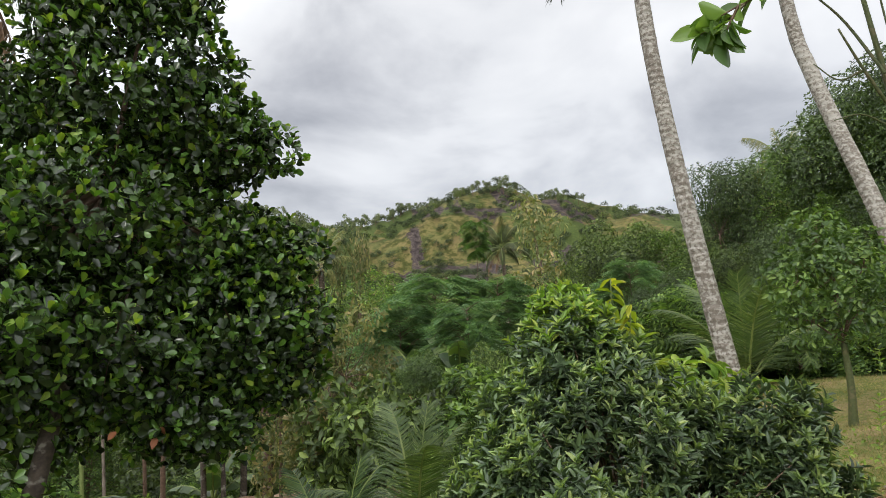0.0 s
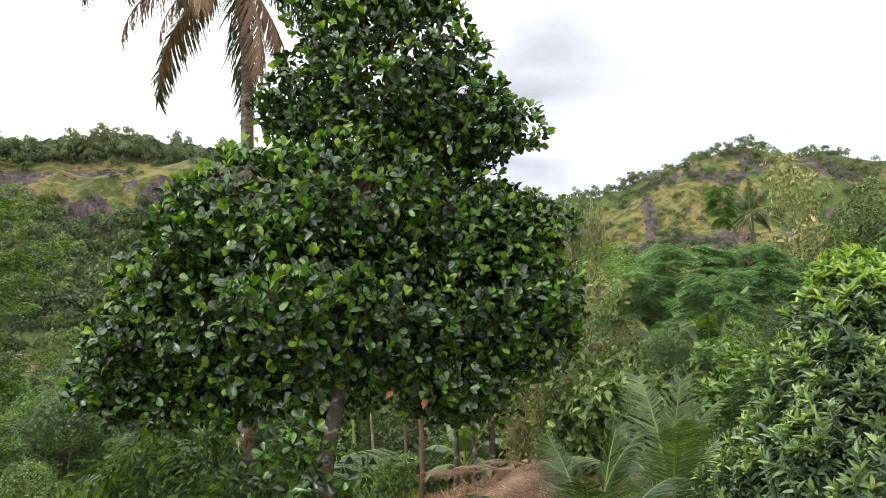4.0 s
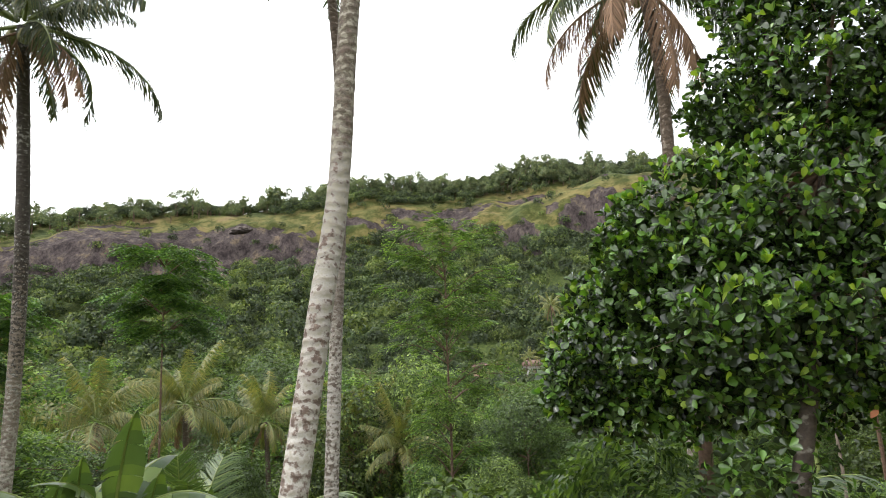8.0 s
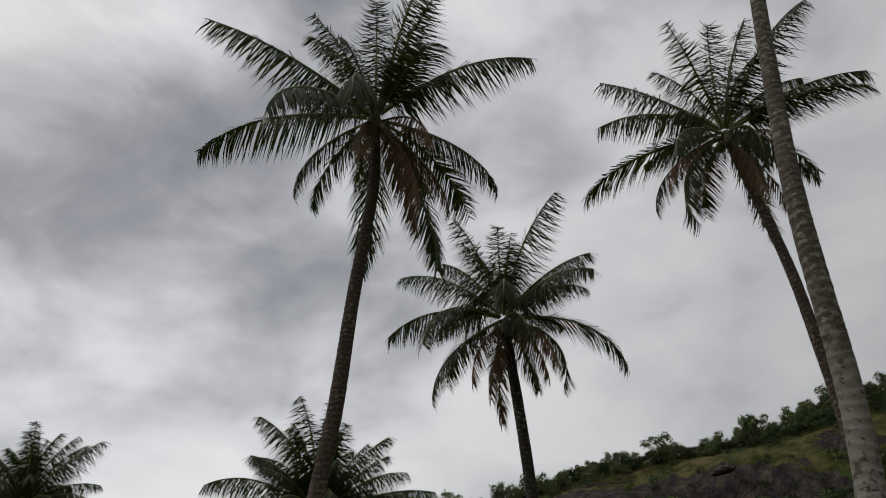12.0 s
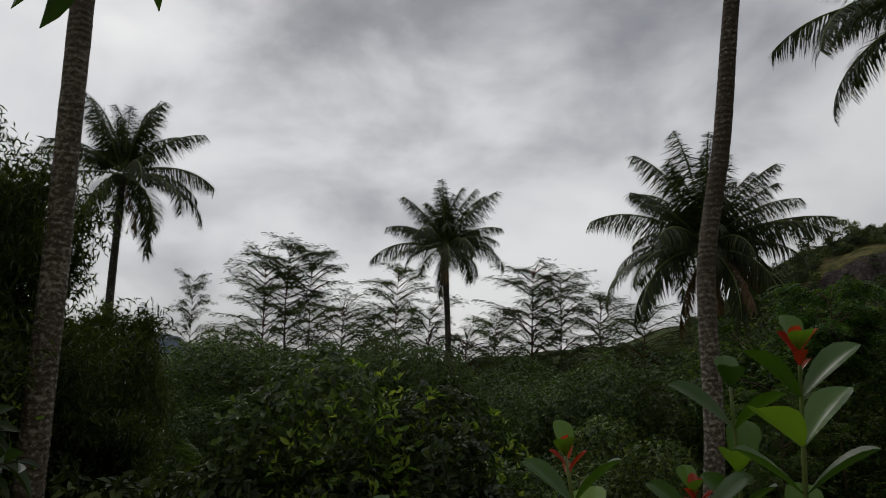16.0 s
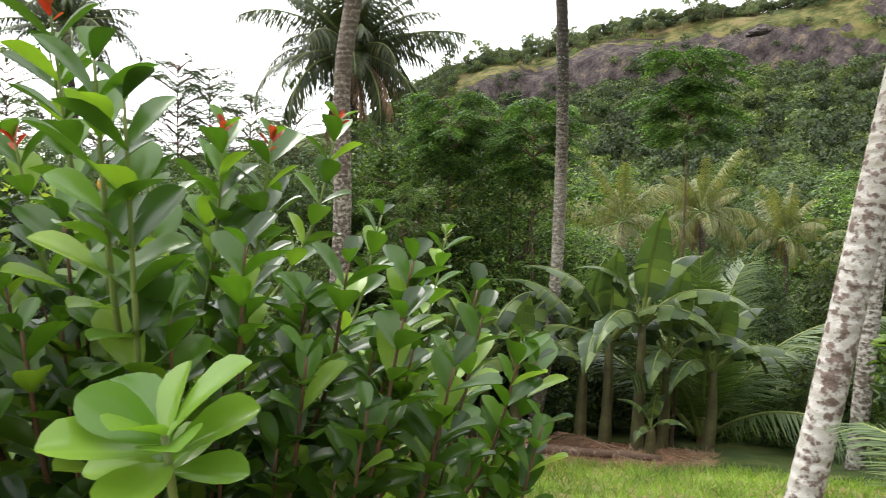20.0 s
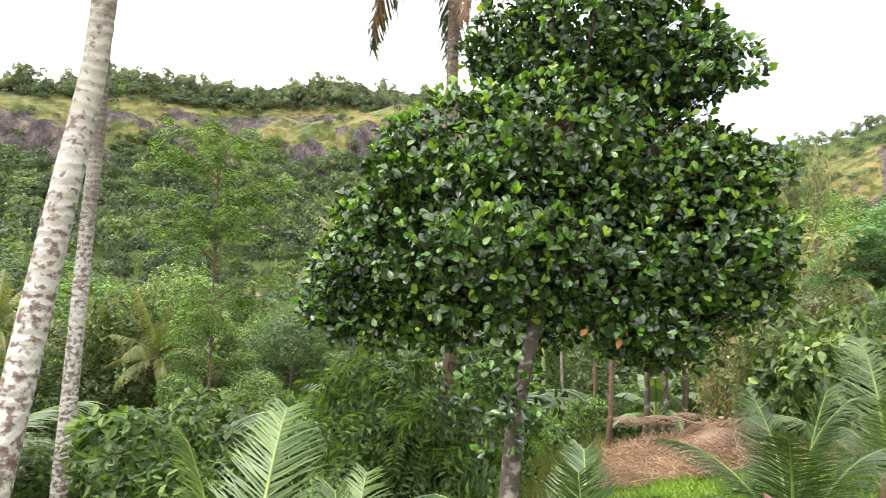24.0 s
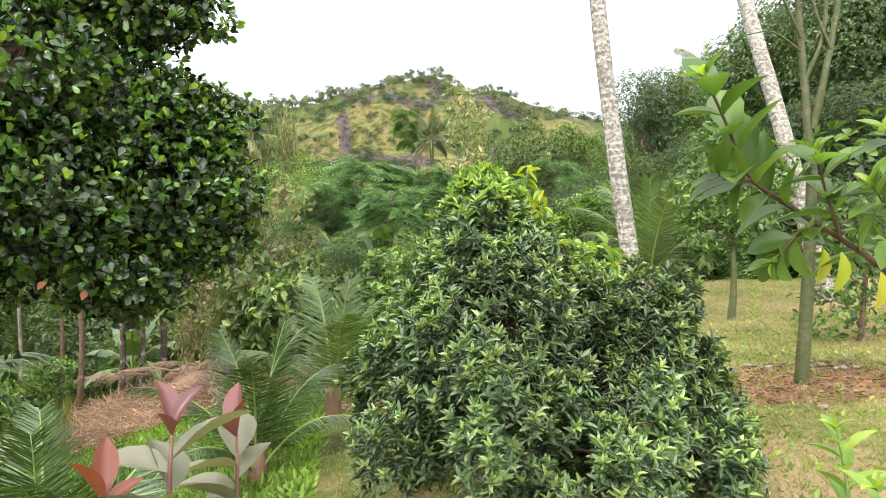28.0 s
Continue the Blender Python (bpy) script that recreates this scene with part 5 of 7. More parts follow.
rng = np.random.RandomState(90)
G_SLOPE = "trees on the slope"
KINDS = {
    "round": (7.0, plant("tree", "leafy green broadleaved tree on the slope", "tree", 7.0, lumps_round(rng, 7, 2.6, 13), 6200, 4, 0.14, 0.5, M_FOREST_NEAR, M_BARK_BROWN, 91, group=G_SLOPE)),
    "dark": (6.5, plant("tree", "dense dark green tree on the slope", "tree", 6.5, lumps_round(rng, 6.5, 2.9, 15, 0.25), 8800, 4, 0.11, 0.5, M_DARKTREE, M_BARK_BROWN, 92, group=G_SLOPE)),
    "feather": (8.0, layered_tree("feathery light green tree with compound leaves", 8.0, 2.8, 0.3, 80, 0.68, M_FEATHER, 93, group=G_SLOPE, tiers=7, top=0.6, droop=0.22, loose=1.6, jitter=0.25, shape=PINNATE_BROAD)),
    "airy": (8.0, layered_tree("airy tree with level layers of fine leaves", 8.0, 2.4, 0.25, 120, 0.23, M_DARKTREE, 99, group=G_SLOPE, tiers=15, top=0.5, loose=1.6, jitter=0.5)),
    "tall": (9.0, layered_tree("tall airy tree with layered fine foliage", 9.0, 2.0, 0.35, 120, 0.22, M_DARKTREE, 88, group=G_SLOPE, tiers=17, top=0.6, loose=1.6, jitter=0.5)),
    "sapling": (9.0, layered_tree("slim straight sapling with a feathery crown", 9.0, 1.9, 0.72, 42, 0.55, M_SAP, 89, group=G_SLOPE, tiers=4, top=0.6, droop=0.16, loose=1.2, jitter=0.1, shape=PINNATE_BROAD)),
    "layer": (7.0, tier_tree("bushy green tree with layered foliage", 7.0, 2.6, 0.22, 46, 75, 0.17, M_PINNATE, 87, 0.08, 0.16, 3, G_SLOPE)),
    "open": (9.0, layered_tree("slender open-branched tree with feathery leaves", 9.0, 2.6, 0.3, 80, 0.45, M_PINNATE, 85, group=G_SLOPE, tiers=8, top=0.6, loose=1.8, jitter=0.3, shape=PINNATE_BROAD)),
    "light": (6.0, plant("tree", "light green leafy tree on the slope", "tree", 6.0, lumps_round(rng, 6, 2.3, 11, 0.25), 3400, 3, 0.18, 0.45, M_PINNATE, M_BARK_BROWN, 84, group=G_SLOPE)),
    "bush": (2.6, plant("bush", "dense dark green bush in the shade", "bush", 2.6, lumps_round(rng, 2.6, 1.3, 12, 0.15), 3600, 4, 0.1, 0.5, M_DARKTREE, M_BARK_BROWN, 86, group="dense bushes", trunk_r=0.03)),
    "olive": (5.0, plant("tree", "straggling olive-brown small tree", "tree", 5.0, lumps_round(rng, 5, 1.5, 16, 0.15), 620, 3, 0.2, 0.42, M_OLIVE, M_BARK_BROWN, 95, group=G_SLOPE, inner=0.2)),
    "shrub": (1.6, plant("shrub", "leafy green shrub in the undergrowth", "shrub", 1.6, lumps_round(rng, 1.6, 0.95, 9, 0.2), 1100, 3, 0.14, 0.5, M_FOREST_NEAR, M_BARK_BROWN, 96, group="undergrowth shrubs", trunk_r=0.02)),
    "shrub_light": (1.4, plant("shrub", "bright green shrub in the undergrowth", "shrub", 1.4, lumps_round(rng, 1.4, 0.9, 8, 0.15), 1000, 3, 0.13, 0.45, M_PINNATE, M_BARK_BROWN, 97, group="undergrowth shrubs", trunk_r=0.02)),
    "fern": (1.5, plant("shrub", "feathery green shrub in the undergrowth", "shrub", 1.5, lumps_round(rng, 1.5, 0.9, 7, 0.2), 260, 3, 0.5, 0.6, M_PINNATE, M_BARK_BROWN, 98, PINNATE, group="undergrowth shrubs", trunk_r=0.02, lift=0.3)),
}
bush_root = KINDS["bush"][1]
(V, T), _ = whorls(np.random.RandomState(82), lumps_round(np.random.RandomState(83), 2.6, 1.35, 14, 0.3), 420, 3, 0.1, 0.45, LANCE, 0.95, 1.0, 0.8, 0.8)
part("young_foliage", V, T, M_LIME, bush_root, "light green young leaves")
USED = set()


def put(kind, az, d, top_el=None, scale=None, turn=0.0, wide=1.0, label=""):
    h, ob = KINDS[kind]
    b = pol(az, d)
    if scale is None:
        scale = max((ORI.z + d * math.tan(radians(top_el)) - b[2]) / h, 0.25)
    m = Matrix.Translation((b[0], b[1], b[2] - 0.03)) @ Matrix.Rotation(turn, 4, "Z") @ Matrix.Diagonal((scale * wide, scale * wide, scale, 1))
    if kind not in USED:
        USED.add(kind)
        ob.matrix_basis = m
        c = ob
    else:
        loc = ob.scale.copy()
        ob.scale = (1, 1, 1)
        c = copy_thing(ob, m)
        ob.scale = loc
    return tagged(c, label) if label else c


rng = np.random.RandomState(101)
# down the slope to the west and north-west
for i in range(120):
    az = rng.uniform(36, 106)
    d = rng.uniform(17, 75)
    top = rng.uniform(-8.5, 0.5) - (1.5 if d < 24 else 0)
    if abs(az - HOUSE_AZ) < 4.5:
        top = min(top, -1.8)
    put(rng.choice(["round", "dark", "layer", "round", "layer", "light", "airy", "open"]), az, d, top, None, rng.uniform(0, 6), rng.uniform(0.8, 1.2))
# dark growth to the south-west
for i in range(54):
    put(rng.choice(["dark", "dark", "layer", "airy"]), rng.uniform(100, 146), rng.uniform(16, 55), rng.uniform(-4.0, 1.3), None, rng.uniform(0, 6), rng.uniform(0.8, 1.2))
# layered trees against the sky
for az, top, d, kind, wide in [(141.6, 6.9, 42, "tall", 0.5), (136.3, 8.6, 38, "airy", 0.8), (134.4, 9.9, 38, "tall", 1.0), (132.6, 9.3, 39, "tall", 0.8), (130, 5.2, 34, "airy", 1.0), (125.6, 8.2, 34, "tall", 0.8),
                               (127.5, 4.5, 36, "airy", 0.9), (123, 5.0, 30, "airy", 0.8), (117.5, 4.2, 34, "airy", 0.9), (114.5, 8.3, 32, "tall", 1.0), (112.3, 7.6, 33, "tall", 0.9), (109.2, 6.0, 30, "tall", 0.9),
                               (139, 3.0, 36, "airy", 0.9), (120, 3.0, 30, "airy", 0.9), (106, 4.4, 27, "airy", 1.0)]:
    put(kind, az, d, top, None, rng.uniform(0, 6), wide)
# single trees that stand clear
put("sapling", 75.2, 14, 9.0, None, 0.4, 0.75)
put("sapling", 86.8, 15.5, 5.5, None, 1.4, 0.8)
put("sapling", 93.5, 16, 6.0, None, 2.4, 0.8)
put("sapling", 90.5, 19, 4.5, None, 3.4, 0.9)
put("layer", 88.5, 17, 1.5, None, 1.4, 0.9)
put("layer", 96, 17, 3.5, None, 2.4, 0.9)
put("layer", 99, 18, 2.0, None, 3.4, 0.8)
put("round", 108, 15, -4.0, None, 1.0, 1.0)
# north
for kind, az, d, top, wide in [("feather", 0.2, 17, 7.2, 1.15), ("feather", -5.0, 18, 6.8, 1.2), ("feather", 3.0, 16, 5.2, 1.1), ("feather", -2.5, 14.5, 5.0, 1.0), ("feather", -15.5, 20, 7.5, 1.0), ("sapling", -3.2, 27, 11.4, 0.5), ("olive", -8.4, 26, 13.4, 0.75),
                               ("round", -11.5, 28, 9.0, 0.9), ("round", -14.5, 26, 10.6, 0.9), ("layer", -17, 26, 9.8, 1.0), ("round", -10, 20, 6.8, 0.9), ("dark", -17.5, 18, 5.0, 1.0), ("dark", -19.5, 17, 6.0, 0.9),
                               ("olive", 7, 10.5, 6.0, 0.8), ("olive", 9.8, 10, 4.0, 0.8), ("olive", 4.6, 11, 2.2, 0.8), ("olive", 12, 11, 3.5, 0.9), ("shrub", 6, 9.5, -1.5, 0.9), ("olive", 9, 25, 11.9, 0.3), ("olive", 6.5, 25, 11.8, 0.3),
                               ("dark", 1, 12, 0.5, 0.8), ("round", -4, 12, 1.5, 0.7), ("dark", -8, 12.5, 2.0, 0.8), ("round", -12, 13, 3.5, 0.8), ("dark", 14, 18, 1.5, 1.0), ("round", 20, 19, 0.5, 1.0), ("layer", 26, 20, -1, 1.0), ("round", 31, 22, -1, 1.0)]:
    put(kind, az, d, top, None, rng.uniform(0, 6), wide)
for i in range(26):
    put(rng.choice(["round", "layer", "dark", "round"]), rng.uniform(-14, 34), rng.uniform(28, 70), rng.uniform(3.0, 7.0), None, rng.uniform(0, 6), rng.uniform(0.9, 1.3))
# the wooded rise to the north-east
for kind, az, d, top, wide in [("dark", -22.3, 30, 13.4, 0.8), ("round", -20.5, 30, 9.0, 1.0), ("dark", -26, 34, 13.8, 0.9), ("layer", -29, 30, 15.0, 1.0), ("round", -31.5, 30, 16.3, 1.0), ("dark", -34, 28, 18.0, 1.0), ("dark", -37, 26, 19.0, 1.0),
                               ("dark", -41, 26, 20.0, 1.0), ("round", -24, 24, 8.0, 1.0), ("dark", -27.5, 22, 8.5, 1.0), ("layer", -30.5, 22, 10.0, 1.0), ("dark", -33.5, 20, 10.5, 1.0), ("dark", -37.5, 19, 11.5, 1.0), ("round", -45, 20, 14.0, 1.0),
                               ("dark", -24.5, 18, 4.2, 1.0), ("dark", -28.5, 17, 4.8, 0.9), ("dark", -32, 16, 4.0, 0.9), ("dark", -35.5, 15.5, 5.0, 0.9), ("dark", -40, 15, 6.0, 0.9), ("dark", -21, 19, 4.0, 0.9)]:
    put(kind, az, d, top, None, rng.uniform(0, 6), wide, "dark green tree on the wooded rise")
# undergrowth
for i in range(95):
    az = rng.uniform(34, 104)
    d = rng.uniform(7.5, 19)
    if 58 < az < 99 and d < 14.2 or 36 < az <= 58 and d < 9.5:
        continue
    put(rng.choice(["shrub", "shrub_light", "fern", "shrub"]), az, d, None, rng.uniform(0.55, 1.3), rng.uniform(0, 6), rng.uniform(0.9, 1.3))
for i in range(60):
    az, d = rng.uniform(104, 164), rng.uniform(6.5, 16)
    if az > 126 and d < 10:
        continue
    put(rng.choice(["shrub", "fern", "shrub"]), az, d, None, rng.uniform(0.5, 1.2), rng.uniform(0, 6), rng.uniform(0.9, 1.3))
for i in range(55):
    az, d = rng.uniform(-8, 34), rng.uniform(8.5, 17)
    if abs(az - 12) < 8 and abs(d - 10.5) < 2.2 or az > 16 and d < 11.5:
        continue
    put(rng.choice(["shrub", "shrub_light", "fern"]), az, d, None, rng.uniform(0.4, 1.0), rng.uniform(0, 6), rng.uniform(0.9, 1.3))
for i in range(22):
    put(rng.choice(["shrub", "fern"]), rng.uniform(-44, -17), rng.uniform(14.5, 18), None, rng.uniform(0.6, 1.1), rng.uniform(0, 6), 1.1)
for az, d, s in [(127, 10, 2.0), (131, 10.5, 2.2), (123.5, 11, 2.0), (134.5, 11, 1.6), (120, 12, 1.7)]:
    put("bush", az, d, None, s * 0.62, rng.uniform(0, 6), 1.0)
for az, d, s in [(158.5, 9.8, 1.3), (162.5, 9.6, 1.5)]:
    put("bush", az, d, None, s * 0.8, rng.uniform(0, 6), 0.9)

# open-branched tree below the white palm
put("open", 52.9, 16, 10.6, None, 0.6, 0.75)
put("open", 41.5, 19, 2.0, None, 2.6, 0.9)
put("open", 97.5, 13.5, -1.5, None, 1.6, 0.8)

# ---------------------------------------------------------------- bananas
BANANA = {}


def banana_leaf(variant):
    if variant in BANANA:
        return BANANA[variant]
    rng = np.random.RandomState(200 + variant)
    th0, droop = [(76, 85), (58, 110), (42, 115), (80, 40), (25, 100)][variant]
    n = 26
    s = np.linspace(0, 1, n)
    th = np.radians(th0 - droop * s ** 1.4)
    path = np.stack([np.cumsum(np.cos(th)) / n, 0 * s, np.cumsum(np.sin(th)) / n], 1)
    rv, rt = tube(path, 0.018 * (1 - 0.8 * s), 5)
    parts_ = [(rv, rt)]
    tan = unit(np.gradient(path, axis=0))
    up = unit(np.cross(tan, (0, 1.0, 0)))
    up = up * np.where(up[:, 2:3] + 0.2 * up[:, :1] < 0, -1, 1)
    for sg in (-1, 1):
        i = 5
        while i < n - 1:
            k = min(i + rng.randint(1, 5), n - 1)
            sag = rng.uniform(0.1, 0.7)
            v = []
            for j in range(i, k + 1):
                w = 0.125 * math.sin(math.pi * min(1, (s[j] - 0.17) / 0.83) ** 0.7) + 0.004
                for c in (0, 0.5, 1.0):
                    v.append(path[j] + np.array((0.03 * c, sg * w * c, 0)) + up[j] * w * (0.3 * c - (0.3 + sag) * c * c))
            t = []
            for a in range(k - i):
                for b in range(2):
                    q = a * 3 + b
                    t += [(q, q + 1, q + 4), (q, q + 4, q + 3)]
            parts_.append((np.array(v), np.array(t)))
            i = k if rng.uniform() < 0.75 else k
    V, T = join(parts_)
    BANANA[variant] = make_mesh("leaf", V, T, [M_BANANA, M_RACHIS], [1] * len(rt) + [0] * (len(T) - len(rt)))
    return BANANA[variant]


def banana(base, h, seed, n=8, ll=2.0):
    rng = np.random.RandomState(seed)
    root = thing("banana_plant", base, "banana plant with broad torn drooping leaves", "banana plant", "banana clump")
    b = np.asarray(base, float)
    V, T = tube(curve([b - (0, 0, 0.1), b + (0.04, 0.02, h * 0.5), b + (0.08, 0.0, h)], 10), np.linspace(0.13, 0.06, 10), 10)
    part("stem", V, T, M_PSEUDO, root, "brown sheathed stem")
    for i in range(n):
        f = new("leaf", banana_leaf([3, 0, 0, 1, 1, 2, 2, 4][i % 8]))
        f.parent = root
        f.location = (0.08, 0, h - 0.05 * i / n)
        f.rotation_euler = Euler((0, 0, i * 2.4 + rng.uniform(-0.3, 0.3)))
        f.scale = [ll * rng.uniform(0.8, 1.1)] * 3
    return root


for k, (az, d, h, ll) in enumerate([(80.5, 13.0, 2.0, 2.3), (78, 12.7, 2.3, 2.2), (76, 13.2, 1.7, 2.1), (82.5, 13.4, 1.8, 2.1), (72.5, 13.4, 1.5, 2.0), (90.5, 13.2, 1.6, 2.2), (88, 13.0, 1.4, 2.0), (93.5, 13.6, 1.6, 2.0), (77, 12.3, 0.5, 0.9),
                                    (36, 9.6, 0.9, 1.6), (41, 11.0, 0.8, 1.4), (17.5, 13.5, 0.5, 1.3), (-1.5, 14, 1.0, 1.8), (2, 15, 1.2, 1.8)]):
    banana(pol(az, d), h, 220 + k, 8 if d > 12.5 else 6, ll)

# ---------------------------------------------------------------- bamboo
rng = np.random.RandomState(240)
for k, (az, d, el, w) in enumerate([(154.5, 12.5, 9.5, 0.9), (158, 11.5, 13.5, 1.1), (162, 11, 16, 1.2), (150, 13.5, 4.0, 0.8), (147, 14.5, -0.5, 0.8), (166, 10.5, 18, 1.3), (152, 12, 2.5, 1.0), (156.5, 11, 3, 1.2), (149, 12, -3, 0.9)]):
    base = pol(az, d)
    h = ORI.z + d * math.tan(radians(el)) - base[2]
    root = thing("bamboo_clump", base, "dense dark bamboo clump with fine arching foliage", "bamboo", "bamboo thicket")
    Pt, Dt = [], []
    for c in range(10):
        a = rng.uniform(0, 6.28)
        lean = rng.uniform(0.2, 1.1) * w
        b = base + np.array((math.cos(a) * 0.3, math.sin(a) * 0.3, 0))
        hh = h * rng.uniform(0.75, 1.0)
        path = curve([b, b + (math.cos(a) * lean * 0.25, math.sin(a) * lean * 0.25, hh * 0.55), b + (math.cos(a) * lean, math.sin(a) * lean, hh * 0.93), b + (math.cos(a) * lean * 1.5, math.sin(a) * lean * 1.5, hh * 0.98)], 16)
        V, T = tube(path, np.linspace(0.03, 0.006, 16), 6)
        part("culm", V, T, M_STEM, root)
        m = 620
        u = rng.uniform(0.12, 1.0, m)
        P = np.stack([np.interp(u, np.linspace(0, 1, 16), path[:, q]) for q in range(3)], 1)
        P = P + sphere_dirs(rng, m) * rng.uniform(0.1, 0.85, m)[:, None] * w * (1.1 - 0.5 * u[:, None])
        Pt.append(P)
    P = np.repeat(np.vstack(Pt), 4, 0) + rng.normal(size=(len(Pt) * 620 * 4, 3)) * 0.05
    D = sphere_dirs(rng, len(P)) + np.array((0, 0, -0.55))
    V, T = leaves(P, D, np.array((0, 0, 1.0)) + rng.normal(size=P.shape) * 0.4, rng.uniform(0.1, 0.2, len(P)), 0.02, CARD)
    part("foliage", V, T, M_BAMBOO, root)

# ---------------------------------------------------------------- near plants


def ray_at(eye, az, el, d):
    a, e_ = radians(az), radians(el)
    return np.array(eye) + d * np.array((-math.sin(a) * math.cos(e_), math.cos(a) * math.cos(e_), math.sin(e_)))


# the dense green shrub at the lawn's edge
EYE_B = O28
rng = np.random.RandomState(300)
shrub_c = ray_at((O28[0], O28[1], 0), -13.0, 0, 3.9)
gz = ground_at(shrub_c[0], shrub_c[1])
green_shrub = thing("garden_shrub", (shrub_c[0], shrub_c[1], gz), "dense garden shrub with whorls of dark green pointed leaves", "shrub")
hs = np.array([0.1, 0.35, 0.52, 0.92, 1.24, 1.46, 1.64, 1.76])
rs = np.array([1.05, 1.14, 1.1, 0.76, 0.46, 0.28, 0.14, 0.05])
lobes = []
for i in range(145):
    h = 0.18 + 1.46 * ((i + 0.5) / 145) ** 1.1
    a = i * 2.39996 + rng.uniform(-0.5, 0.5)
    q = max(np.interp(h, hs, rs) * rng.uniform(0.6, 1.12) - 0.1, 0)
    lobes.append((shrub_c[0] - 0.1 + 0.3 * (1.0 - h) + q * math.cos(a), shrub_c[1] + q * math.sin(a), gz + h, a))
for i in range(46):
    h = 0.3 + 0.95 * (i + 0.5) / 46
    a = i * 2.39996 + rng.uniform(-0.5, 0.5)
    q = (0.55 - 0.36 * (h - 0.3)) * rng.uniform(0.4, 1.05)
    lobes.append((shrub_c[0] + 0.6 + q * math.cos(a), shrub_c[1] - 0.12 + q * math.sin(a), gz + h - 0.1, a))
tips, outw = [], []
for cx, cy, cz, a in lobes:
    m = 30
    d = sphere_dirs(rng, m)
    lean = unit(np.array((math.cos(a), math.sin(a), 0.75)))
    d = unit(d + 0.75 * lean)
    tips.append(np.array((cx, cy, cz)) + d * np.array((0.14, 0.14, 0.19)) * rng.uniform(0.7, 1.1, m)[:, None])
    outw.append(unit(d * 0.6 + lean * 0.7 + np.array((0, 0, 0.55)) + rng.normal(size=(m, 3)) * 0.2))
tips, outw = np.vstack(tips), np.vstack(outw)
n = len(tips)


def rosette(rng, P, A, k, down, ll, ratio, shape, lift0, lift1):
    """k leaves round each tip P along the axis A, the lower ones flatter."""
    n = len(P)
    f = np.tile(np.linspace(0, 1, k), n)
    Pk, Ak = np.repeat(P, k, 0), np.repeat(A, k, 0)
    ref = unit(np.cross(Ak, np.array((0.3, 0.2, 1.0))))
    oth = np.cross(Ak, ref)
    th = np.tile(np.arange(k) * 2.39996, n) + np.repeat(rng.uniform(0, 6.28, n), k) + rng.normal(size=n * k) * 0.2
    sidev = ref * np.cos(th)[:, None] + oth * np.sin(th)[:, None]
    D = unit(Ak * (lift0 + (lift1 - lift0) * f)[:, None] + sidev)
    L = ll * (0.55 + 0.45 * np.sin(math.pi * (0.25 + 0.6 * f))) * rng.uniform(0.8, 1.2, n * k)
    return leaves(Pk - Ak * (down * f)[:, None], D, Ak + 0.2 * rng.normal(size=Ak.shape), L, L * ratio, shape)


V, T = rosette(rng, tips, outw, 10, 0.1, 0.063, 0.36, LANCE, 1.4, 0.05)
part("foliage", V, T, M_CROTON, green_shrub)
young = rng.uniform(size=n) < 0.5
high = tips[:, 2] > gz + 1.62 + 0.1 * rng.normal(size=n)
V, T = rosette(rng, (tips + outw * 0.012)[young & ~high], outw[young & ~high], 6, 0.02, 0.055, 0.36, LANCE, 1.9, 0.5)
part("young_foliage", V, T, M_CROTON_TIP, green_shrub, "pale green young leaf tips")
V, T = rosette(rng, (tips + outw * 0.015)[high], outw[high], 8, 0.05, 0.06, 0.4, LANCE, 1.6, 0.2)
part("top_foliage", V, T, M_LIME, green_shrub, "lime green leaves at the top")
core = tips[rng.choice(n, 110, replace=False)]
for j in range(9):
    a = j * 0.7
    foot = np.array((shrub_c[0] + 0.1 * math.cos(a), shrub_c[1] + 0.1 * math.sin(a), gz - 0.05))
    top = np.array((shrub_c[0] + 0.35 * math.cos(a), shrub_c[1] + 0.35 * math.sin(a), gz + rng.uniform(0.9, 1.4)))
    V, T = tube(curve([foot, (foot + top) / 2 + (0.03, 0.02, 0), top], 8), np.linspace(0.014, 0.006, 8), 6)
    part("stem", V, T, M_BARK_BROWN, green_shrub)
V, T = join([tube(np.array([(c + (shrub_c[0], shrub_c[1], gz + 0.5)) / 2 * (1, 1, 1) - (0, 0, 0.1), c]), (0.006, 0.003), 4) for c in core])
tagged(part("twigwork", V, T, M_BARK_BROWN, green_shrub), "thin brown twigs inside the shrub", kind="stuff")

# lime and chartreuse growth that tops it
rng = np.random.RandomState(310)
yb = np.array((0.78, 4.5, ground_at(0.78, 4.5)))
yel = thing("yellow_green_shrub", yb, "upright shrub with drooping chartreuse young leaves", "shrub")
P = []
SPRIGS = [(-12.9, 7.4), (-14.2, 5.4), (-13.6, 4.2), (-11.6, 5.6), (-12.4, 4.6), (-8.9, 6.1), (-8.0, 5.0), (-9.9, 4.6), (-14.9, 2.8), (-13.4, 2.2), (-12, 2.4), (-10.6, 3.2), (-7.4, 3.6), (-9, 2.6), (-15.5, 1.0), (-16.4, 0.2), (-17.5, 0.8), (-18.2, -0.8)]
for i, (az, el) in enumerate(SPRIGS):
    tip = ray_at(EYE_B, az, el, 3.9 + rng.uniform(-0.15, 0.25))
    path = curve([yb, yb * 0.4 + tip * 0.6 - (0, 0, 0.06), tip], 14)
    V, T = tube(path, np.linspace(0.009, 0.0025, 14), 5)
    part("stem", V, T, M_STEM, yel)
    w = np.repeat(np.linspace(0, 1.0, 11), 2)[:, None]
    P.append((path[-1] * (1 - w) + path[-4] * w, i < 5))
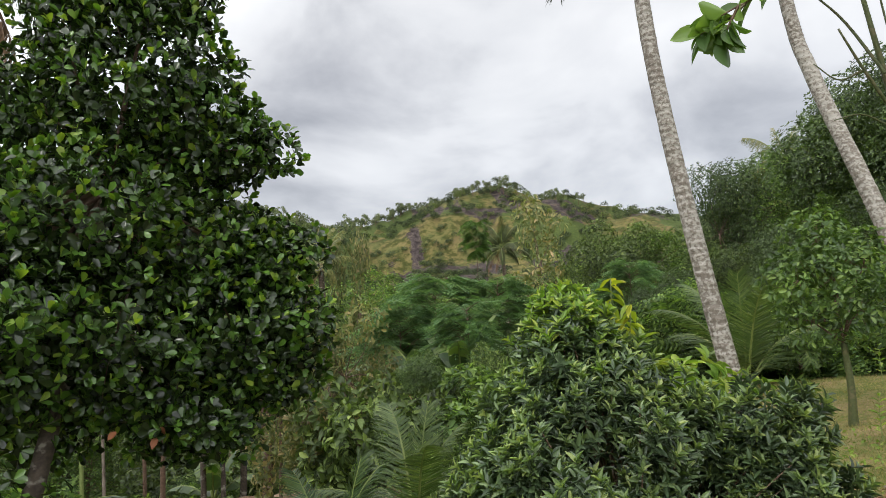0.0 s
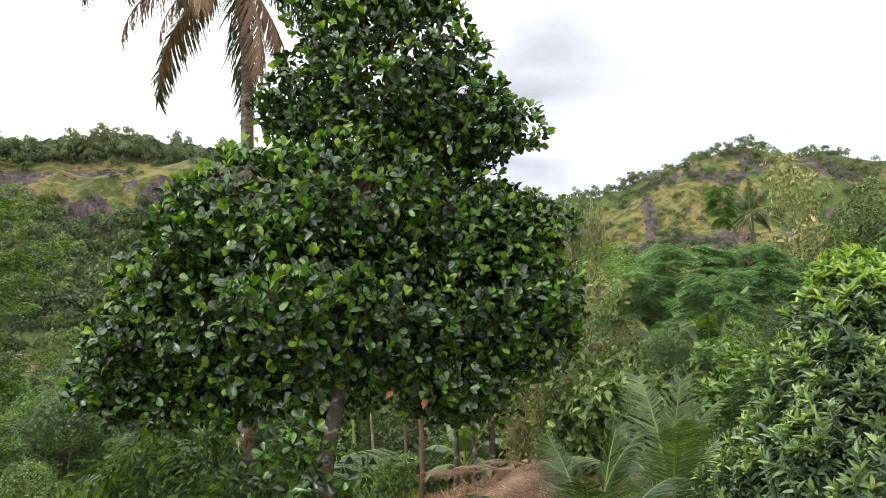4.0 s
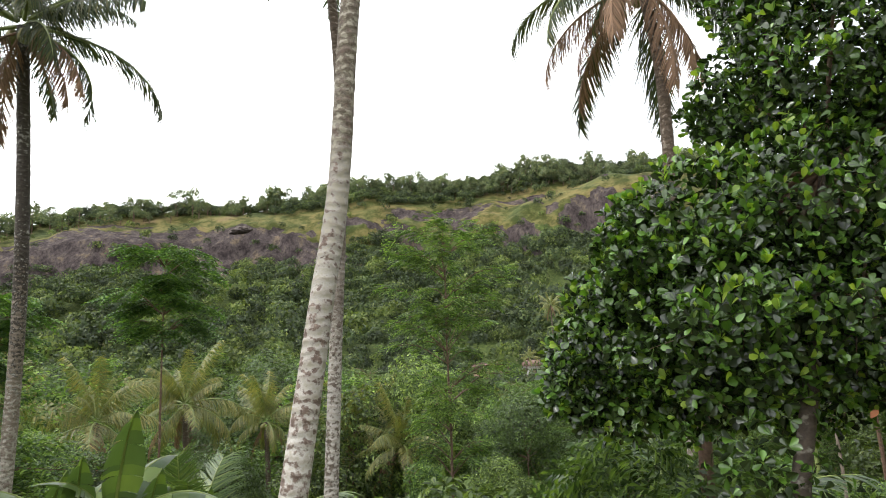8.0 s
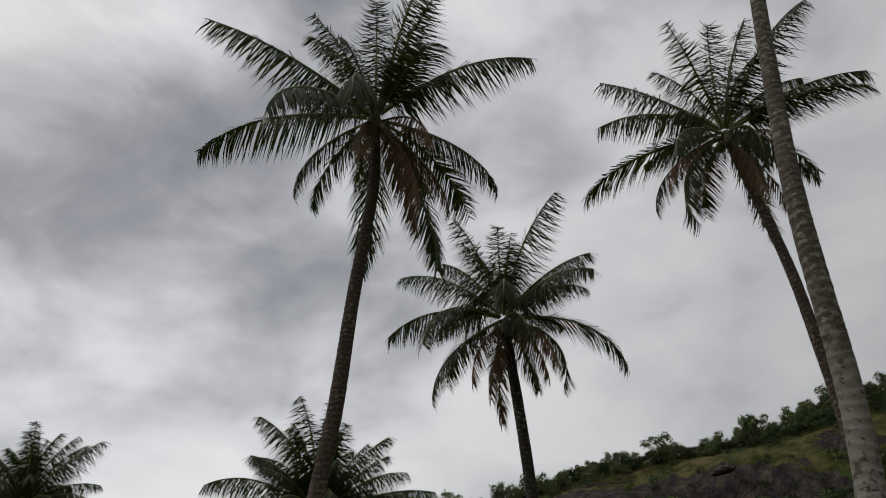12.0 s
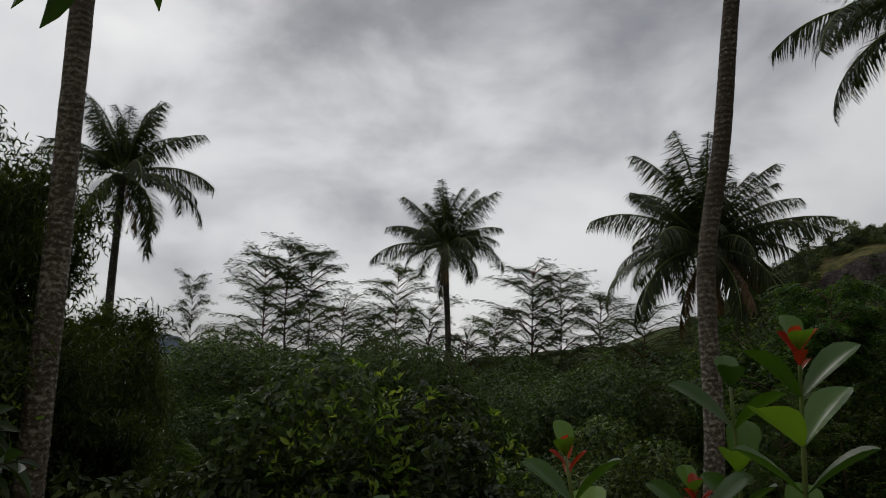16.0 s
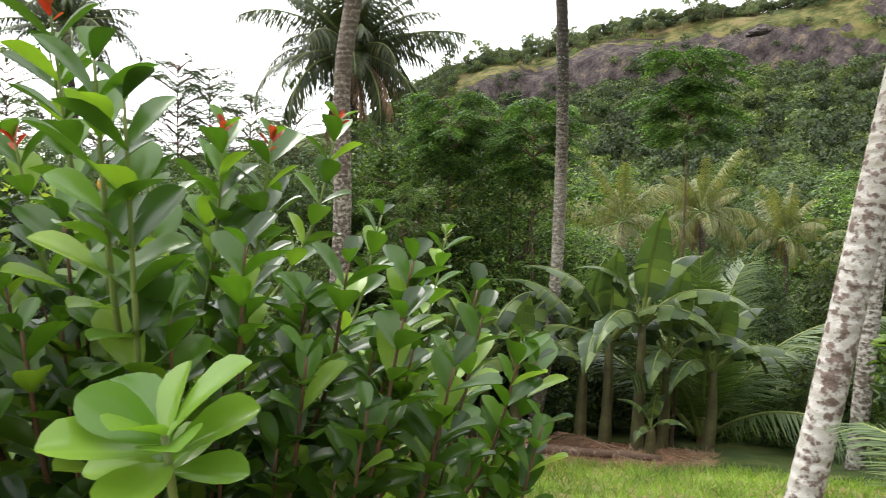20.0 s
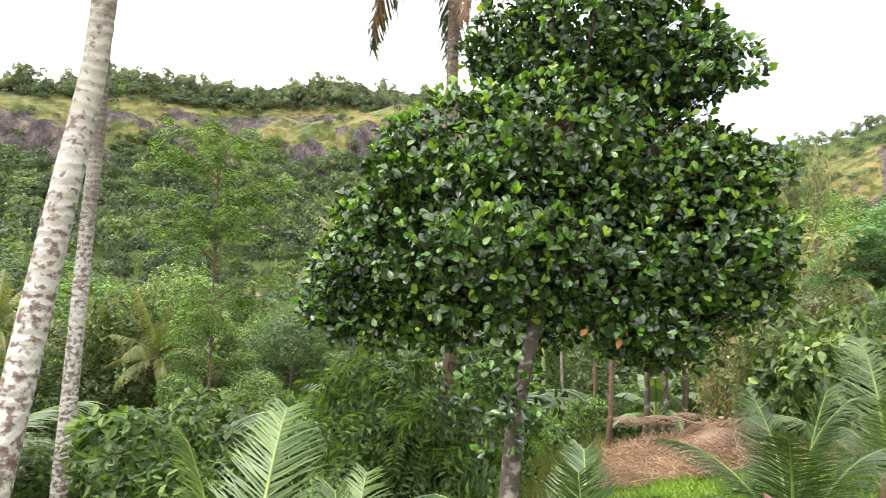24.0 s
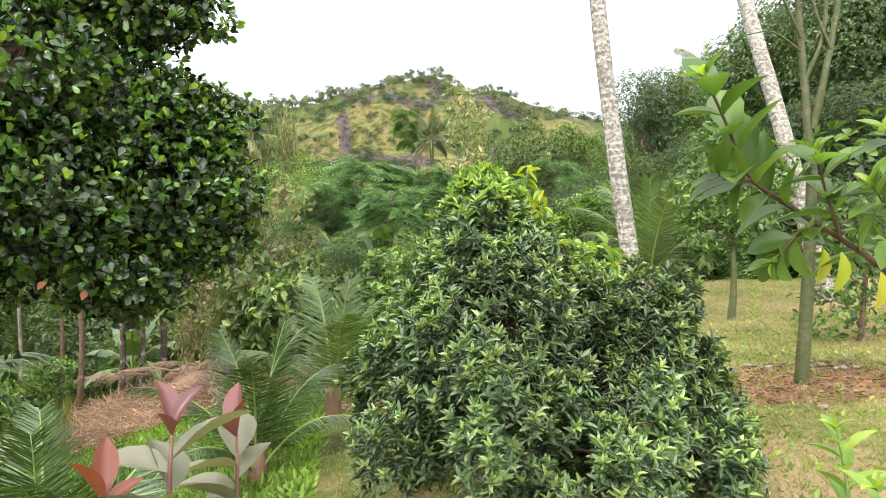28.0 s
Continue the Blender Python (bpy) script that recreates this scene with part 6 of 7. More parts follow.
for young_, mat, name in ((True, M_YELLOW, "young_foliage"), (False, M_LIME, "foliage")):
    Q = np.vstack([p for p, y in P if y == young_])
    sd = unit(sphere_dirs(rng, len(Q)) * (1, 1, 0.25))
    V, T = leaves(Q, sd + np.array((0, 0, -0.6 if young_ else 0.25)), np.array((0, 0, 1.0)) + sd * 0.5 * (1 if young_ else -1), rng.uniform(0.085, 0.135, len(Q)), 0.038, LANCE)
    part(name, V, T, mat, yel)
(V, T), _ = whorls(rng, [((1.6, 4.7, 1.18), (0.32, 0.28, 0.28)), ((1.36, 4.6, 1.36), 0.24)], 130, 4, 0.1, 0.45, LANCE)
part("lower_foliage", V, T, M_LIME, yel, "lime green lower leaves")

# reddish young tree by the terrace edge
rng = np.random.RandomState(320)
rb = ray_at((O28[0], O28[1], 0), 13, 0, 0.95)
red = thing("red_leaved_sapling", (rb[0], rb[1], ground_at(rb[0], rb[1])), "sapling with maroon young leaves and grey-green older ones", "sapling")
for az, el, d, top_mat in [(15.2, -13.4, 0.7, M_MAROON), (10.4, -14.0, 0.86, M_MAROON), (19.9, -18.0, 0.68, M_RUST), (17.4, -20, 0.74, None), (12.6, -19, 0.78, None)]:
    tip = ray_at(EYE_B, az, el, d)
    foot = np.array((rb[0], rb[1], ground_at(rb[0], rb[1])))
    path = curve([foot, foot * 0.5 + tip * 0.5, tip - (0, 0, 0.12), tip], 24)
    V, T = tube(path, np.linspace(0.005, 0.0016, 24), 6)
    part("stem", V, T, M_RED_STEM, red, "dark red stem")
    ax = unit(path[-1] - path[-3])[None]
    if top_mat:
        V, T = rosette(rng, path[-1:], ax, 3, 0.008, 0.062, 0.36, OVAL, 2.0, 1.0)
        part("young_leaves", V, T, top_mat, red, "maroon young leaves")
    for q in range(7):
        at_ = path[-1:] - ax * (0.03 + 0.026 * q)
        V, T = rosette(rng, at_, ax, 2, 0.01, 0.088, 0.52, OVAL, 0.75, 0.3)
        part("leaf", V, T, M_GREYGREEN, red)

# guava tree on the lawn
gb = pol(-33.5, 5.6, o=O28)
guava = thing("guava_tree", gb, "guava tree with smooth green mottled trunk on the lawn", "tree")
fork = pol(-34.1, 5.6, 6.5, o=O28)
V, T = tube(curve([gb - (0, 0, 0.1), pol(-33.8, 5.6, -4, o=O28), pol(-34.0, 5.6, 1, o=O28), fork], 18), np.linspace(0.05, 0.036, 18), 12)
part("trunk", V, T, M_BARK_GREEN, guava)
for pts, r in (([fork, pol(-33.7, 5.6, 11, o=O28), pol(-33.2, 5.6, 17, o=O28), pol(-32.4, 5.5, 24, o=O28)], 0.035), ([pol(-34.1, 5.6, 9.5, o=O28), pol(-35, 5.6, 14, o=O28), pol(-35.8, 5.7, 19, o=O28), pol(-36.4, 5.7, 25, o=O28)], 0.028), ([pol(-33.6, 5.6, 13, o=O28), pol(-34.8, 5.6, 16.5, o=O28), pol(-34.9, 5.6, 23, o=O28)], 0.02),
               ([pol(-33.3, 5.55, 16, o=O28), pol(-31.8, 5.4, 19.5, o=O28), pol(-30.6, 5.3, 22.5, o=O28)], 0.014), ([pol(-33, 5.5, 19, o=O28), pol(-31, 5.5, 23, o=O28), pol(-29, 5.4, 25.5, o=O28)], 0.012), ([pol(-35.2, 5.6, 15, o=O28), pol(-33.9, 5.5, 19, o=O28), pol(-33.2, 5.5, 26, o=O28)], 0.012),
               ([pol(-31.8, 5.4, 19.5, o=O28), pol(-30.2, 5.4, 19.2, o=O28), pol(-28.8, 5.4, 20.6, o=O28)], 0.008), ([pol(-33.4, 5.6, 15, o=O28), pol(-31.4, 5.5, 16.6, o=O28), pol(-29.6, 5.4, 16.6, o=O28)], 0.008)):
    V, T = tube(curve(pts, 10), np.linspace(r, r * 0.45, 10), 8)
    part("branch", V, T, M_BARK_GREEN, guava)
rng = np.random.RandomState(331)
(V, T), _ = whorls(rng, [(pol(-32, 5.4, 31, o=O28), (1.0, 0.9, 0.5)), (pol(-37, 5.6, 30, o=O28), (0.9, 0.9, 0.5)), (pol(-36.5, 5.4, 7, o=O28), (0.3, 0.3, 0.35)), (pol(-36, 5.5, 2, o=O28), 0.22)], 330, 4, 0.11, 0.5, OVAL)
part("crown", V, T, M_GUAVA, guava)

# near guava branches with large leaves


def leafy_branch(parent, path_pts, r, ll, pairs, mat, seed, bark, ratio=0.5, first=0.3, tipmat=None, shape=OVAL, droop=0.15):
    """A branch with leaves in opposite pairs and a tuft at its end."""
    rng = np.random.RandomState(seed)
    path = curve(path_pts, 18)
    V, T = tube(path, np.linspace(r, r * 0.35, 18), 7)
    br = part("branch", V, T, bark, parent)
    u = np.repeat(np.linspace(first, 1.0, pairs), 2)
    P = np.stack([np.interp(u, np.linspace(0, 1, 18), path[:, q]) for q in range(3)], 1)
    tan = unit(np.stack([np.interp(u, np.linspace(0, 1, 18), np.gradient(path[:, q])) for q in range(3)], 1))
    turn = np.repeat(np.arange(pairs) * 1.57 + rng.uniform(0, 3) + rng.normal(size=pairs) * 0.35, 2) + np.tile([0, math.pi], pairs)
    ref = unit(np.cross(tan, np.array((0.2, 0.1, 1.0))))
    oth = np.cross(tan, ref)
    sd = ref * np.cos(turn)[:, None] + oth * np.sin(turn)[:, None]
    lift = 0.55 + 0.5 * u
    D = unit(tan * lift[:, None] + sd - np.array((0, 0, droop)) + rng.normal(size=P.shape) * 0.12)
    L = ll * rng.uniform(0.75, 1.12, len(P)) * (1 - 0.35 * (u > 0.97))
    N = tan + np.array((0, 0, 0.8)) + rng.normal(size=P.shape) * 0.2
    old = u < 0.93 if tipmat else u < 2
    V, T = leaves(P[old], D[old], N[old], L[old], L[old] * ratio, shape)
    part("foliage", V, T, mat, br)
    if tipmat:
        end = unit(path[-1] - path[-3])[None]
        V, T = rosette(rng, path[-1:], end, 5, 0.012, ll * 0.36, 0.42, shape, 2.4, 0.9)
        part("young_leaves", V, T, tipmat, br)
        V, T = leaves(P[~old], D[~old], N[~old], L[~old] * 0.8, L[~old] * ratio * 0.8, shape)
        part("young_foliage", V, T, mat, br)
    return br


sg = ray_at((O28[0], O28[1], 0), -44, 0, 1.1)
near_guava = thing("guava_sapling", (sg[0], sg[1], ground_at(sg[0], sg[1])), "young guava with large bright green leaves on bending branches", "sapling")
V, T = tube(curve([(sg[0], sg[1], ground_at(sg[0], sg[1]) - 0.05), ray_at(EYE_B, -43.5, -22, 1.15), ray_at(EYE_B, -43, -5, 1.1)], 10), np.linspace(0.014, 0.009, 10), 8)
part("trunk", V, T, M_BARK_GREEN, near_guava)
for k, (pts, ll, prs, lime) in enumerate([([(-43, -5, 1.1), (-38.7, -0.6, 1.03), (-32.6, 4.0, 0.98), (-29.9, 6.2, 0.95), (-28.4, 9.9, 0.92), (-26.7, 13.8, 0.9)], 0.074, 11, 0), ([(-36, 1.5, 1.0), (-35.0, 5, 0.98), (-34.3, 8.0, 0.95)], 0.06, 5, 1),
                                          ([(-43, -3, 1.1), (-39.5, 2.5, 1.0), (-37.8, 5.4, 0.96)], 0.066, 6, 1), ([(-34.5, 2.6, 1.0), (-33.0, 1.6, 0.97), (-31.6, -0.2, 0.96)], 0.06, 4, 0), ([(-43, -1, 1.1), (-41, 6, 1.05), (-38.6, 9, 1.0)], 0.066, 6, 1),
                                          ([(-30.2, 6, 0.95), (-28.8, 6.0, 0.93), (-27.4, 6.8, 0.92)], 0.055, 4, 0)]):
    leafy_branch(near_guava, [ray_at(EYE_B, *p) for p in pts], 0.0045 if k == 0 else 0.003, ll, prs, M_GUAVA_BRIGHT, 340 + k, M_BARK_BROWN, 0.56, 0.25, M_LIME)
rng = np.random.RandomState(345)
V, T = leaves([ray_at(EYE_B, -36.0, 0.6, 0.95), ray_at(EYE_B, -38.4, -0.8, 0.95), ray_at(EYE_B, -34.9, 0.8, 1.0)], [(0.05, 0.02, -1), (0.1, 0.02, -1), (0, 0.05, -1)], [(0.3, -1, 0.2)] * 3, (0.05, 0.044, 0.046), 0.024, OVAL)
part("yellow_leaves", V, T, M_YELLOW, near_guava, "yellowing old leaves")

# small citrus tree, shrub and seedling on the lawn
cb = pol(-28.7, 9.3, o=O28)
tree("citrus_tree", "small citrus tree with dark glossy leaves on the lawn", "tree", cb, [pol(-28.9, 9.3, -2, o=O28), pol(-28.8, 9.3, 1, o=O28)], 0.05, 0.03,
     [(pol(a, 9.3 + o, e, o=O28), q) for a, e, q, o in [(-28.6, 5.5, 0.55, 0), (-26.5, 5.5, 0.42, 0.1), (-30.6, 6.0, 0.45, 0), (-28, 8.2, 0.42, 0.2), (-30, 3, 0.38, 0), (-27, 2.6, 0.36, 0)]], 1300, 3, 0.085, 0.5, M_GUAVA, M_BARK_GREEN, 350)
tree("lawn_shrub", "open many-stemmed shrub at the lawn edge", "shrub", pol(-37.2, 7.4, o=O28), [pol(-37.4, 7.4, -3, o=O28), pol(-37.6, 7.4, 0, o=O28)], 0.03, 0.02,
     [(pol(a, 7.4, e, o=O28), 0.34) for a, e in [(-36, -1), (-38, 0.5), (-37, 2.5), (-39.5, 1.5), (-35.4, -3), (-38.5, -2.5)]], 420, 3, 0.08, 0.45, M_GUAVA, M_BARK_BROWN, 351)
for k, (az, d, h) in enumerate([(-36.2, 2.9, 0.62), (-38.8, 2.4, 0.6)]):
    b = pol(az, d, o=O28)
    seed = thing("seedling", b, "small seedling with bright green leaves in pairs", "seedling", "seedlings")
    leafy_branch(seed, [b - (0, 0, 0.02), b + (0.02, 0.0, h * 0.5), b + (-0.04, -0.02, h * 0.9)], 0.007, 0.15, 7, M_LIME, 355 + k, M_STEM, 0.4, 0.3, M_LIME, OVAL, 0.05)
for k, (az, d, h) in enumerate([(-31, 12.5, 0.55), (-30.2, 8.0, 0.4), (-20.2, 11.5, 0.5)]):
    b = pol(az, d, o=O28)
    seed = thing("seedling", b, "tiny seedling in the short grass", "seedling", "seedlings")
    leafy_branch(seed, [b, b + (0, 0, h * 0.5), b + (0.02, 0, h)], 0.006, 0.1, 6, M_LIME, 365 + k, M_STEM, 0.4, 0.3)
bsh = pol(-26.2, 14, o=O28)
tree("green_bush", "rounded bright green bush at the lawn edge", "shrub", bsh, [bsh + (0, 0, 0.5), bsh + (0, 0, 0.8)], 0.04, 0.02, [(bsh + (0, 0, 0.7), (0.5, 0.5, 0.7)), (bsh + (0.2, 0.1, 1.2), 0.4)], 700, 3, 0.13, 0.4, M_GUAVA, M_BARK_BROWN, 352)

# the glossy shrub with red tips beside the viewpoint
EYE_S = (-0.460, -0.090, 1.495)
sb = ray_at((EYE_S[0], EYE_S[1], 0), 108, 0, 0.75)
sb[2] = ground_at(sb[0], sb[1])
syz = thing("red_tipped_shrub", sb, "glossy-leaved garden shrub with red young tips", "shrub")
rng = np.random.RandomState(400)
TIPS = [(111.7, 11, 0.85, 1), (103.9, 6.5, 0.52, 0), (81.2, -10.4, 1.3, 0), (79.2, -12.7, 1.1, 0), (76.5, -14.5, 1.2, 0), (125.6, 4.5, 0.85, 1), (139, 0.6, 0.85, 1), (116, 1, 1.0, 1), (120, -2, 1.0, 1), (93.3, 3.3, 1.33, 1), (97, 1.5, 1.05, 1), (86.3, -5.6, 1.8, 2), (132, -5, 1.0, 1), (100.5, 2.0, 1.0, 1),
        (103, -3, 0.7, 0), (89, -9, 0.9, 0), (83.5, -13.5, 0.85, 0), (96, -8, 0.75, 0), (110, -6, 0.72, 0), (118, -9, 0.72, 0), (127, -10, 0.75, 0), (134, -14, 0.85, 0), (142, -16, 0.95, 0), (148, -17, 1.05, 0), (122, -16, 0.7, 0), (112, -15, 0.65, 0),
        (101, -14, 0.68, 0), (91, -17, 0.8, 0), (86, -21, 0.85, 0), (105, -21, 0.65, 0), (116, -22, 0.66, 0), (128, -20, 0.7, 0), (137, -22, 0.8, 0), (98, -20, 0.8, 0), (108, -11, 0.95, 0), (94, -12, 1.0, 0), (124, -5, 1.05, 0), (115, -12, 1.1, 0), (102, -9, 1.1, 0),
        (80, -17, 0.95, 0), (131, -17, 1.05, 0), (84.5, -8.5, 1.0, 0)]
ROSETTE = np.array((-0.75, -0.118, 1.362))
SHOOTS = list(TIPS)
for az, el, d, tip in TIPS:
    for _ in range(2 if el < -2 else 1):
        SHOOTS.append((az + rng.uniform(-5, 5), el - rng.uniform(2, 9), d + rng.uniform(0.0, 0.2), 0))
for k, (az, el, d, tip) in enumerate(SHOOTS):
    d = 0.12 + d * 0.45
    end = ray_at(EYE_S, az, el, d)
    out = unit(np.array((end[0] - sb[0], end[1] - sb[1], 0)))
    span = rng.uniform(0.2, 0.3)
    start = end - np.array((0, 0, 1.0)) * span - out * span * 0.45
    mid = end - np.array((0, 0, 1.0)) * span * 0.5 - out * span * 0.14
    leafy_branch(syz, [start, mid, end], 0.0028, 0.044, 11, M_SYZ if tip != 3 else M_SYZ_BRIGHT, 410 + k, M_STEM if el > -6 else M_RED_STEM, 0.57, 0.1,
                 (M_SYZ, M_RED, M_OLIVE, M_SYZ_BRIGHT)[tip] if tip else None, ROUND, -0.12)
V, T = rosette(rng, ROSETTE[None], np.array([(0.35, 0.05, 1.0)]), 13, 0.022, 0.05, 0.56, ROUND, 1.1, 0.1)
part("young_foliage", V, T, M_SYZ_BRIGHT, syz, "bright green young rosette")
V, T = tube(curve([ROSETTE - (0.08, 0.02, 0.3), ROSETTE - (0.02, 0, 0.1), ROSETTE], 8), np.linspace(0.004, 0.002, 8), 6)
part("branch", V, T, M_STEM, syz)
bud = ray_at(EYE_S, 108.5, -2.8, 0.5)
bm = bmesh.new()
bmesh.ops.create_icosphere(bm, subdivisions=2, radius=0.0035)
for v in bm.verts:
    v.co.z *= 1.3
me = bpy.data.meshes.new("flower_bud")
bm.to_mesh(me)
bm.free()
me.materials.append(M_ORANGE)
ob = new("flower_bud", me)
ob.parent, ob.location = syz, bud - sb
tagged(ob, "small orange flower bud")
V, T = tube(curve([bud - (0.004, 0, 0.09), bud - (0.002, 0, 0.04), bud], 6), np.linspace(0.0016, 0.001, 6), 5)
part("flower_stalk", V, T, M_STEM, syz)
for j in range(10):
    a = j * 0.63
    end = sb + np.array((0.15 * math.cos(a), 0.15 * math.sin(a), rng.uniform(0.9, 1.25)))
    V, T = tube(curve([sb - (0, 0, 0.05), sb + (0.08 * math.cos(a), 0.08 * math.sin(a), 0.4), end], 9), np.linspace(0.014, 0.006, 9), 7)
    part("stem", V, T, M_RED_STEM, syz)

# branches that hang into view from above
over = thing("overhanging_branch", ray_at((-0.4, -0.1, 1.6), 150, 40, 1.6), "overhanging tree branch with large dark leaves", "branch", "overhanging branches")
E14 = (-0.470, -0.056, 1.612)
for k, pts in enumerate([[(150, 44.5, 1.5), (144, 40.5, 1.35), (137, 38.5, 1.25)], [(146, 42.5, 1.4), (141, 36.5, 1.3), (138, 34, 1.25)], [(148, 38.5, 1.4), (146, 33.5, 1.4), (143.5, 30.8, 1.4)], [(162, 29, 1.3), (157, 26.5, 1.25), (151.5, 25.2, 1.2)], [(161, 28, 1.3), (157.5, 26, 1.25), (155, 24.2, 1.2)]]):
    leafy_branch(over, [ray_at(E14, *p) for p in pts], 0.006, 0.125, 6, M_GUAVA, 460 + k, M_BARK_BROWN, 0.55, 0.25)
over2 = thing("overhanging_branch", ray_at((-0.07, 0.47, 1.6), -30, 30, 3.4), "overhanging twig with a cluster of dark leaves", "branch", "overhanging branches")
E0 = O0
for k, pts in enumerate([[(-31, 27.5, 3.4), (-27.5, 26.2, 3.3), (-23.5, 25.0, 3.2)], [(-26.5, 26, 3.3), (-24.3, 24.6, 3.25), (-22.4, 24.2, 3.2)], [(-25.5, 25.6, 3.25), (-24.6, 24.4, 3.2), (-24, 23.4, 3.2)]]):
    leafy_branch(over2, [ray_at(E0, *p) for p in pts], 0.008, 0.15, 6, M_GUAVA, 470 + k, M_BARK_BROWN, 0.52, 0.35)

# cassava-like plant in the shade
for k, (az, d, h) in enumerate([(143, 4.6, 0.75), (140.5, 4.9, 0.6), (146, 5.0, 0.5)]):
    b = pol(az, d)
    cas = thing("leafy_plant", b, "low plant with broad dark green leaves in the shade", "plant", "low leafy plants")
    leafy_branch(cas, [b, b + (0.03, 0, h * 0.6), b + (0, 0.04, h)], 0.01, 0.24, 7, M_GUAVA, 480 + k, M_STEM, 0.4, 0.3)

# ---------------------------------------------------------------- lawn, herbs, bank


def blades(rng, n, az0, az1, r0, r1, h, mat, name, label, shape=TUFT, w=0.006, lean=0.5, lift=0.0):
    a = np.radians(rng.uniform(az0, az1, n))
    r = np.sqrt(rng.uniform(r0 ** 2, r1 ** 2, n))
    x, y = ORI.x - np.sin(a) * r, ORI.y + np.cos(a) * r
    P = np.stack([x, y, land(x, y)[0] - 0.005 + lift], 1)
    D = np.stack([rng.normal(size=n) * lean, rng.normal(size=n) * lean, np.ones(n)], 1)
    V, T = leaves(P, D, rng.normal(size=(n, 3)), h * rng.uniform(0.5, 1.4, n), w, shape)
    ob = new(name, make_mesh(name, V, T, mat))
    return tagged(ob, label, "grass", kind="stuff")


rng = np.random.RandomState(500)
blades(rng, 90000, -46, 2, 2.6, 14, 0.05, M_GRASS, "lawn_grass", "short patchy lawn grass with dry straw", w=0.006, lean=0.9)
blades(rng, 20000, 40, 104, 6, 11, 0.14, M_HERB, "slope_grass", "lush green grass and herbs on the slope", w=0.02, lean=0.7)
blades(rng, 14000, 2, 24, 4.5, 9, 0.1, M_HERB, "bank_herbs", "bright green low herbs below the bank", CARD, 0.035, 0.9)
blades(rng, 60000, -46, 0, 2.2, 8, 0.035, M_GRASS, "lawn_grass", "short patchy lawn grass with dry straw", w=0.007, lean=1.6)
blades(rng, 16000, -46, -4, 2.2, 10, 0.05, M_STRAW, "lawn_straw", "dry clippings and straw on the lawn", w=0.006, lean=3.0)
blades(rng, 2600, -46, -4, 2.4, 9, 0.05, M_HERB, "lawn_herbs", "small broad-leaved weeds in the lawn", CARD, 0.03, 1.6)
an, rn = rng.uniform(0, 6.28, 900), 0.62 * np.sqrt(rng.uniform(0, 1, 900))
lx, ly = gb[0] + np.cos(an) * rn, gb[1] + np.sin(an) * rn
V, T = leaves(np.stack([lx, ly, land(lx, ly)[0] + rng.uniform(0.005, 0.05, 900)], 1), np.stack([np.cos(an * 7), np.sin(an * 7), rng.uniform(-0.1, 0.3, 900)], 1), rng.normal(size=(900, 3)) * 0.3 + (0, 0, 1), rng.uniform(0.02, 0.055, 900), 0.019, LEAF)
tagged(new("leaf_litter", make_mesh("leaf_litter", V, T, M_LITTER)), "brown fallen leaves round the guava tree", "leaf litter", kind="stuff")
blades(rng, 26000, 104, 165, 4, 12, 0.16, M_GRASS, "shade_grass", "dim grass and weeds under the trees", w=0.012, lean=0.6)


def pebble(rng, c, r, mat, name, label, category, group):
    bm = bmesh.new()
    bmesh.ops.create_icosphere(bm, subdivisions=2, radius=r)
    for v in bm.verts:
        q = noise.noise(v.co * (1.6 / r) + Vector(c)) * 0.35 + 1
        v.co = Vector((v.co.x * q * 1.3, v.co.y * q, v.co.z * q * 0.6))
    me = bpy.data.meshes.new(name)
    bm.to_mesh(me)
    bm.free()
    me.materials.append(mat)
    ob = new(name, me)
    ob.location, ob.rotation_euler = c, (0, 0, rng.uniform(0, 6))
    return tagged(ob, label, category, group)


for i in range(34):
    if i < 14:
        a, d = rng.uniform(0, 6.28), rng.uniform(0.45, 0.75)
        c = (gb[0] + math.cos(a) * d, gb[1] + math.sin(a) * d)
        pebble(rng, (*c, ground_at(*c) + 0.01), rng.uniform(0.02, 0.045), M_STONE, "stone", "rough stone edging the planting bed", "stone", "bed edging stones")
    else:
        p = pol(rng.uniform(4, 18), rng.uniform(9, 12))
        pebble(rng, (p[0], p[1], p[2] + 0.02), rng.uniform(0.04, 0.14), M_STONE, "stone", "pale stone on the earth bank", "stone", "bank stones")
blades(rng, 9000, 3, 21, 8.6, 12.6, 0.22, M_STRAW, "bank_straw", "dry straw and litter on the earth bank", w=0.012, lean=3.0, lift=rng.uniform(0.05, 0.3, 9000))
blades(rng, 5000, 72, 92, 10.5, 12.8, 0.2, M_STRAW, "slope_straw", "dry litter below the bananas", w=0.012, lean=3.0)
# raised red earth bank and dead fronds on it
bk = np.stack(np.meshgrid(np.linspace(3, 21, 46), np.linspace(8.6, 12.8, 30), indexing="ij"), -1).reshape(-1, 2)
aa = np.radians(bk[:, 0])
x, y = ORI.x - np.sin(aa) * bk[:, 1], ORI.y + np.cos(aa) * bk[:, 1]
hgt = 0.4 * np.exp(-((bk[:, 0] - 12) / 5.0) ** 2) * step(8.8, 11.2, bk[:, 1]) * step(12.8, 12.0, bk[:, 1]) * (1 + 0.25 * rough_noise(x, y, 31, 1.2))
Vb = np.stack([x, y, land(x, y)[0] - 0.03 + hgt + 0.03 * rough_noise(x, y, 32, 0.5)], 1)
i, j = np.meshgrid(np.arange(45), np.arange(29), indexing="ij")
i, j = i.ravel(), j.ravel()
q = np.stack([i * 30 + j, (i + 1) * 30 + j, (i + 1) * 30 + j + 1, i * 30 + j + 1], 1)
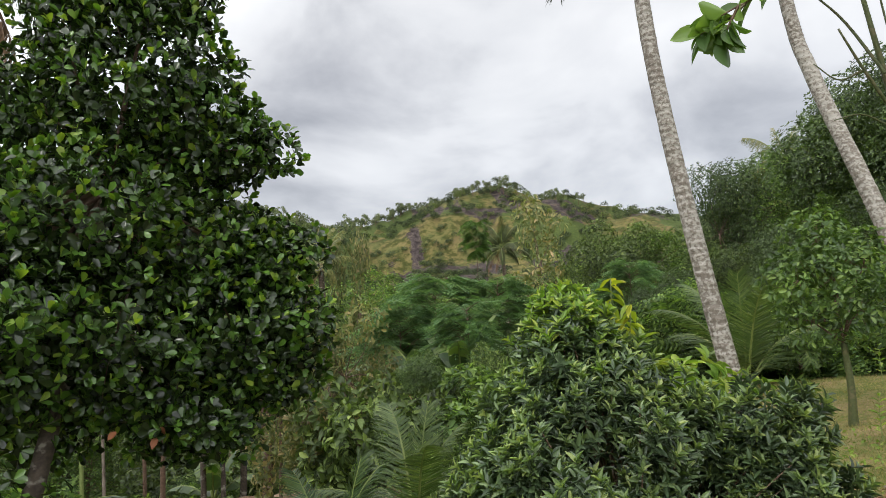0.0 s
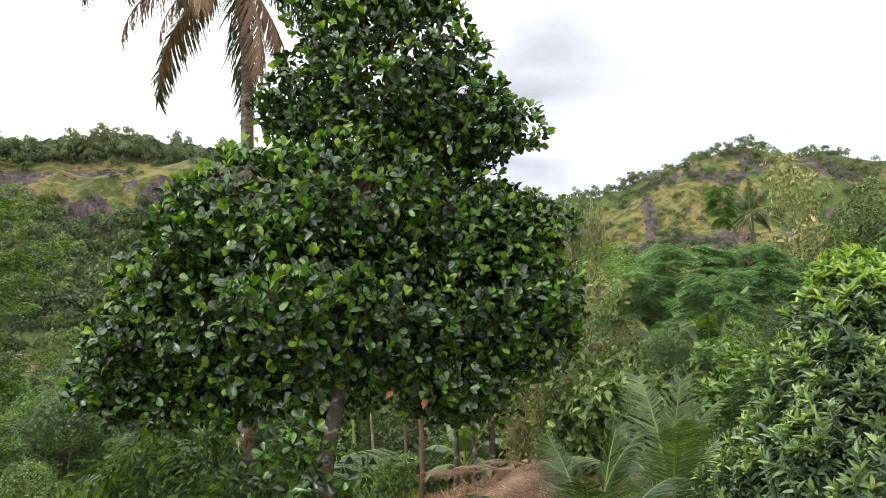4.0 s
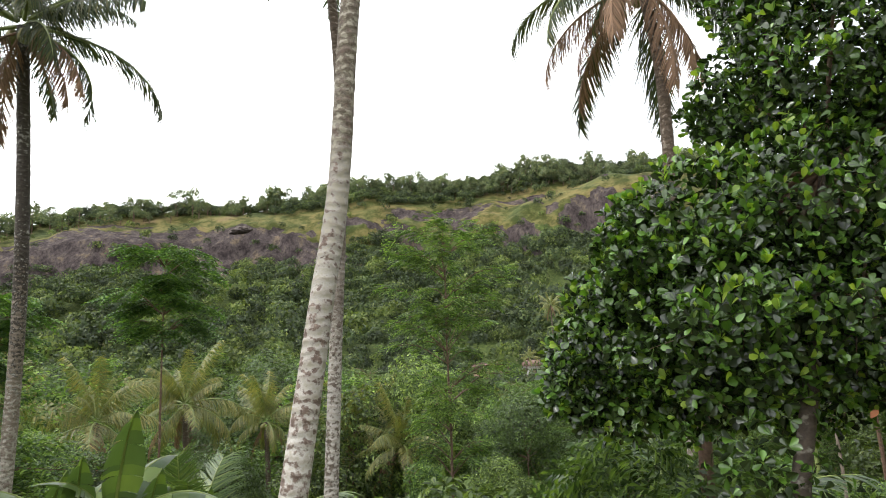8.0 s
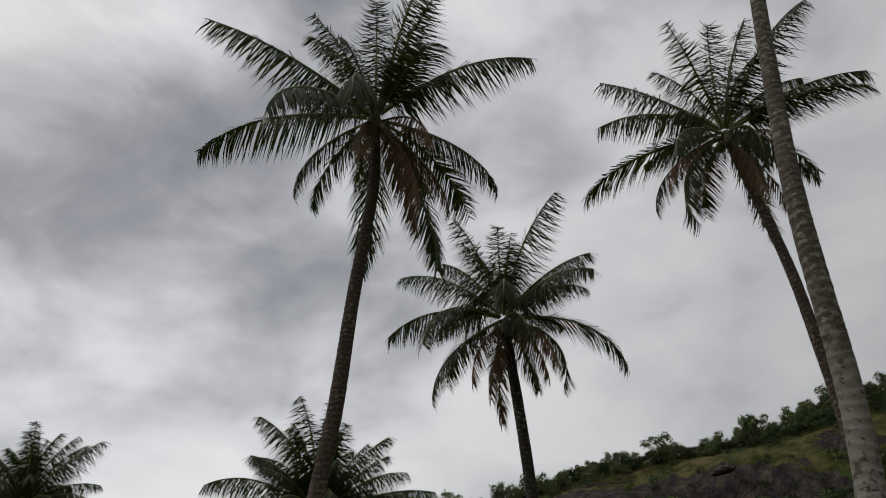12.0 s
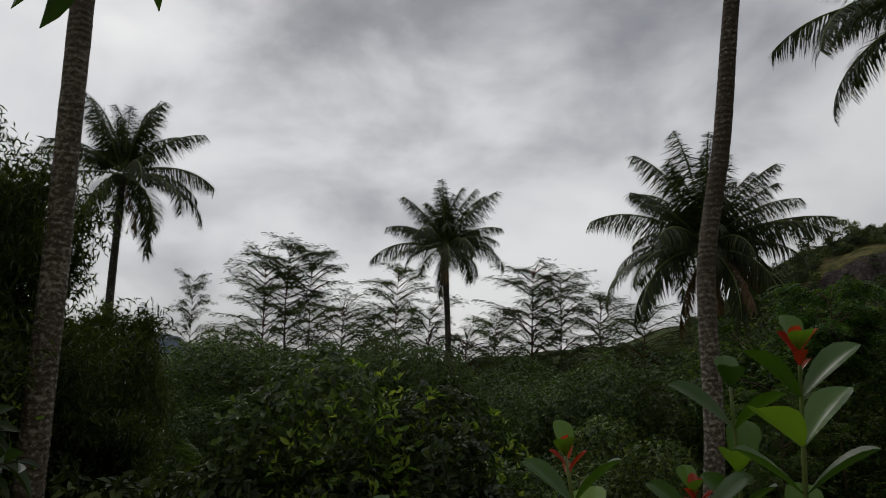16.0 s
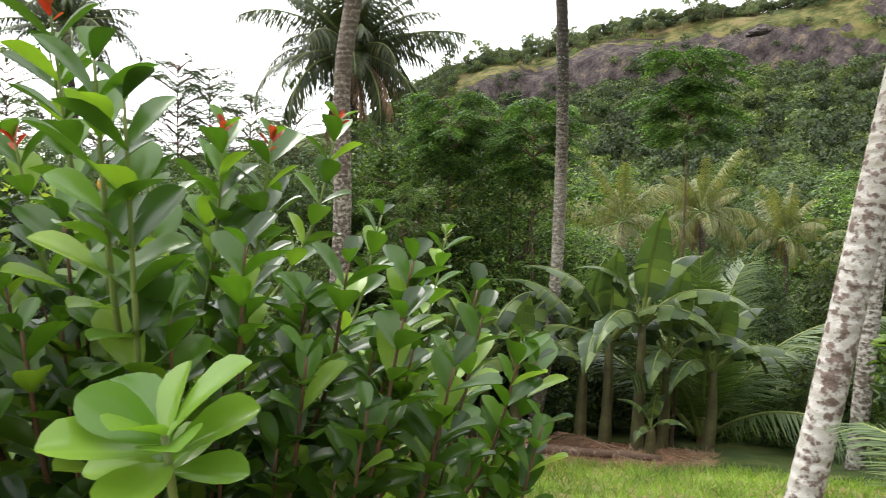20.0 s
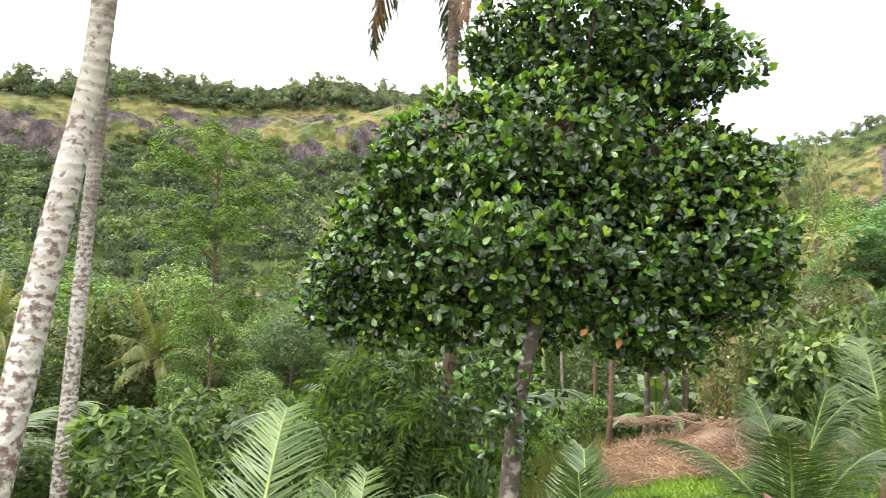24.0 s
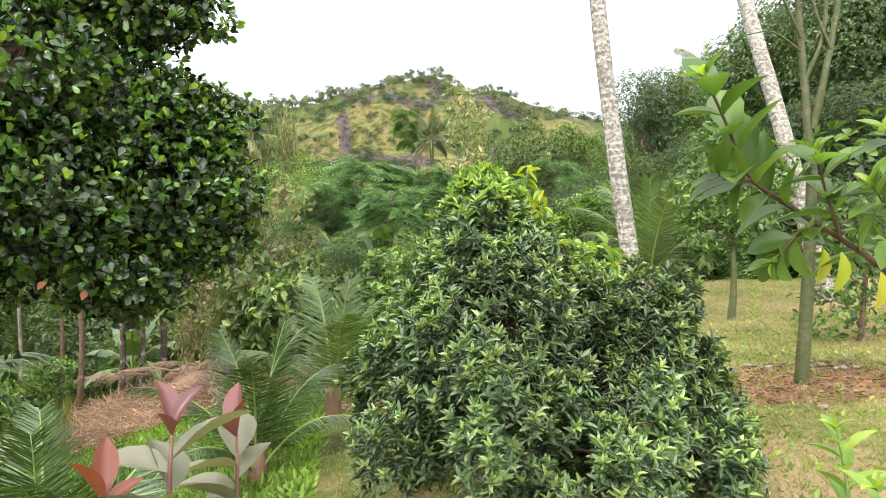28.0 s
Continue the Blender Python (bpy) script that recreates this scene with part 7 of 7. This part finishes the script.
bank = new("earth_bank", make_mesh("earth_bank", Vb, np.vstack([q[:, (0, 1, 2)], q[:, (0, 2, 3)]]), M_EARTH))
tagged(bank, "raised bank of bare red earth with dry straw", "bank", kind="structure")
for k in range(9):
    p = pol(rng.uniform(5, 19), rng.uniform(9.3, 11.8))
    dry = thing("dead_frond", p + (0, 0, 0.35), "dry brown fallen palm frond on the bank", "dead frond", "fallen fronds")
    add_frond(dry, frond_mesh(0, 15, k % 3, True), (0, 0, 0.1), rng.uniform(0, 6.28), 1.4)
for k in range(7):
    p = pol(rng.uniform(74, 90), rng.uniform(11.2, 12.2))
    dry = thing("dead_frond", p, "dry brown fallen palm frond below the bananas", "dead frond", "fallen fronds")
    add_frond(dry, frond_mesh(0, 15, k % 3, True), (0, 0, 0.12), rng.uniform(0, 6.28), 1.5)
p0, p1 = pol(88, 11.6), pol(76, 11.5)
V, T = tube(curve([p0 + (0, 0, 0.08), (p0 + p1) / 2 + (0, 0, 0.1), p1 + (0, 0, 0.07)], 10), np.linspace(0.09, 0.06, 10), 8)
lg = thing("fallen_trunk", (p0 + p1) / 2, "fallen brown palm trunk lying on red earth", "log")
part("log", V, T, M_BARK_BROWN, lg)
# thin stems behind the jackfruit
for k, (az, d, el, r, m) in enumerate([(20.7, 12, -2, 0.05, M_BARK_BROWN), (18, 13, -4, 0.06, M_BARK), (16.6, 13, -4.5, 0.05, M_BARK), (15.2, 13.5, -3, 0.07, M_BARK), (24.5, 12, -4, 0.03, M_STONE), (22, 13, -3, 0.04, M_BARK_BROWN),
                                       (13.4, 12.9, -3, 0.09, M_BARK_BROWN), (26, 13, -4, 0.04, M_STEM), (40, 12, -4, 0.05, M_BARK_BROWN), (33.2, 10.5, -7, 0.03, M_BARK_BROWN)]):
    b = pol(az, d)
    pole = thing("thin_trunk", b, "thin bare trunk standing in the undergrowth", "trunk", "thin trunks")
    V, T = tube(curve([b - (0, 0, 0.1), (b + pol(az, d, el)) / 2 + (0.05, 0, 0), pol(az + 0.3, d, el + 4)], 10), np.linspace(r, r * 0.7, 10), 8)
    part("stem", V, T, m, pole)

# ---------------------------------------------------------------- two small houses across the valley


def house(az, d, wall_mat, label):
    b = pol(az, d) - (0, 0, 1.3)
    ob = thing("house", b, label, "house", "far houses")
    ob.rotation_euler = (0, 0, radians(az + 8))
    w, dp, h = 8.0, 5.0, 3.2

    def box(name, x0, x1, y0, y1, z0, z1, mat, parent):
        V = np.array([(x, y, z) for x in (x0, x1) for y in (y0, y1) for z in (z0, z1)], float)
        T = np.array([(0, 1, 3), (0, 3, 2), (4, 6, 7), (4, 7, 5), (0, 4, 5), (0, 5, 1), (2, 3, 7), (2, 7, 6), (0, 2, 6), (0, 6, 4), (1, 5, 7), (1, 7, 3)])
        o = new(name, make_mesh(name, V, T, mat, smooth=False))
        o.parent = parent
        return o

    wall = box("wall", -w / 2, w / 2, -dp / 2, dp / 2, -2.5, h, wall_mat, ob)
    for x in (-2.6, 2.4):
        win = box("window", x - 0.6, x + 0.6, -dp / 2 - 0.05, -dp / 2 + 0.02, 1.0, 2.3, M_DARKPANE, ob)
        box("sill", x - 0.75, x + 0.75, -dp / 2 - 0.15, -dp / 2 - 0.01, 0.88, 0.99, M_WHITEWALL, win)
    box("door", -0.5, 0.5, -dp / 2 - 0.05, -dp / 2 + 0.02, 0.1, 2.1, M_BARK_BROWN, ob)
    V = np.array([(-w / 2 - 0.6, -dp / 2 - 0.7, h - 0.1), (w / 2 + 0.6, -dp / 2 - 0.7, h - 0.1), (w / 2 + 0.6, dp / 2 + 0.7, h - 0.1), (-w / 2 - 0.6, dp / 2 + 0.7, h - 0.1), (-w / 2, 0, h + 1.5), (w / 2, 0, h + 1.5)], float)
    T = np.array([(0, 1, 5), (0, 5, 4), (2, 3, 4), (2, 4, 5), (0, 4, 3), (1, 2, 5), (0, 3, 2), (0, 2, 1)])
    o = new("roof", make_mesh("roof", V, T, M_ROOF, smooth=False))
    o.parent = ob
    return ob


house(HOUSE_AZ + 0.9, HOUSE_D, M_WALL, "small house with orange-tinted walls and a dark tiled roof")
house(HOUSE_AZ - 2.5, HOUSE_D + 2, M_WHITEWALL, "small white-walled house with a dark tiled roof")

# leafy tree in the shade beside the dark palm trunk
rng = np.random.RandomState(610)
lt = pol(158.5, 2.9, o=O17)
shade_tree = thing("leafy_sapling", lt, "sapling with drooping dark oval leaves in the shade", "sapling")
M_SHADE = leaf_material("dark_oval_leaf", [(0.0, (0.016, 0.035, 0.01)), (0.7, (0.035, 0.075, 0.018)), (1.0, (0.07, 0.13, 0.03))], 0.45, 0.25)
V, T = tube(curve([lt - (0, 0, 0.05), pol(158.2, 2.9, -14, o=O17), pol(158.6, 2.85, 1, o=O17)], 12), np.linspace(0.022, 0.01, 12), 8)
part("trunk", V, T, M_BARK_BROWN, shade_tree)
for k, (az, el, d) in enumerate([(159, 5.5, 2.7), (156.6, 1.5, 2.6), (157.4, -2.5, 2.5), (154.6, -3.5, 2.7), (152.4, -6.0, 2.7), (156, -8, 2.5), (153.2, -10.5, 2.7), (158.5, -10, 2.5), (155.2, -14, 2.6), (157.5, -16.5, 2.5), (160.5, 0, 2.6), (161, -6, 2.5),
                                 (152.6, -16, 2.8), (159.5, -14, 2.9), (155.5, -18.5, 2.8), (162.5, 4, 2.7), (162, -12, 2.6)]):
    end = pol(az, d, el, o=O17)
    foot = pol(158.4, 2.9, el - 5.5, o=O17)
    leafy_branch(shade_tree, [foot, (foot + end) / 2 + (0, 0, 0.1), end], 0.006, 0.15, 9, M_SHADE, 620 + k, M_BARK_BROWN, 0.36, 0.2, M_LIME if k in (0, 1, 7) else None, OVAL, 0.45)

# small palms scattered over the far slope
rng = np.random.RandomState(640)
for k in range(12):
    az, d = rng.uniform(38, 92), rng.uniform(60, 150)
    b = pol(az, d)
    h = rng.uniform(5, 8.5)
    palm([b, b + (rng.uniform(-0.5, 0.5), rng.uniform(-0.5, 0.5), h * 0.5), b + (rng.uniform(-0.8, 0.8), rng.uniform(-0.8, 0.8), h)], 0.16, 0.13, 3.0, M_COCO_GREY, "coconut palm standing among the valley trees", 650 + k, 14, dead=1, nuts=0, up_bias=4, section=0.6, light=True)

# overhanging ledge with a shadowed hollow in the cliff
bm = bmesh.new()
bmesh.ops.create_icosphere(bm, subdivisions=4, radius=1.0)
for v in bm.verts:
    q = 1 + 0.3 * noise.noise(v.co * 2.2) + 0.12 * noise.noise(v.co * 7.0)
    v.co = Vector((v.co.x * 6 * q, v.co.y * 4.5 * q, v.co.z * (2.6 if v.co.z > 0 else 1.6) * q))
me = bpy.data.meshes.new("rock_ledge")
bm.to_mesh(me)
bm.free()
me.materials.append(M_CRAG)
ledge = new("rock_ledge", me)
ledge.location = pol(69.9, 391, 10.9)
ledge.rotation_euler = (0, radians(-9), radians(69))
tagged(ledge, "overhanging ledge of dark grey rock on the cliff", "rock")

# mountains on the horizon; their blue is aerial haze put into the colour
mx = np.radians(np.linspace(126, 154, 60))
my = np.degrees(mx)
mh = np.interp(my, [126, 131, 135, 138, 141, 143.5, 147, 154], [0.2, 0.9, 1.4, 1.0, 1.5, 2.6, 1.6, 0.3]) + 0.12 * np.sin(my * 3.1) + 0.07 * np.sin(my * 7.7)
D_FAR = 3600.0
Vm, Tm = [], []
for a, h in zip(mx, mh):
    for q, (dd, f) in enumerate(((0, -0.8), (150, 0.6), (320, 1.0), (520, 0.7), (700, -0.8))):
        r_ = D_FAR + dd
        Vm.append((-math.sin(a) * r_, math.cos(a) * r_, f * r_ * math.tan(radians(max(h, 0.1)))))
for i in range(59):
    for q in range(4):
        a = i * 5 + q
        Tm += [(a, a + 5, a + 6), (a, a + 6, a + 1)]
tagged(new("backdrop", make_mesh("backdrop", Vm, Tm, M_HAZE)), "distant mountains on the horizon, haze painted in as blue-grey", "mountains", kind="structure")

# pale grass and canes under the jackfruit
rng = np.random.RandomState(700)
blades(rng, 12000, 21, 47, 8.5, 17, 0.5, M_CANE, "tall_grass", "tall pale green grass and thin canes under the trees", w=0.016, lean=0.35)
blades(rng, 5000, 100, 150, 3.5, 6.5, 0.3, M_CANE, "tall_weeds", "thin weeds with yellowish leaves in the shade", CARD, 0.03, 0.8)
